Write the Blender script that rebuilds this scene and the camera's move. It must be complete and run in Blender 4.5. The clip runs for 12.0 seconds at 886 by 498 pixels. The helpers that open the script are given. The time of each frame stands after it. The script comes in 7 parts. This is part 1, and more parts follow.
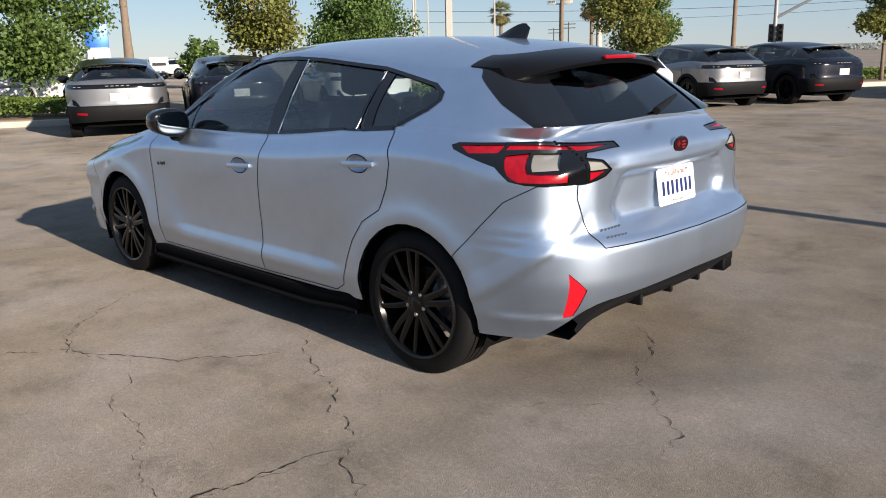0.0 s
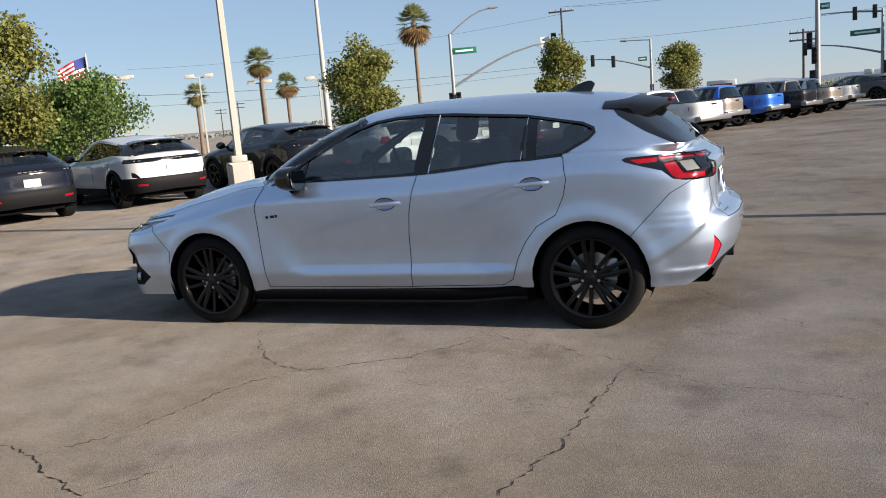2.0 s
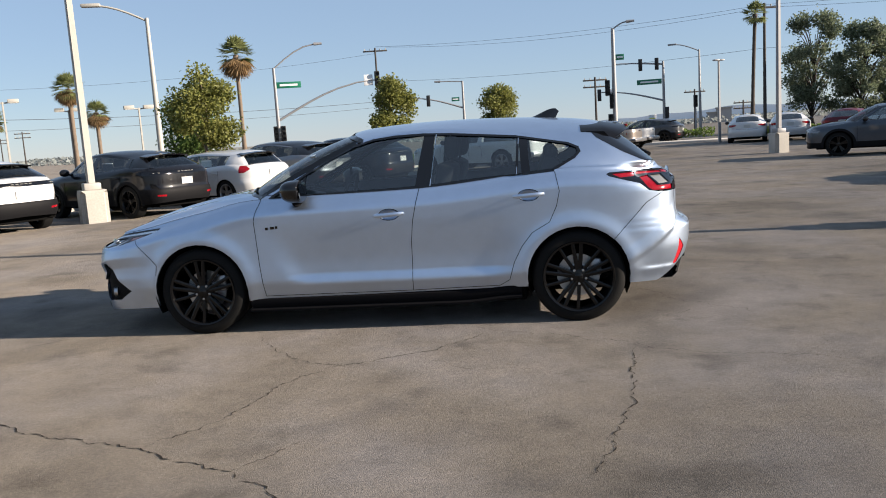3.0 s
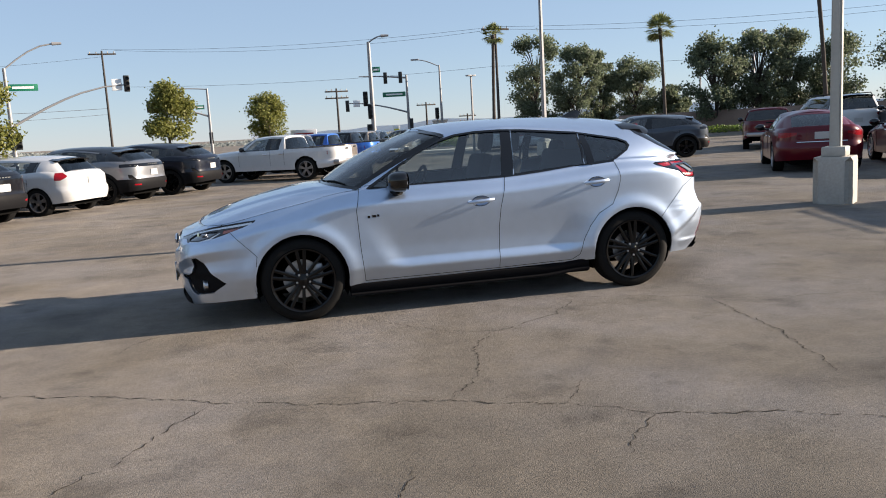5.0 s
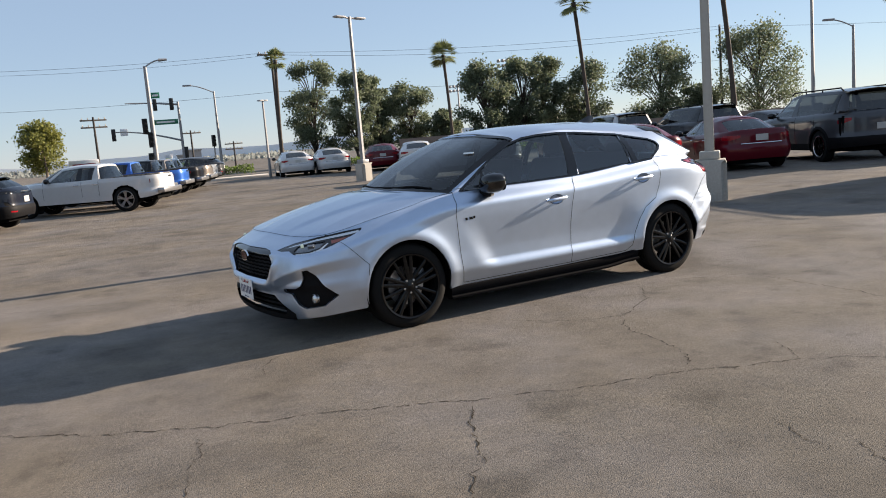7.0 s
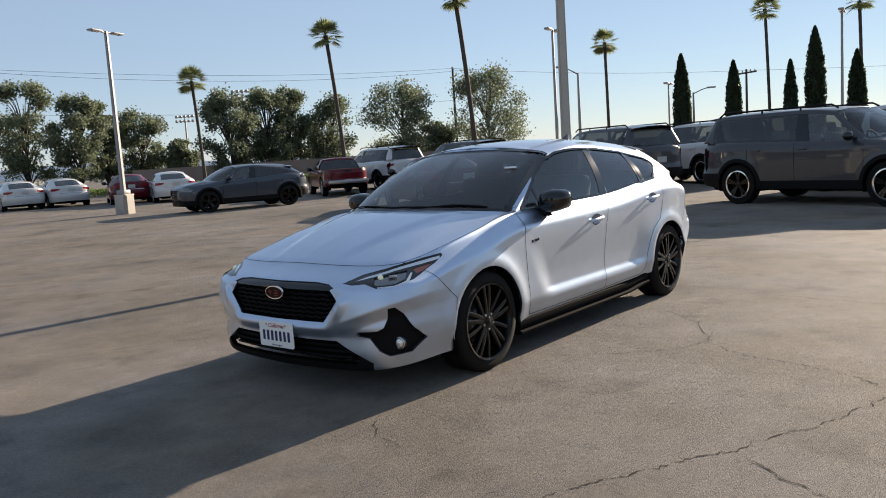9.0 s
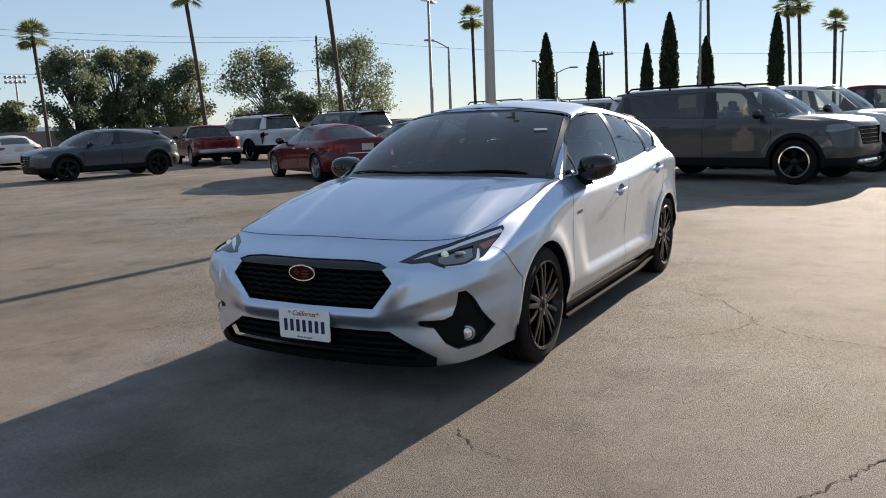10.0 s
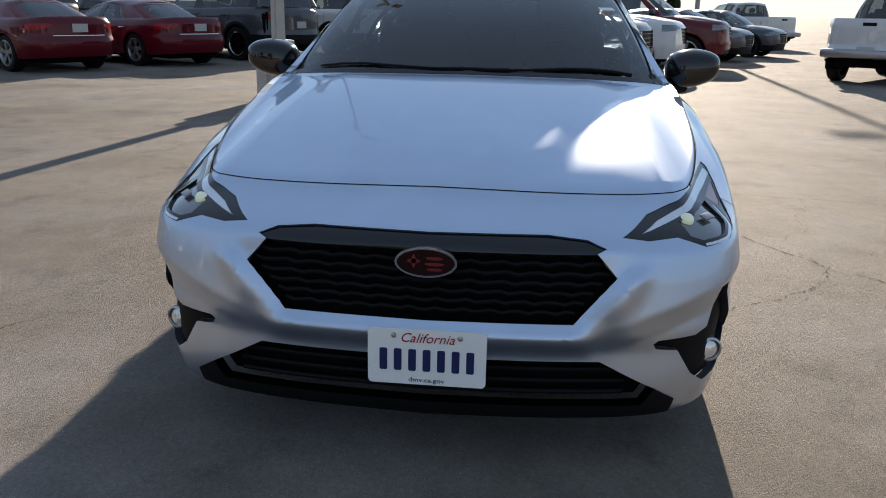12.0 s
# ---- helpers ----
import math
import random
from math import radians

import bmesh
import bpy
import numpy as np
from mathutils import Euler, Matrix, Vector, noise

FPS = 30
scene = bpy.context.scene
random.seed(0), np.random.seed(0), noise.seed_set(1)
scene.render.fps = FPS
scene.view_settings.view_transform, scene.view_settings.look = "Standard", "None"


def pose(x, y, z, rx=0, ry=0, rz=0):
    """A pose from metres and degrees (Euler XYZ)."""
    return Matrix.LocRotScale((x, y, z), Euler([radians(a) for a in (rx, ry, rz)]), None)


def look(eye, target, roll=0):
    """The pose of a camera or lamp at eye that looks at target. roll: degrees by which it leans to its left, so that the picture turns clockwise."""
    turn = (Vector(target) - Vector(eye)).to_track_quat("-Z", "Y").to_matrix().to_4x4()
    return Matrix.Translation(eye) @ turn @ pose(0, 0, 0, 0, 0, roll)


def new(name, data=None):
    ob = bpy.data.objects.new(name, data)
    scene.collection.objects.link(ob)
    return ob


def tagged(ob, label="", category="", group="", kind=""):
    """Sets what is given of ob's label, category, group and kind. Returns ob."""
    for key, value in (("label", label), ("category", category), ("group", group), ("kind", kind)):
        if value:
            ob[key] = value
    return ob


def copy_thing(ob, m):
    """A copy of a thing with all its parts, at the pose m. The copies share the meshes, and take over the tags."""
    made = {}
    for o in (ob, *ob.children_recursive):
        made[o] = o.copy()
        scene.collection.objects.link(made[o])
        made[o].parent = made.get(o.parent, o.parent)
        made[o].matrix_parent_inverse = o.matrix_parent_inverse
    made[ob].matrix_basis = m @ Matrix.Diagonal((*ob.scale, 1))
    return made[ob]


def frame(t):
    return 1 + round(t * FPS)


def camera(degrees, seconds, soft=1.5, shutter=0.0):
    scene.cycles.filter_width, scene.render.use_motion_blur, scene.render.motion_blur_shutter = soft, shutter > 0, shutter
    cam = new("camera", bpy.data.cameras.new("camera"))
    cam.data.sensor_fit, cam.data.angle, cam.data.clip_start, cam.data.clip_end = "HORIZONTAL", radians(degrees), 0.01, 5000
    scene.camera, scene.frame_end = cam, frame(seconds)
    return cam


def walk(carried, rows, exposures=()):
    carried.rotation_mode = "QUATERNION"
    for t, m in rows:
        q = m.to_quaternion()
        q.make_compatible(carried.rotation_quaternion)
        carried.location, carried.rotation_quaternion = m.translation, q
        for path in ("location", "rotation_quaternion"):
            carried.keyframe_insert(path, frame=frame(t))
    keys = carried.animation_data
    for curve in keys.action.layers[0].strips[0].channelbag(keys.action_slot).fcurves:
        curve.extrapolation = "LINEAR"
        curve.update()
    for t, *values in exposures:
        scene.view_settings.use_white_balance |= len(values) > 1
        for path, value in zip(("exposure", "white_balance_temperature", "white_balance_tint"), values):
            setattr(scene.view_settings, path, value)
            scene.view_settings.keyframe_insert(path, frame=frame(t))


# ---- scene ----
cam = camera(57.5, 12.0, soft=1.0)
PATH = [
    (0, (3.709, -3.107, 1.337), (2.348, -1.72, 0.865), -1.4),
    (0.5, (3.43, -3.807, 1.362), (2.219, -2.287, 0.889), -2.2),
    (1, (3.068, -4.366, 1.327), (2.0, -2.74, 0.863), -3.4),
    (1.5, (2.676, -4.981, 1.354), (1.77, -3.238, 0.978), -5.1),
    (2, (2.228, -5.481, 1.345), (1.511, -3.644, 1.01), -4.9),
    (2.5, (1.679, -5.966, 1.35), (1.172, -4.052, 1.065), -3.9),
    (3, (1.106, -6.318, 1.325), (0.859, -4.353, 1.043), -3.7),
    (3.5, (0.444, -6.627, 1.336), (0.404, -4.647, 1.052), -4.0),
    (3.7, (0.144, -6.758, 1.376), (0.182, -4.779, 1.09), -3.8),
    (5.3, (-2.039, -6.871, 1.373), (-1.519, -4.963, 1.076), -3.6),
    (5.5, (-2.325, -6.828, 1.362), (-1.749, -4.935, 1.065), -3.9),
    (6, (-2.957, -6.684, 1.369), (-2.245, -4.838, 1.073), -4.4),
    (6.5, (-3.547, -6.384, 1.366), (-2.695, -4.597, 1.078), -4.7),
    (7, (-4.061, -6.038, 1.37), (-3.061, -4.328, 1.097), -4.7),
    (7.2, (-4.25, -5.865, 1.364), (-3.188, -4.191, 1.099), -4.8),
    (8.8, (-5.225, -4.045, 1.354), (-3.738, -2.727, 1.127), -4.1),
    (9, (-5.285, -3.788, 1.364), (-3.752, -2.525, 1.127), -3.7),
    (9.5, (-5.311, -3.131, 1.324), (-3.675, -2.014, 1.054), -2.9),
    (10, (-5.296, -2.447, 1.309), (-3.568, -1.491, 0.993), -2.1),
    (10.5, (-5.149, -1.857, 1.276), (-3.346, -1.072, 0.912), -1.5),
    (11, (-4.89, -1.216, 1.262), (-3.027, -0.62, 0.849), -0.9),
    (11.5, (-4.597, -0.684, 1.239), (-2.693, -0.288, 0.771), -0.3),
    (12, (-4.188, -0.24, 1.21), (-2.28, -0.042, 0.643), 1.2),
]
walk(cam, [(t, look(eye, target, roll)) for t, eye, target, roll in PATH], [(0, 1.18, 6350, 13), (3, 1.33, 6400, 13), (6, 1.5, 6650, 14), (9, 1.42, 6850, 14), (12, 1.52, 6650, 13)])

from mathutils.bvhtree import BVHTree

# world and sun: low morning sun from behind the silver car, thin haze
SUN_EL, SUN_AZ = 17.8, 94.6   # degrees; azimuth clockwise from +y
world = bpy.data.worlds.new("sky")
scene.world = world
world.use_nodes = True
wn = world.node_tree
sky = wn.nodes.new("ShaderNodeTexSky")
sky.sky_type = "NISHITA"
sky.sun_disc = False
sky.sun_elevation, sky.sun_rotation = radians(SUN_EL), radians(SUN_AZ)
sky.air_density, sky.dust_density, sky.ozone_density = 0.9, 0.03, 2.0
sky.altitude = 400
haze = wn.nodes.new("ShaderNodeBackground")   # even veil of morning haze over the clear sky
haze.inputs[0].default_value, haze.inputs[1].default_value = (0.66, 0.90, 1.22, 1), 0.138
veil = wn.nodes.new("ShaderNodeAddShader")
wn.nodes["Background"].inputs[1].default_value = 0.021
wn.links.new(sky.outputs[0], wn.nodes["Background"].inputs[0])
wn.links.new(wn.nodes["Background"].outputs[0], veil.inputs[0])
wn.links.new(haze.outputs[0], veil.inputs[1])
wn.links.new(veil.outputs[0], wn.nodes["World Output"].inputs[0])
sun = new("sun", bpy.data.lights.new("sun", "SUN"))
sun.data.energy, sun.data.angle, sun.data.color = 5.0, radians(0.6), (1.0, 0.87, 0.70)
_a, _e = radians(SUN_AZ), radians(SUN_EL)
_d = Vector((math.sin(_a) * math.cos(_e), math.cos(_a) * math.cos(_e), math.sin(_e)))
sun.matrix_world = look(_d * 50, (0, 0, 0))


# ---------------------------------------------------------------- materials
def mat(name, color, rough=0.5, metal=0.0, coat=0.0, var=0.0, scale=8.0, bump=0.0, bscale=60.0, trans=0.0, emit=0.0, spec=0.5, ior=1.45, coat_rough=0.03):
    """A principled surface; var mottles the colour at two scales, bump adds fine relief."""
    m = bpy.data.materials.new(name)
    m.use_nodes = True
    nt = m.node_tree
    b = nt.nodes["Principled BSDF"]
    b.inputs["Base Color"].default_value = (*color, 1)
    b.inputs["Roughness"].default_value = rough
    b.inputs["Metallic"].default_value = metal
    b.inputs["Coat Weight"].default_value = coat
    b.inputs["Coat Roughness"].default_value = coat_rough
    b.inputs["Transmission Weight"].default_value = trans
    b.inputs["Specular IOR Level"].default_value = spec
    b.inputs["IOR"].default_value = ior
    if emit:
        b.inputs["Emission Color"].default_value = (*color, 1)
        b.inputs["Emission Strength"].default_value = emit
    if var or bump:
        co = nt.nodes.new("ShaderNodeTexCoord")
        if var:
            n1, n2 = nt.nodes.new("ShaderNodeTexNoise"), nt.nodes.new("ShaderNodeTexNoise")
            n1.inputs["Scale"].default_value, n2.inputs["Scale"].default_value = scale, scale * 9
            n1.inputs["Detail"].default_value = n2.inputs["Detail"].default_value = 5
            mx = nt.nodes.new("ShaderNodeMath")
            mx.operation = "ADD"
            nt.links.new(co.outputs["Object"], n1.inputs["Vector"])
            nt.links.new(co.outputs["Object"], n2.inputs["Vector"])
            nt.links.new(n1.outputs[0], mx.inputs[0])
            nt.links.new(n2.outputs[0], mx.inputs[1])
            rp = nt.nodes.new("ShaderNodeMapRange")
            rp.inputs["From Min"].default_value, rp.inputs["From Max"].default_value = 0.6, 1.4
            rp.inputs["To Min"].default_value, rp.inputs["To Max"].default_value = 1 - var, 1 + var
            nt.links.new(mx.outputs[0], rp.inputs[0])
            mul = nt.nodes.new("ShaderNodeVectorMath")
            mul.operation = "SCALE"
            mul.inputs[0].default_value = color
            nt.links.new(rp.outputs[0], mul.inputs["Scale"])
            nt.links.new(mul.outputs[0], b.inputs["Base Color"])
        if bump:
            n3, bp = nt.nodes.new("ShaderNodeTexNoise"), nt.nodes.new("ShaderNodeBump")
            n3.inputs["Scale"].default_value, n3.inputs["Detail"].default_value = bscale, 4
            bp.inputs["Strength"].default_value, bp.inputs["Distance"].default_value = bump, 0.01
            nt.links.new(co.outputs["Object"], n3.inputs["Vector"])
            nt.links.new(n3.outputs[0], bp.inputs["Height"])
            nt.links.new(bp.outputs[0], b.inputs["Normal"])
    return m


def paint(name, color, metal=0.0, rough=0.35):
    """Car paint: flakes under a clear coat."""
    m = mat(name, color, rough=rough, metal=metal, coat=1.0 if max(color) > 0.12 else 0.55, var=0.05, scale=1.2, spec=0.5 if max(color) > 0.12 else 0.1)
    return m


def tinted(name, color, alpha, gloss=0.09):
    """Car glass: tinted transparent sheet with a sharp gloss."""
    m = bpy.data.materials.new(name)
    m.use_nodes = True
    nt = m.node_tree
    nt.nodes.remove(nt.nodes["Principled BSDF"])
    tr, gl, mx, fr = (nt.nodes.new(k) for k in ("ShaderNodeBsdfTransparent", "ShaderNodeBsdfGlossy", "ShaderNodeMixShader", "ShaderNodeLayerWeight"))
    tr.inputs[0].default_value = (*(c * alpha for c in color), 1)
    gl.inputs["Roughness"].default_value = 0.02
    fr.inputs["Blend"].default_value = 0.5
    pw, ad = nt.nodes.new("ShaderNodeMath"), nt.nodes.new("ShaderNodeMath")
    pw.operation, ad.operation = "POWER", "MULTIPLY_ADD"
    pw.inputs[1].default_value = 4.5
    ad.inputs[1].default_value, ad.inputs[2].default_value = 1 - gloss, gloss
    nt.links.new(fr.outputs["Facing"], pw.inputs[0])
    nt.links.new(pw.outputs[0], ad.inputs[0])
    nt.links.new(ad.outputs[0], mx.inputs[0])
    nt.links.new(tr.outputs[0], mx.inputs[1])
    nt.links.new(gl.outputs[0], mx.inputs[2])
    nt.links.new(mx.outputs[0], nt.nodes["Material Output"].inputs[0])
    return m


SILVER = paint("silver_paint", (0.46, 0.548, 0.685), metal=1.0, rough=0.42)
BLACK_GLOSS = mat("black_gloss", (0.004, 0.004, 0.005), rough=0.10, coat=0.4, spec=0.4)
BLACK_PLASTIC = mat("black_plastic", (0.006, 0.006, 0.007), rough=0.6, bump=0.1, bscale=400, spec=0.12)
SPOILER_BLACK = mat("spoiler_black", (0.004, 0.004, 0.005), rough=0.3, spec=0.12)
SKIRT_BLACK = mat("skirt_black", (0.007, 0.007, 0.008), rough=0.85, spec=0.03)
MIRROR = mat("mirror_glass", (0.10, 0.11, 0.115), rough=0.02, metal=1.0)
BLACK_MATT = mat("black_matt", (0.003, 0.003, 0.003), rough=0.9, spec=0.1)
RUBBER = mat("tyre_rubber", (0.006, 0.006, 0.006), rough=0.75, spec=0.2, var=0.15, scale=20, bump=0.15, bscale=150)
RIM_BLACK = mat("rim_black", (0.004, 0.004, 0.0045), rough=0.2, coat=0.2, spec=0.2)
RIM_GREY = mat("rim_grey", (0.30, 0.30, 0.31), rough=0.3, metal=0.8)
STEEL = mat("steel", (0.45, 0.45, 0.46), rough=0.35, metal=1.0)
CHROME = mat("chrome", (0.75, 0.75, 0.77), rough=0.08, metal=1.0)
GLASS = tinted("car_glass", (0.84, 0.93, 0.94), 0.82, 0.13)
WINDSHIELD = tinted("windscreen_glass", (0.82, 0.92, 0.95), 0.50, 0.10)
GLASS_DARK = tinted("privacy_glass", (0.75, 0.8, 0.8), 0.22)
GLASS_CLEAR = tinted("clear_lens", (1, 1, 1), 0.93, 0.05)
LAMP_CHROME = mat("lamp_chrome", (.66, .68, .70), rough=.22, metal=.75, coat=1.0)
LAMP_LENS = mat("headlamp_lens", (.15, .155, .165), rough=.14, metal=.55, coat=1.0)
RED_LENS = mat("red_lens", (0.23, 0.003, 0.009), rough=0.2, coat=.35, var=.35, scale=30, spec=.2)
REFLECTOR = mat("red_reflector", (0.42, 0.004, 0.012), rough=0.25, coat=.5, var=.08, scale=200)
AMBER = mat("amber_lens", (0.13, 0.022, 0.008), rough=0.1, coat=1.0)
WHITE_LENS = mat("white_lens", (0.72, 0.72, 0.70), rough=0.15, coat=1.0)
SEAT = mat("seat_cloth", (0.018, 0.018, 0.020), rough=0.9, var=0.2, scale=30)
PAPER = mat("paper", (0.78, 0.79, 0.76), rough=0.7)
PAPER_PLATE = mat("paper_plate", (0.40, 0.40, 0.39), rough=0.6)
PLATE_WHITE = mat("plate_white", (0.80, 0.80, 0.78), rough=0.4)
NAVY = mat("plate_navy", (0.010, 0.018, 0.09), rough=0.4)
SCRIPT_RED = mat("script_red", (0.32, 0.02, 0.025), rough=0.4)
BADGE_RED = mat("badge_red", (0.014, 0.003, 0.004), rough=0.35, spec=0.15)
BADGE_MARK = mat("badge_mark", (0.15, 0.006, 0.010), rough=0.4)
DRL = mat("projector_light", (0.55, 0.62, 0.48), rough=.1, coat=1.0, emit=0.10)
FOG_LIGHT = mat("fog_light", (.55, .57, .58), rough=.12, metal=.7, coat=1.0, emit=0.03)
LAMP_GREY = mat("lamp_lens_grey", (0.20, 0.195, 0.18), rough=0.15, coat=1.0)


# ---------------------------------------------------------------- mesh helpers
def part(name, bm, material, parent=None, label="", smooth=True, normals=None):
    """Links a bmesh as ONE mesh object, under parent if given."""
    me = bpy.data.meshes.new(name)
    bm.to_mesh(me)
    bm.free()
    if smooth:
        me.polygons.foreach_set("use_smooth", [True] * len(me.polygons))
        if smooth != "all" and normals is None:
            me.set_sharp_from_angle(angle=radians(38))
    for mm in (material if isinstance(material, (list, tuple)) else [material]):
        me.materials.append(mm)
    if normals is not None:
        me.normals_split_custom_set_from_vertices(normals)
    ob = new(name, me)
    if parent is not None:
        ob.parent = parent
    if label:
        ob["label"] = label
    return ob


def gaps(rb, parent, width=.03):
    """Links each unbroken run of a seam as one object of its own."""
    fs = list(rb.faces)
    left = set(range(len(fs)))
    cs = [f.calc_center_median() for f in fs]
    while left:
        run, todo = [], [left.pop()]
        while todo:
            k = todo.pop()
            run.append(k)
            near = [j for j in left if min((a.co - b.co).length_squared for a in fs[k].verts for b in fs[j].verts) < width ** 2] if len(left) < 900 else []
            for j in near:
                left.discard(j)
            todo += near
        if len(run) > 2:
            nb = bmesh.new()
            for k in run:
                nb.faces.new([nb.verts.new(v.co) for v in fs[k].verts])
            part("panel_gap", nb, BLACK_MATT, parent, smooth=False)
    rb.free()


def thing(name, label, category, m=None, group="", kind=""):
    ob = new(name)
    ob.empty_display_size = 0.2
    if m is not None:
        ob.matrix_world = m
    return tagged(ob, label, category, group, kind)


def box(bm, x0, x1, y0, y1, z0, z1, bevel=0.0, m=None, seg=2):
    g = bmesh.ops.create_cube(bm, size=1.0)["verts"]
    for v in g:
        v.co = Vector(((x0 + x1) / 2 + v.co.x * (x1 - x0), (y0 + y1) / 2 + v.co.y * (y1 - y0), (z0 + z1) / 2 + v.co.z * (z1 - z0)))
    if bevel:
        es = list({e for v in g for e in v.link_edges})
        r = bmesh.ops.bevel(bm, geom=es, offset=bevel, segments=seg, affect="EDGES", profile=0.5)
        g = list({v for f in r["faces"] for v in f.verts} | {v for v in g if v.is_valid})
    if m is not None:
        bmesh.ops.transform(bm, matrix=m, verts=g)
    return g


def tube(bm, pts, radii, seg=12, cap=True):
    """A round bar along pts; radii one or one a point."""
    pts = [Vector(p) for p in pts]
    if not isinstance(radii, (list, tuple)):
        radii = [radii] * len(pts)
    rings, ref = [], None
    for i, p in enumerate(pts):
        d = (pts[min(i + 1, len(pts) - 1)] - pts[max(i - 1, 0)]).normalized()
        if ref is None:
            ref = Vector((0, 0, 1)) if abs(d.z) < 0.9 else Vector((1, 0, 0))
        a = d.cross(ref).normalized()
        b = d.cross(a).normalized()
        rings.append([bm.verts.new(p + radii[i] * (math.cos(2 * math.pi * k / seg) * a + math.sin(2 * math.pi * k / seg) * b)) for k in range(seg)])
        ref = Vector((0, 0, 1)) if abs(d.z) < 0.9 else Vector((1, 0, 0))
    for r, s in zip(rings, rings[1:]):
        for k in range(seg):
            bm.faces.new((r[k], r[(k + 1) % seg], s[(k + 1) % seg], s[k]))
    if cap:
        bm.faces.new(rings[0][::-1])
        bm.faces.new(rings[-1])


def lathe(bm, prof, seg=48, axis="y", center=(0, 0, 0), close=False):
    """Turns (radius, offset) pairs round an axis through center."""
    c = Vector(center)
    rows = []
    for r, h in prof:
        row = []
        for k in range(seg):
            a = 2 * math.pi * k / seg
            u, w = r * math.cos(a), r * math.sin(a)
            row.append(bm.verts.new(c + (Vector((u, h, w)) if axis == "y" else Vector((u, w, h)) if axis == "z" else Vector((h, u, w)))))
        rows.append(row)
    pairs = list(zip(rows, rows[1:])) + ([(rows[-1], rows[0])] if close else [])
    for a, b in pairs:
        for k in range(seg):
            bm.faces.new((a[k], a[(k + 1) % seg], b[(k + 1) % seg], b[k]))
    return rows


def slab(bm, outline, thick, m):
    """A flat plate from an outline in its own xy plane, thick along z, placed by m."""
    lo = [bm.verts.new(m @ Vector((x, y, 0))) for x, y in outline]
    hi = [bm.verts.new(m @ Vector((x, y, thick))) for x, y in outline]
    n = len(outline)
    bm.faces.new(lo[::-1])
    bm.faces.new(hi)
    for k in range(n):
        bm.faces.new((lo[k], lo[(k + 1) % n], hi[(k + 1) % n], hi[k]))


def rounded(w, h, r, n=4):
    """A rounded rectangle about the origin."""
    pts = []
    for cx, cy, a0 in ((w / 2 - r, h / 2 - r, 0), (-w / 2 + r, h / 2 - r, 90), (-w / 2 + r, -h / 2 + r, 180), (w / 2 - r, -h / 2 + r, 270)):
        for k in range(n + 1):
            a = radians(a0 + 90 * k / n)
            pts.append((cx + r * math.cos(a), cy + r * math.sin(a)))
    return pts


def ellipse(w, h, n=28):
    return [(w / 2 * math.cos(2 * math.pi * k / n), h / 2 * math.sin(2 * math.pi * k / n)) for k in range(n)]


def writing(name, text, size, material, m, parent, label="", thick=0.001, align="CENTER", shear=0.0, wide=1.0):
    """Raised letters in the built-in font, turned into a mesh."""
    cu = bpy.data.curves.new(name, "FONT")
    cu.body, cu.size, cu.extrude, cu.align_x, cu.align_y, cu.shear = text, size, thick, align, "CENTER", shear
    cu.resolution_u = 3
    tmp = new("tmp_text", cu)
    bpy.context.view_layer.update()
    me = bpy.data.meshes.new_from_object(tmp.evaluated_get(bpy.context.evaluated_depsgraph_get()))
    bpy.data.objects.remove(tmp)
    bpy.data.curves.remove(cu)
    me.transform(m @ Matrix.Diagonal((wide, 1, 1, 1)))
    me.name = name
    me.materials.clear()
    me.materials.append(material)
    ob = new(name, me)
    ob.parent = parent
    if label:
        ob["label"] = label
    return ob


def pchip(xs, ys):
    """A monotone cubic through points, as a function of an array."""
    xs, ys = np.array(xs, float), np.array(ys, float)
    h, d = np.diff(xs), np.diff(ys) / np.diff(xs)
    m = np.zeros(len(xs))
    m[0], m[-1] = d[0], d[-1]
    for i in range(1, len(xs) - 1):
        if d[i - 1] * d[i] > 0:
            w1, w2 = 2 * h[i] + h[i - 1], h[i] + 2 * h[i - 1]
            m[i] = (w1 + w2) / (w1 / d[i - 1] + w2 / d[i])

    def f(x):
        x = np.clip(np.asarray(x, float), xs[0], xs[-1])
        i = np.clip(np.searchsorted(xs, x, side="right") - 1, 0, len(xs) - 2)
        t = (x - xs[i]) / h[i]
        return (ys[i] * (1 + 2 * t) * (1 - t) ** 2 + h[i] * m[i] * t * (1 - t) ** 2 + ys[i + 1] * t * t * (3 - 2 * t) + h[i] * m[i + 1] * t * t * (t - 1))
    return f


def smooth(a, b, x):
    t = np.clip((np.asarray(x, float) - a) / (b - a), 0, 1)
    return t * t * (3 - 2 * t)


# ---------------------------------------------------------------- car bodies
# perimeter knots: 0 nose, 1 front face, 2 front corner, 3 front axle, 4 windscreen foot, 5 middle post,
# 6 rear axle, 7 rear corner, 8 rear face, 9 tail
def squashed(p):
    """The same body with its heights above the sills scaled by p['k']."""
    k = p.get("k", 1)
    lo = lambda z: z if z < .4 else .4 + (z - .4) * k
    q = dict(p, zt=[lo(z) for z in p["zt"]], foot=(*p["foot"][:4], lo(p["foot"][4])), hatch=(*p["hatch"][:4], *(lo(z) for z in p["hatch"][4:])), roof=(*p["roof"][:5], *(lo(z) for z in p["roof"][5:])))
    for n in ("side", "front", "rear"):
        q[n] = ([lo(z) for z in p[n][0]], p[n][1])
    return q


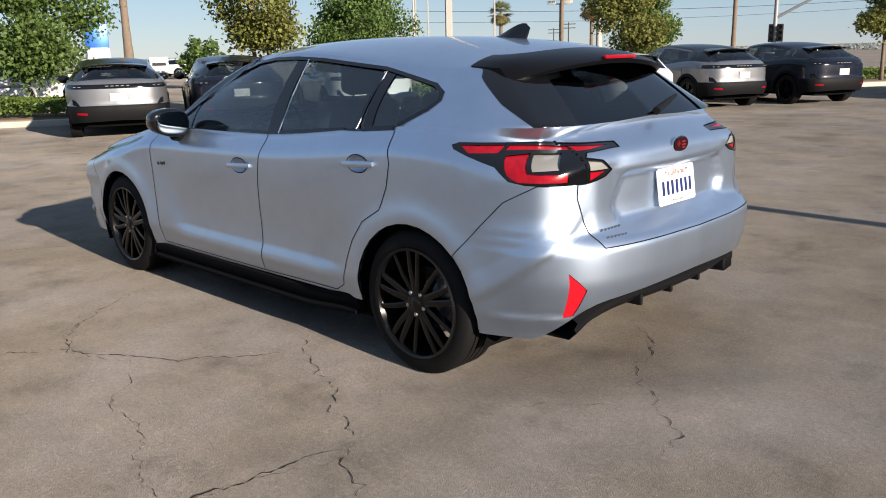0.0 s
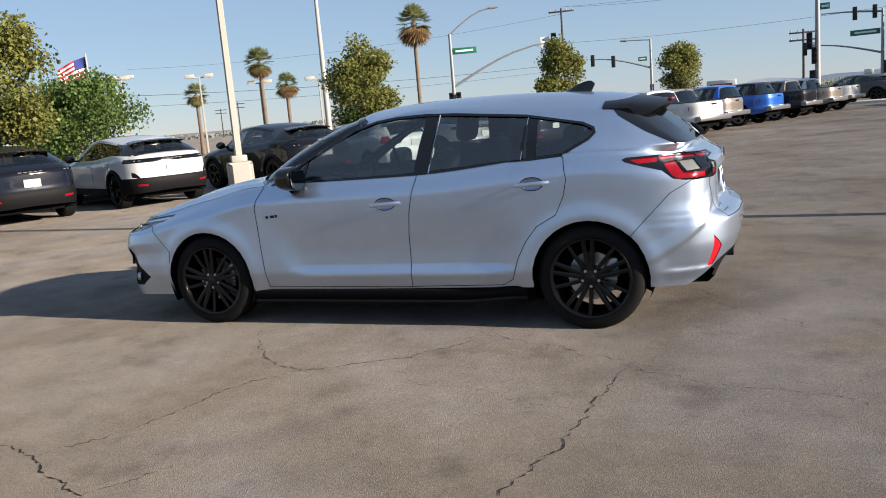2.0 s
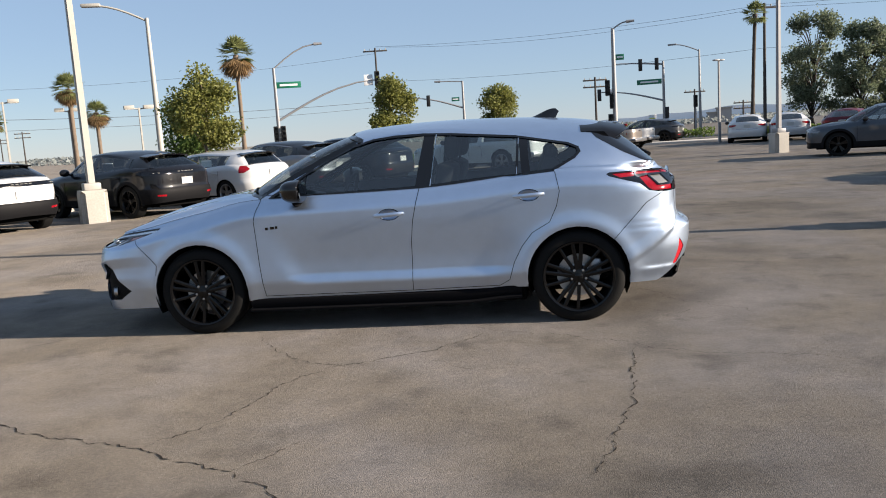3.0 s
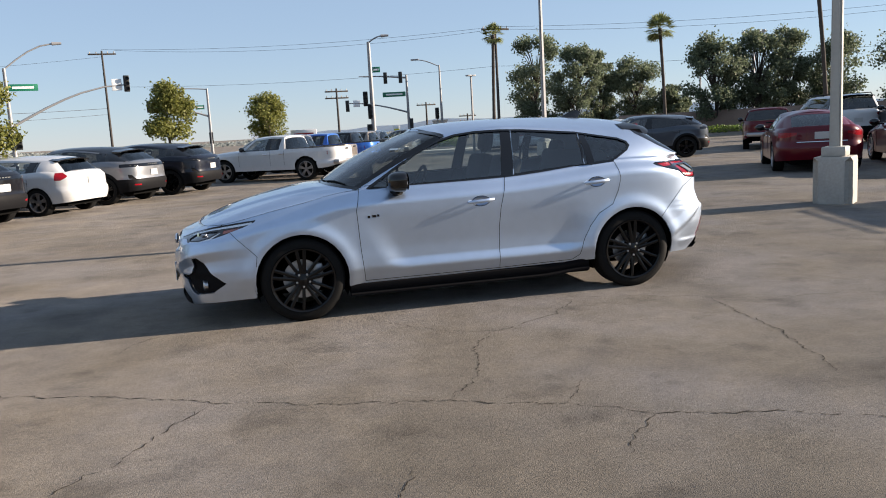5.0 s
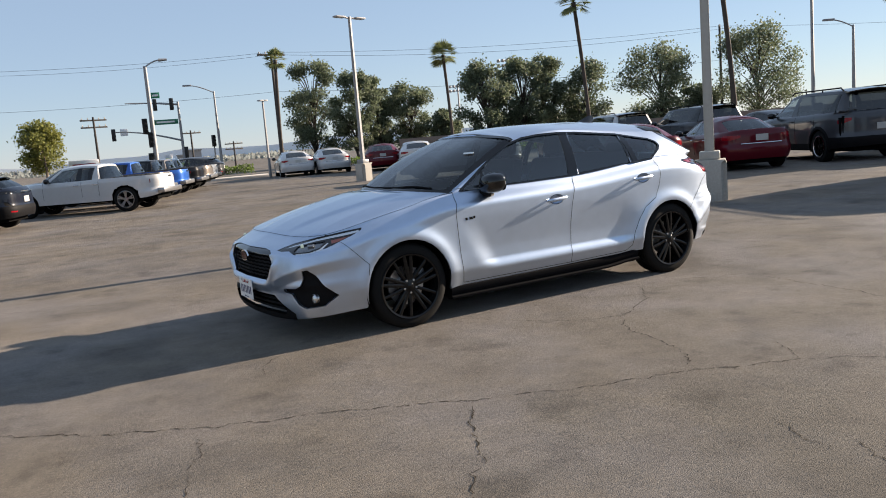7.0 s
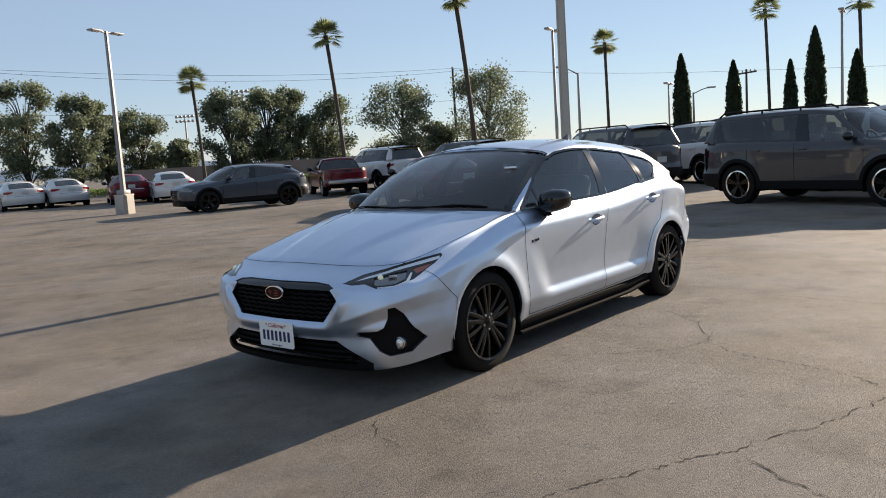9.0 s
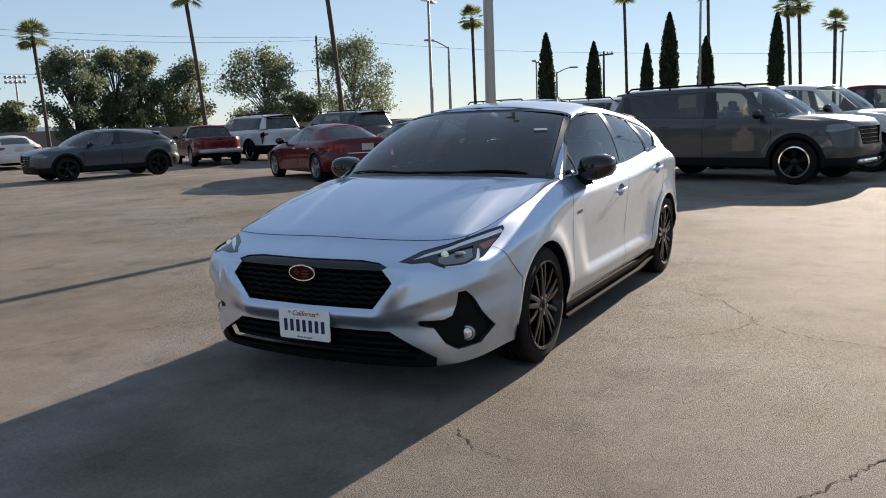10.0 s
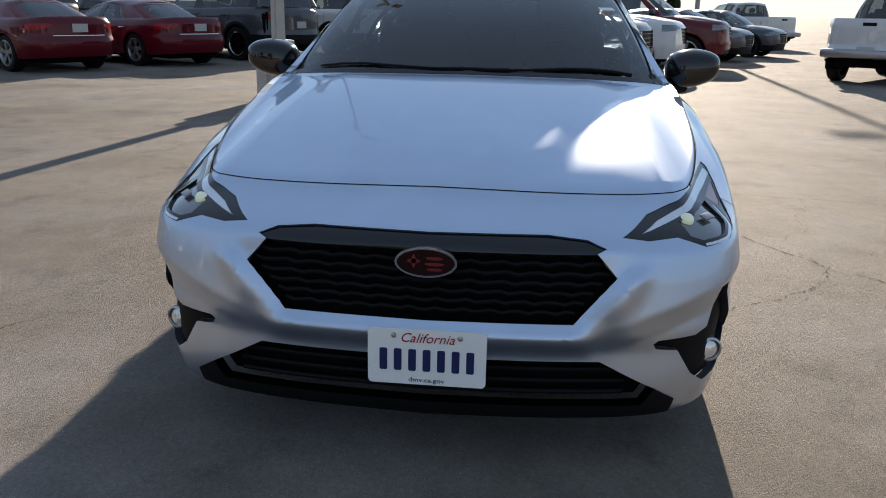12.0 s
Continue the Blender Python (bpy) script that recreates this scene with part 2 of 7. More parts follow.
def shell(p, nu=90, nv=22, nh=12, ng=14, nr=8):
    """Half a car body, forward = -x, mirrored to a whole. Returns a bmesh; face layer 'strip': 0 sides, 1 lids, 2 glasshouse, 3 roof; 'u': 10 * knot."""
    xf, xr, a, W = p["xf"], p["xr"], p["axle"], p["w"]
    p = squashed(p)
    c = W / 0.89
    fl, rl = (-a - xf) / 0.935, (xr - a) / 0.865
    # plan outline, with corners rounded by extra knots
    kn = [0, .5, 1, 1.35, 1.7, 2, 2.5, 3, 4, 5, 6, 6.5, 7, 7.35, 7.7, 8, 8.5, 9]
    px = [xf, xf + .015 * fl, xf + .055 * fl, xf + .105 * fl, xf + .175 * fl, xf + .30 * fl, xf + .60 * fl, -a, p["foot"][0], 0.25, p.get("k6", a), a + .36 * rl, a + .57 * rl, a + .67 * rl, a + .75 * rl, a + .80 * rl, a + .848 * rl, xr]
    py = [0, .27, .54, .675, .765, .828, .872, .888, .88, .878, .886, .872, .825, .765, .68, .575, .32, 0]
    ox, oy = pchip(kn, px), pchip(kn, [v * c for v in py])
    zt, rl_, zb = pchip(range(10), p["zt"]), pchip(range(10), p["roll"]), pchip(range(10), p["zb"])
    prof_s, prof_f, prof_r = (pchip(*p[k]) for k in ("side", "front", "rear"))
    ft, rf = p["foot"], p["roof"]
    bx = pchip(range(10), [ft[2], ft[2] + .03, (ft[2] + ft[0]) / 2 + .0, ft[0] - .02, ft[0], 0.25, p["hatch"][1], p["hatch"][0] - .08, p["hatch"][0] - .02, p["hatch"][0]])
    by = pchip([0, 1, 2, 3, 4, 5, 6, 7, 8, 9], [0, .36 * c, .60 * c, .72 * c, ft[1], ft[3], p["hatch"][2], p["hatch"][3], .40 * c, 0])
    bz = pchip(range(10), [ft[4] + .035, ft[4] + .03, ft[4] + .018, ft[4] + .005, ft[4], p["zt"][5], p["hatch"][4], p["hatch"][5], p["hatch"][6], p["hatch"][6] + .01])
    rx = pchip(range(10), [rf[0], rf[0] + .02, rf[0] + .06, rf[0] + .11, rf[0] + .17, .30, rf[1] - p.get("rback", .32), rf[1] - min(.06, p.get("rback", .32)), rf[1] - .015, rf[1]])
    ry = pchip(range(10), [0, .30 * c, .46 * c, .555 * c, rf[2], rf[3], rf[4], rf[4] - .05, .30 * c, 0])
    rz = pchip(range(10), [rf[5], rf[5] - .006, rf[5] - .02, rf[5] - .035, rf[5] - .055, rf[6], rf[7], rf[8], rf[9], rf[9] + .008])
    us = np.concatenate([np.linspace(k, k + 1, max(3, int(nu * wgt)) + 1)[:-1] for k, wgt in zip(range(9), (.12, .14, .14, .12, .2, .2, .14, .12, .1))] + [[9.0]])
    X, Y = ox(us), oy(us)
    e = 1e-3
    tx, ty = (ox(us + e) - ox(us - e)), (oy(us + e) - oy(us - e))
    ln = np.hypot(tx, ty) + 1e-12
    nx, ny = -ty / ln, tx / ln
    nx[0], ny[0], nx[-1], ny[-1] = -1, 0, 1, 0
    front, rear = 1 - smooth(1.5, 2.7, us), smooth(6.2, 7.2, us)
    rows, ids = [], []
    top, bot = zt(us), zb(us)
    for v in np.linspace(0, 1, nv + 1):
        z = bot + (top - bot) * v
        d = front * prof_f(z) + rear * prof_r(z) + (1 - front - rear) * prof_s(z)
        d = d + rl_(us) * (smooth(0, 1, (z - top + p.get("rollh", .13)) / p.get("rollh", .13)) ** 1.6)
        if "sculpt" in p:
            d = d + p["sculpt"](X, Y, z, us, front, rear)
        for ax in (-a, a):
            r = np.hypot(X - ax, z - p["wr"])
            d = d - p.get("flare", .014) * np.exp(-((r - p["arch"] - .02) / .06) ** 2) * (1 - front) * (1 - rear * .7)
        rows.append(np.c_[X - nx * d, np.maximum(Y - ny * d, 0), z])
        ids.append(0)
    T, B, R = rows[-1], np.c_[bx(us), by(us), bz(us)], np.c_[rx(us), ry(us), rz(us)]
    B[(us > 4) & (us < 6.0)] = T[(us > 4) & (us < 6.0)] + np.array([0, -.012, .004])
    w46 = np.clip((us - 6.0) / p.get("w46", .5), 0, 1)[:, None]
    sel = (us >= 6) & (us < 6.5)
    B[sel] = (T[sel] + np.array([0, -.012, .004])) * (1 - w46[sel]) + B[sel] * w46[sel]
    for s in np.linspace(0, 1, nh + 1)[1:]:
        q = T + (B - T) * s
        q[:, 2] += p.get("hoodb", .03) * 4 * s * (1 - s) * np.clip(2.6 - us, 0, 1) + p.get("deckb", 0) * 4 * s * (1 - s) * (us > 7)
        if "hood_ridge" in p:
            yb = .27 + .25 * s
            q[:, 2] += p["hood_ridge"] * (1 - smooth(yb - .05, yb + .035, q[:, 1])) * np.minimum(1, s * 6) * (1 - smooth(.86, 1, s)) * (us < 3.9)
        rows.append(q)
        ids.append(1)
    for s in np.linspace(0, 1, ng + 1)[1:]:
        q = B + (R - B) * s
        side = smooth(3.9, 4.6, us) * (1 - smooth(6.4, 7, us))
        q[:, 1] += p.get("tumble", .028) * 4 * s * (1 - s) * side
        q[:, 0] += -.03 * 4 * s * (1 - s) * (1 - smooth(2.8, 4, us)) + p.get("hatchb", .02) * 4 * s * (1 - s) * smooth(7, 8, us)
        q[:, 2] += p.get("wsb", .03) * 4 * s * (1 - s) * (1 - smooth(2.8, 4, us))
        rows.append(q)
        ids.append(2)
    crown = p.get("crown", .06)
    for s in np.linspace(0, 1, nr + 1)[1:]:
        q = R.copy()
        q[:, 1] = R[:, 1] * (1 - s)
        cz = np.interp(R[:, 0], R[np.argsort(R[:, 0])][:, 0][[0, -1]], [R[0, 2], R[-1, 2]])
        mid = crown * np.maximum(0, 1 - ((R[:, 0] - (rf[0] + rf[1]) / 2) / ((rf[1] - rf[0]) / 2)) ** 2) ** .5
        target = np.maximum(cz + mid * .6, R[:, 2])
        q[:, 2] = R[:, 2] + (target - R[:, 2]) * (1 - (1 - s) ** 2.2)
        rows.append(q)
        ids.append(3)
    bm = bmesh.new()
    ls, lu, lw = (bm.faces.layers.int.new(k) for k in ("strip", "u", "row"))
    for sy in (1, -1):
        vs = [[bm.verts.new((x, sy * y, z)) for x, y, z in r] for r in rows]
        for i in range(len(rows) - 1):
            for j in range(len(us) - 1):
                q = (vs[i][j], vs[i][j + 1], vs[i + 1][j + 1], vs[i + 1][j])
                f = bm.faces.new(q if sy < 0 else q[::-1])
                f[ls], f[lu], f[lw] = ids[i + 1], int(10 * (us[j] + us[j + 1]) / 2), i
    bmesh.ops.remove_doubles(bm, verts=bm.verts, dist=0.0008)
    bmesh.ops.dissolve_degenerate(bm, edges=bm.edges, dist=0.0004)
    bmesh.ops.recalc_face_normals(bm, faces=bm.faces)
    return bm


def convex(poly):
    s = sum(x0 * y1 - x1 * y0 for (x0, y0), (x1, y1) in zip(poly, poly[1:] + poly[:1]))
    return poly if s > 0 else poly[::-1]


def inside(poly, x, y, eps=0.0):
    """Even-odd test."""
    r = False
    for (x0, y0), (x1, y1) in zip(poly, poly[1:] + poly[:1]):
        if (y0 > y) != (y1 > y) and x < (x1 - x0) * (y - y0) / (y1 - y0) + x0:
            r = not r
    return r


def carve(bm, poly, axes, keep):
    """Cuts the outline poly, given in the two axes, into those faces that keep(center, normal) accepts; returns the faces inside."""
    i, j = axes
    k = 3 - i - j
    n = len(poly)
    lo = (min(p[0] for p in poly), min(p[1] for p in poly))
    hi = (max(p[0] for p in poly), max(p[1] for p in poly))
    pad = 0.02
    cand = []
    for f in bm.faces:
        c = f.calc_center_median()
        if lo[0] - .06 <= c[i] <= hi[0] + .06 and lo[1] - .06 <= c[j] <= hi[1] + .06 and keep(c, f.normal):
            cand.append(f)
    for q in range(n):
        (x0, y0), (x1, y1) = poly[q], poly[(q + 1) % n]
        el = math.hypot(x1 - x0, y1 - y0)
        if el < 1e-6:
            continue
        no, co = [0, 0, 0], [0, 0, 0]
        no[i], no[j] = (y1 - y0) / el, -(x1 - x0) / el
        co[i], co[j] = x0, y0
        bx0, bx1, by0, by1 = min(x0, x1) - pad, max(x0, x1) + pad, min(y0, y1) - pad, max(y0, y1) + pad
        fs, rest = [], []
        for f in cand:
            c = f.verts[0].co
            if bx0 - .03 <= c[i] <= bx1 + .03 and by0 - .03 <= c[j] <= by1 + .03:
                fs.append(f)
            else:
                rest.append(f)
        g = list({v for f in fs for v in f.verts}) + list({e for f in fs for e in f.edges}) + fs
        r = bmesh.ops.bisect_plane(bm, geom=g, dist=1e-5, plane_co=co, plane_no=no)
        cand = rest + list({f for f in r["geom"] if isinstance(f, bmesh.types.BMFace)} | {f for f in fs if f.is_valid})
    out = []
    for f in cand:
        c = f.calc_center_median()
        if lo[0] <= c[i] <= hi[0] and lo[1] <= c[j] <= hi[1] and inside(poly, c[i], c[j]):
            out.append(f)
    return out


def take(bm, faces, push=0.0, lip=0.0):
    """Moves faces into a new bmesh with their smooth normals; push moves them inwards, lip turns their rim in."""
    bm.normal_update()
    nb, vm, nrm = bmesh.new(), {}, []
    for f in faces:
        for v in f.verts:
            if v not in vm:
                vm[v] = nb.verts.new(v.co - v.normal * push)
                nrm.append(v.normal.copy())
    for f in faces:
        try:
            nb.faces.new([vm[v] for v in f.verts])
        except ValueError:
            pass
    if lip:
        rim = [e for e in nb.edges if e.is_boundary]
        nb.verts.ensure_lookup_table()
        nv, idx = {}, {v: n for n, v in enumerate(nb.verts)}
        for e in rim:
            for v in e.verts:
                if v not in nv:
                    nn = nrm[idx[v]]
                    nv[v] = nb.verts.new(v.co - nn * lip)
                    nrm.append(nn)
        for e in rim:
            a_, b_ = e.verts
            nb.faces.new((a_, b_, nv[b_], nv[a_]))
    return nb, nrm


def ribbon(bm, nb_faces, width, lift=0.0012, only=None):
    """A thin strip along the outer edge of a set of faces."""
    fs = set(nb_faces)
    rb = bmesh.new()
    for f in nb_faces:
        for e in f.edges:
            if sum(1 for g in e.link_faces if g in fs) != 1:
                continue
            a_, b_ = e.verts
            if only and not only((a_.co + b_.co) / 2):
                continue
            d = b_.co - a_.co
            if d.length < 1e-5:
                continue
            ext = d.normalized() * width * .3
            pts = []
            for v, s in ((a_, -1), (b_, 1)):
                t = d.normalized().cross(v.normal).normalized() * (width / 2)
                pts.append((v.co + ext * s + v.normal * lift + t, v.co + ext * s + v.normal * lift - t))
            rb.faces.new([rb.verts.new(q) for q in (pts[0][0], pts[0][1], pts[1][1], pts[1][0])])
    return rb


# ---------------------------------------------------------------- ground
def asphalt(name, base, crack=False):
    m = bpy.data.materials.new(name)
    m.use_nodes = True
    nt = m.node_tree
    b = nt.nodes["Principled BSDF"]
    co = nt.nodes.new("ShaderNodeTexCoord")

    def noise_(scale, detail=6, rough=.6):
        n = nt.nodes.new("ShaderNodeTexNoise")
        n.inputs["Scale"].default_value, n.inputs["Detail"].default_value, n.inputs["Roughness"].default_value = scale, detail, rough
        nt.links.new(co.outputs["Object"], n.inputs["Vector"])
        return n.outputs[0]

    def ramp(src, a, c, lo, hi):
        r = nt.nodes.new("ShaderNodeMapRange")
        for k, v in zip(("From Min", "From Max", "To Min", "To Max"), (a, c, lo, hi)):
            r.inputs[k].default_value = v
        nt.links.new(src, r.inputs[0])
        return r.outputs[0]

    def mul(p, q):
        n = nt.nodes.new("ShaderNodeMath")
        n.operation = "MULTIPLY"
        nt.links.new(p, n.inputs[0])
        nt.links.new(q, n.inputs[1])
        return n.outputs[0]
    f = mul(ramp(noise_(.28, 5, .65), .32, .68, .70, 1.22), ramp(noise_(1.3, 7, .7), .3, .7, .80, 1.18))
    f = mul(f, ramp(noise_(6.0, 6, .75), .3, .7, .88, 1.12))
    f = mul(f, ramp(noise_(1.9, 5, .6), .56, .70, 1.0, .66))
    f = mul(f, ramp(noise_(.75, 3, .5), .54, .66, 1.0, .76))
    f = mul(f, ramp(noise_(3.3, 6, .7), .60, .75, 1.0, 1.18))
    f = mul(f, ramp(noise_(55, 4, .8), .30, .70, .76, 1.24))
    f = mul(f, ramp(noise_(95, 2, .5), .64, .74, 1.0, 1.5))
    f = mul(f, ramp(noise_(210, 2, .9), .35, .72, .80, 1.30))
    vs = nt.nodes.new("ShaderNodeVectorMath")
    vs.operation = "SCALE"
    vs.inputs[0].default_value = base
    nt.links.new(f, vs.inputs["Scale"])
    tint = nt.nodes.new("ShaderNodeMix")
    tint.data_type = "RGBA"
    tint.inputs[6].default_value, tint.inputs[7].default_value = (*base, 1), (base[0] * .92, base[1] * .97, base[2] * 1.10, 1)
    nt.links.new(ramp(noise_(.6, 4), .4, .62, 0, 1), tint.inputs[0])
    nt.links.new(tint.outputs[2], vs.inputs[0])
    nt.links.new(vs.outputs[0], b.inputs["Base Color"])
    b.inputs["Roughness"].default_value = .85
    b.inputs["Diffuse Roughness"].default_value = .5
    b.inputs["Specular IOR Level"].default_value = .17
    bp = nt.nodes.new("ShaderNodeBump")
    bp.inputs["Strength"].default_value, bp.inputs["Distance"].default_value = .6, .010
    nt.links.new(noise_(160, 4, .7), bp.inputs["Height"])
    nt.links.new(bp.outputs[0], b.inputs["Normal"])
    return m


ASPHALT = asphalt("asphalt", (.182, .156, .126))
bm = bmesh.new()
S = 3000
for x0, x1, y0, y1 in ((-S, S, -S, S),):
    bm.faces.new([bm.verts.new(q) for q in ((x0, y0, 0), (x1, y0, 0), (x1, y1, 0), (x0, y1, 0))])
ground = tagged(part("ground", bm, ASPHALT, smooth=False), "worn grey-brown asphalt of a dealer's lot", "ground", kind="structure")

CRACK = mat("crack_dirt", (.034, .029, .024), rough=1.0, spec=0.1)


def crack(pts, width, seed):
    """A jagged crack that wanders along a rough course on the ground."""
    rng = np.random.default_rng(seed)
    b = bmesh.new()
    course = []
    for (x0, y0), (x1, y1) in zip(pts, pts[1:]):
        n = max(2, int(math.hypot(x1 - x0, y1 - y0) / .022))
        for k in range(n):
            course.append((x0 + (x1 - x0) * k / n, y0 + (y1 - y0) * k / n))
    course.append(pts[-1])
    prev, off, o2 = None, 0.0, 0.0
    for i, (x, y) in enumerate(course):
        off = off * .80 + rng.normal() * .0105
        j = min(i + 1, len(course) - 1)
        d = Vector((course[j][0] - course[j - 1][0], course[j][1] - course[j - 1][1], 0)).normalized()
        nrm = Vector((-d.y, d.x, 0))
        w = width * .68 * max(.02, rng.uniform(-.15, 1.35)) * (1 if 3 < i < len(course) - 4 else .4)
        c = Vector((x, y, .0025)) + nrm * off
        cur = (b.verts.new(c + nrm * w / 2), b.verts.new(c - nrm * w / 2))
        if prev:
            b.faces.new((prev[0], prev[1], cur[1], cur[0]))
        prev = cur
    return part("crack", b, CRACK, ground, smooth=False)


MAIN_CRACKS = (
    ([(-5.2, -.6), (-4.5, -1.0), (-3.97, -1.35), (-3.54, -1.72), (-3.22, -1.92), (-2.72, -2.13), (-2.30, -2.32), (-1.97, -2.54), (-1.50, -2.76), (-1.21, -2.87), (-.73, -3.01), (-.44, -3.19), (-.23, -3.27), (.09, -3.55), (.30, -3.64), (.78, -3.84), (1.6, -4.3)], .012),
    ([(.69, -1.13), (.34, -1.54), (-.07, -1.78), (-.31, -1.97), (-.41, -2.37), (-.56, -2.71), (-.73, -3.0)], .011),
    ([(1.63, -1.54), (1.53, -2.08), (1.53, -2.40), (1.47, -2.67), (1.40, -2.91), (1.36, -3.14), (1.25, -3.39)], .011),
    ([(-2.0, -2.61), (-2.16, -2.94), (-2.35, -3.30), (-2.44, -3.38), (-2.56, -3.61), (-2.7, -4.1)], .010))
SIDE_CRACKS = (
    ([(.09, -3.55), (-.06, -3.72), (-.16, -3.86), (-.23, -3.99)], .010), ([(-.03, -2.96), (-.23, -3.27)], .008),
    ([(-1.08, -3.71), (-1.18, -3.97), (-1.24, -4.12)], .009), ([(-1.01, -4.06), (-1.09, -4.18), (-1.21, -4.47), (-1.27, -4.54)], .010),
    ([(-3.24, -1.99), (-3.33, -2.39), (-3.43, -2.64), (-3.47, -2.88)], .007), ([(-.09, -1.79), (-.42, -1.65), (-.91, -1.0)], .008),
    ([(-1.95, -2.60), (-2.07, -2.78), (-2.14, -2.88)], .009), ([(-4.0, 3.0), (-2.58, 2.31), (-2.10, 2.14), (-1.36, 1.66)], .009),
    ([(-2.33, -.84), (-2.50, -1.0), (-2.6, -1.25)], .011), ([(-.41, -2.34), (-.41, -2.16), (-.30, -2.11)], .007))
REAR_CRACKS = (
    ([(.56, -.92), (.86, -1.03), (1.0, -1.17), (1.22, -1.24), (1.32, -1.33), (1.47, -1.38), (1.65, -1.48), (1.72, -1.59), (1.86, -1.63), (2.07, -1.75), (2.33, -1.78), (2.52, -1.80), (2.69, -2.0)], .006),
    ([(.34, -1.64), (.50, -1.78), (.66, -1.91), (.90, -1.93), (1.05, -1.97), (1.30, -2.08), (1.53, -2.13)], .004),
    ([(-.70, -1.47), (-.33, -1.69), (-.09, -1.80), (.20, -1.66), (.37, -1.63)], .004), ([(1.53, -2.13), (1.57, -1.95), (1.59, -1.81), (1.72, -1.59)], .004),
    ([(1.75, .26), (1.94, .09), (1.98, -.04), (1.97, -.20), (2.17, -.39), (2.28, -.52), (2.45, -.67), (2.50, -.83)], .006),
    ([(1.74, -.99), (1.89, -.81), (2.18, -.58)], .004), ([(2.65, -1.71), (2.70, -1.51), (2.77, -1.41)], .004), ([(2.17, -2.49), (2.17, -2.61)], .004))
for i, (pts, w) in enumerate(MAIN_CRACKS + SIDE_CRACKS + REAR_CRACKS):
    crack(pts, w, 500 + i)


# ---------------------------------------------------------------- wheels
def wheel(parent, x, y, r, rim_r, width, rim_mat, side, spokes="turbine", label=""):
    """A wheel whose outer face is at y, side = -1 or 1 outwards; parts tyre, rim, hub_cap, disc, caliper."""
    w = new("wheel")
    w.parent = parent
    w.location = (x, y, r - 0.004)
    s = side
    bm = bmesh.new()
    hw, k = width, r - rim_r
    prof = [(rim_r - .004, -.012), (rim_r + .004, 0.002), (rim_r + .35 * k, .004), (rim_r + .75 * k, -.004), (r - .008, -.016), (r, -.032)]
    for g in range(4):
        h0 = -.032 - (hw - .064) * (g + .4) / 4.4
        prof += [(r, h0), (r - .007, h0 - .001), (r - .007, h0 - .008), (r, h0 - .009)]
    prof += [(r, -hw + .03), (r - .012, -hw + .012), (rim_r, -hw)]
    lathe(bm, [(a, b * s) for a, b in prof], 72)
    part("tyre", bm, RUBBER, w)
    bm = bmesh.new()
    lathe(bm, [(a, b * s) for a, b in [(rim_r - .002, -.004), (rim_r + .006, .004), (rim_r + .002, .010), (rim_r - .010, .006), (rim_r - .016, -.012), (rim_r - .03, -.05), (rim_r - .045, -.12), (rim_r - .03, -hw + .01)]], 56)

    def spoke(a0, a1, wi, wo, d0, d1, th=.016):
        """One tapering spoke from the hub at angle a0 to the rim at angle a1."""
        r0, r1 = .045, rim_r - .008
        ring = []
        for rr, aa, ww, dd in ((r0, a0, wi, d0), ((r0 + r1) / 2, (a0 + a1) / 2, (wi + wo) / 2, (d0 + d1) / 2 + .004), (r1, a1, wo, d1)):
            ca, sa = math.cos(aa), math.sin(aa)
            o = Vector((rr * ca, dd * s, rr * sa))
            t = Vector((-sa, 0, ca)) * ww
            n = Vector((0, s, 0))
            ring.append([bm.verts.new(o + q) for q in (-t - n * th * 1.6, -t - n * th * .1, -t * .55, t * .55, t - n * th * .1, t - n * th * 1.6)])
        for p_, q_ in zip(ring, ring[1:]):
            for i in range(6):
                bm.faces.new((p_[i], p_[(i + 1) % 6], q_[(i + 1) % 6], q_[i]))
        bm.faces.new(ring[0])
        bm.faces.new(ring[-1][::-1])
    for i in range(5):
        a = 2 * math.pi * i / 5 + math.pi / 2
        if spokes == "turbine":
            spoke(a + .16, a + .15, .015, .012, -.008, -.002, .026)
            spoke(a - .16, a - .10, .015, .012, -.008, -.002, .026)
            spoke(a + .62, a + .56, .013, .010, -.016, -.003, .022)
        else:
            spoke(a, a + .02, .034, .045, -.010, -.004)
    lathe(bm, [(.0, -.004 * s), (.034, -.004 * s), (.062, -.012 * s), (.075, -.03 * s), (.075, -.06 * s)], 28)
    bmesh.ops.recalc_face_normals(bm, faces=bm.faces)
    rim = part("rim", bm, rim_mat, w, label)
    bm = bmesh.new()
    lathe(bm, [(.0005, .0015 * s), (.022, .001 * s), (.027, -.003 * s), (.028, -.010 * s)], 24)
    part("hub_cap", bm, rim_mat, rim)
    for i in range(5):
        a = 2 * math.pi * (i + .5) / 5 + math.pi / 2
        bm = bmesh.new()
        lathe(bm, [(.0005, -.002 * s), (.008, -.003 * s), (.010, -.016 * s)], 8, center=(.05 * math.cos(a), 0, .05 * math.sin(a)))
        part("lug_nut", bm, STEEL, rim)
    bm = bmesh.new()
    lathe(bm, [(.05, -.05 * s), (.08, -.055 * s), (.082, -.078 * s), (.145, -.078 * s), (.145, -.098 * s), (.05, -.098 * s)], 40)
    part("brake_disc", bm, STEEL, w)
    bm = bmesh.new()
    box(bm, .075, .155, min(-.06 * s, -.12 * s), max(-.06 * s, -.12 * s), -.01, .11, .012)
    part("brake_caliper", bm, RIM_GREY, w)
    return w


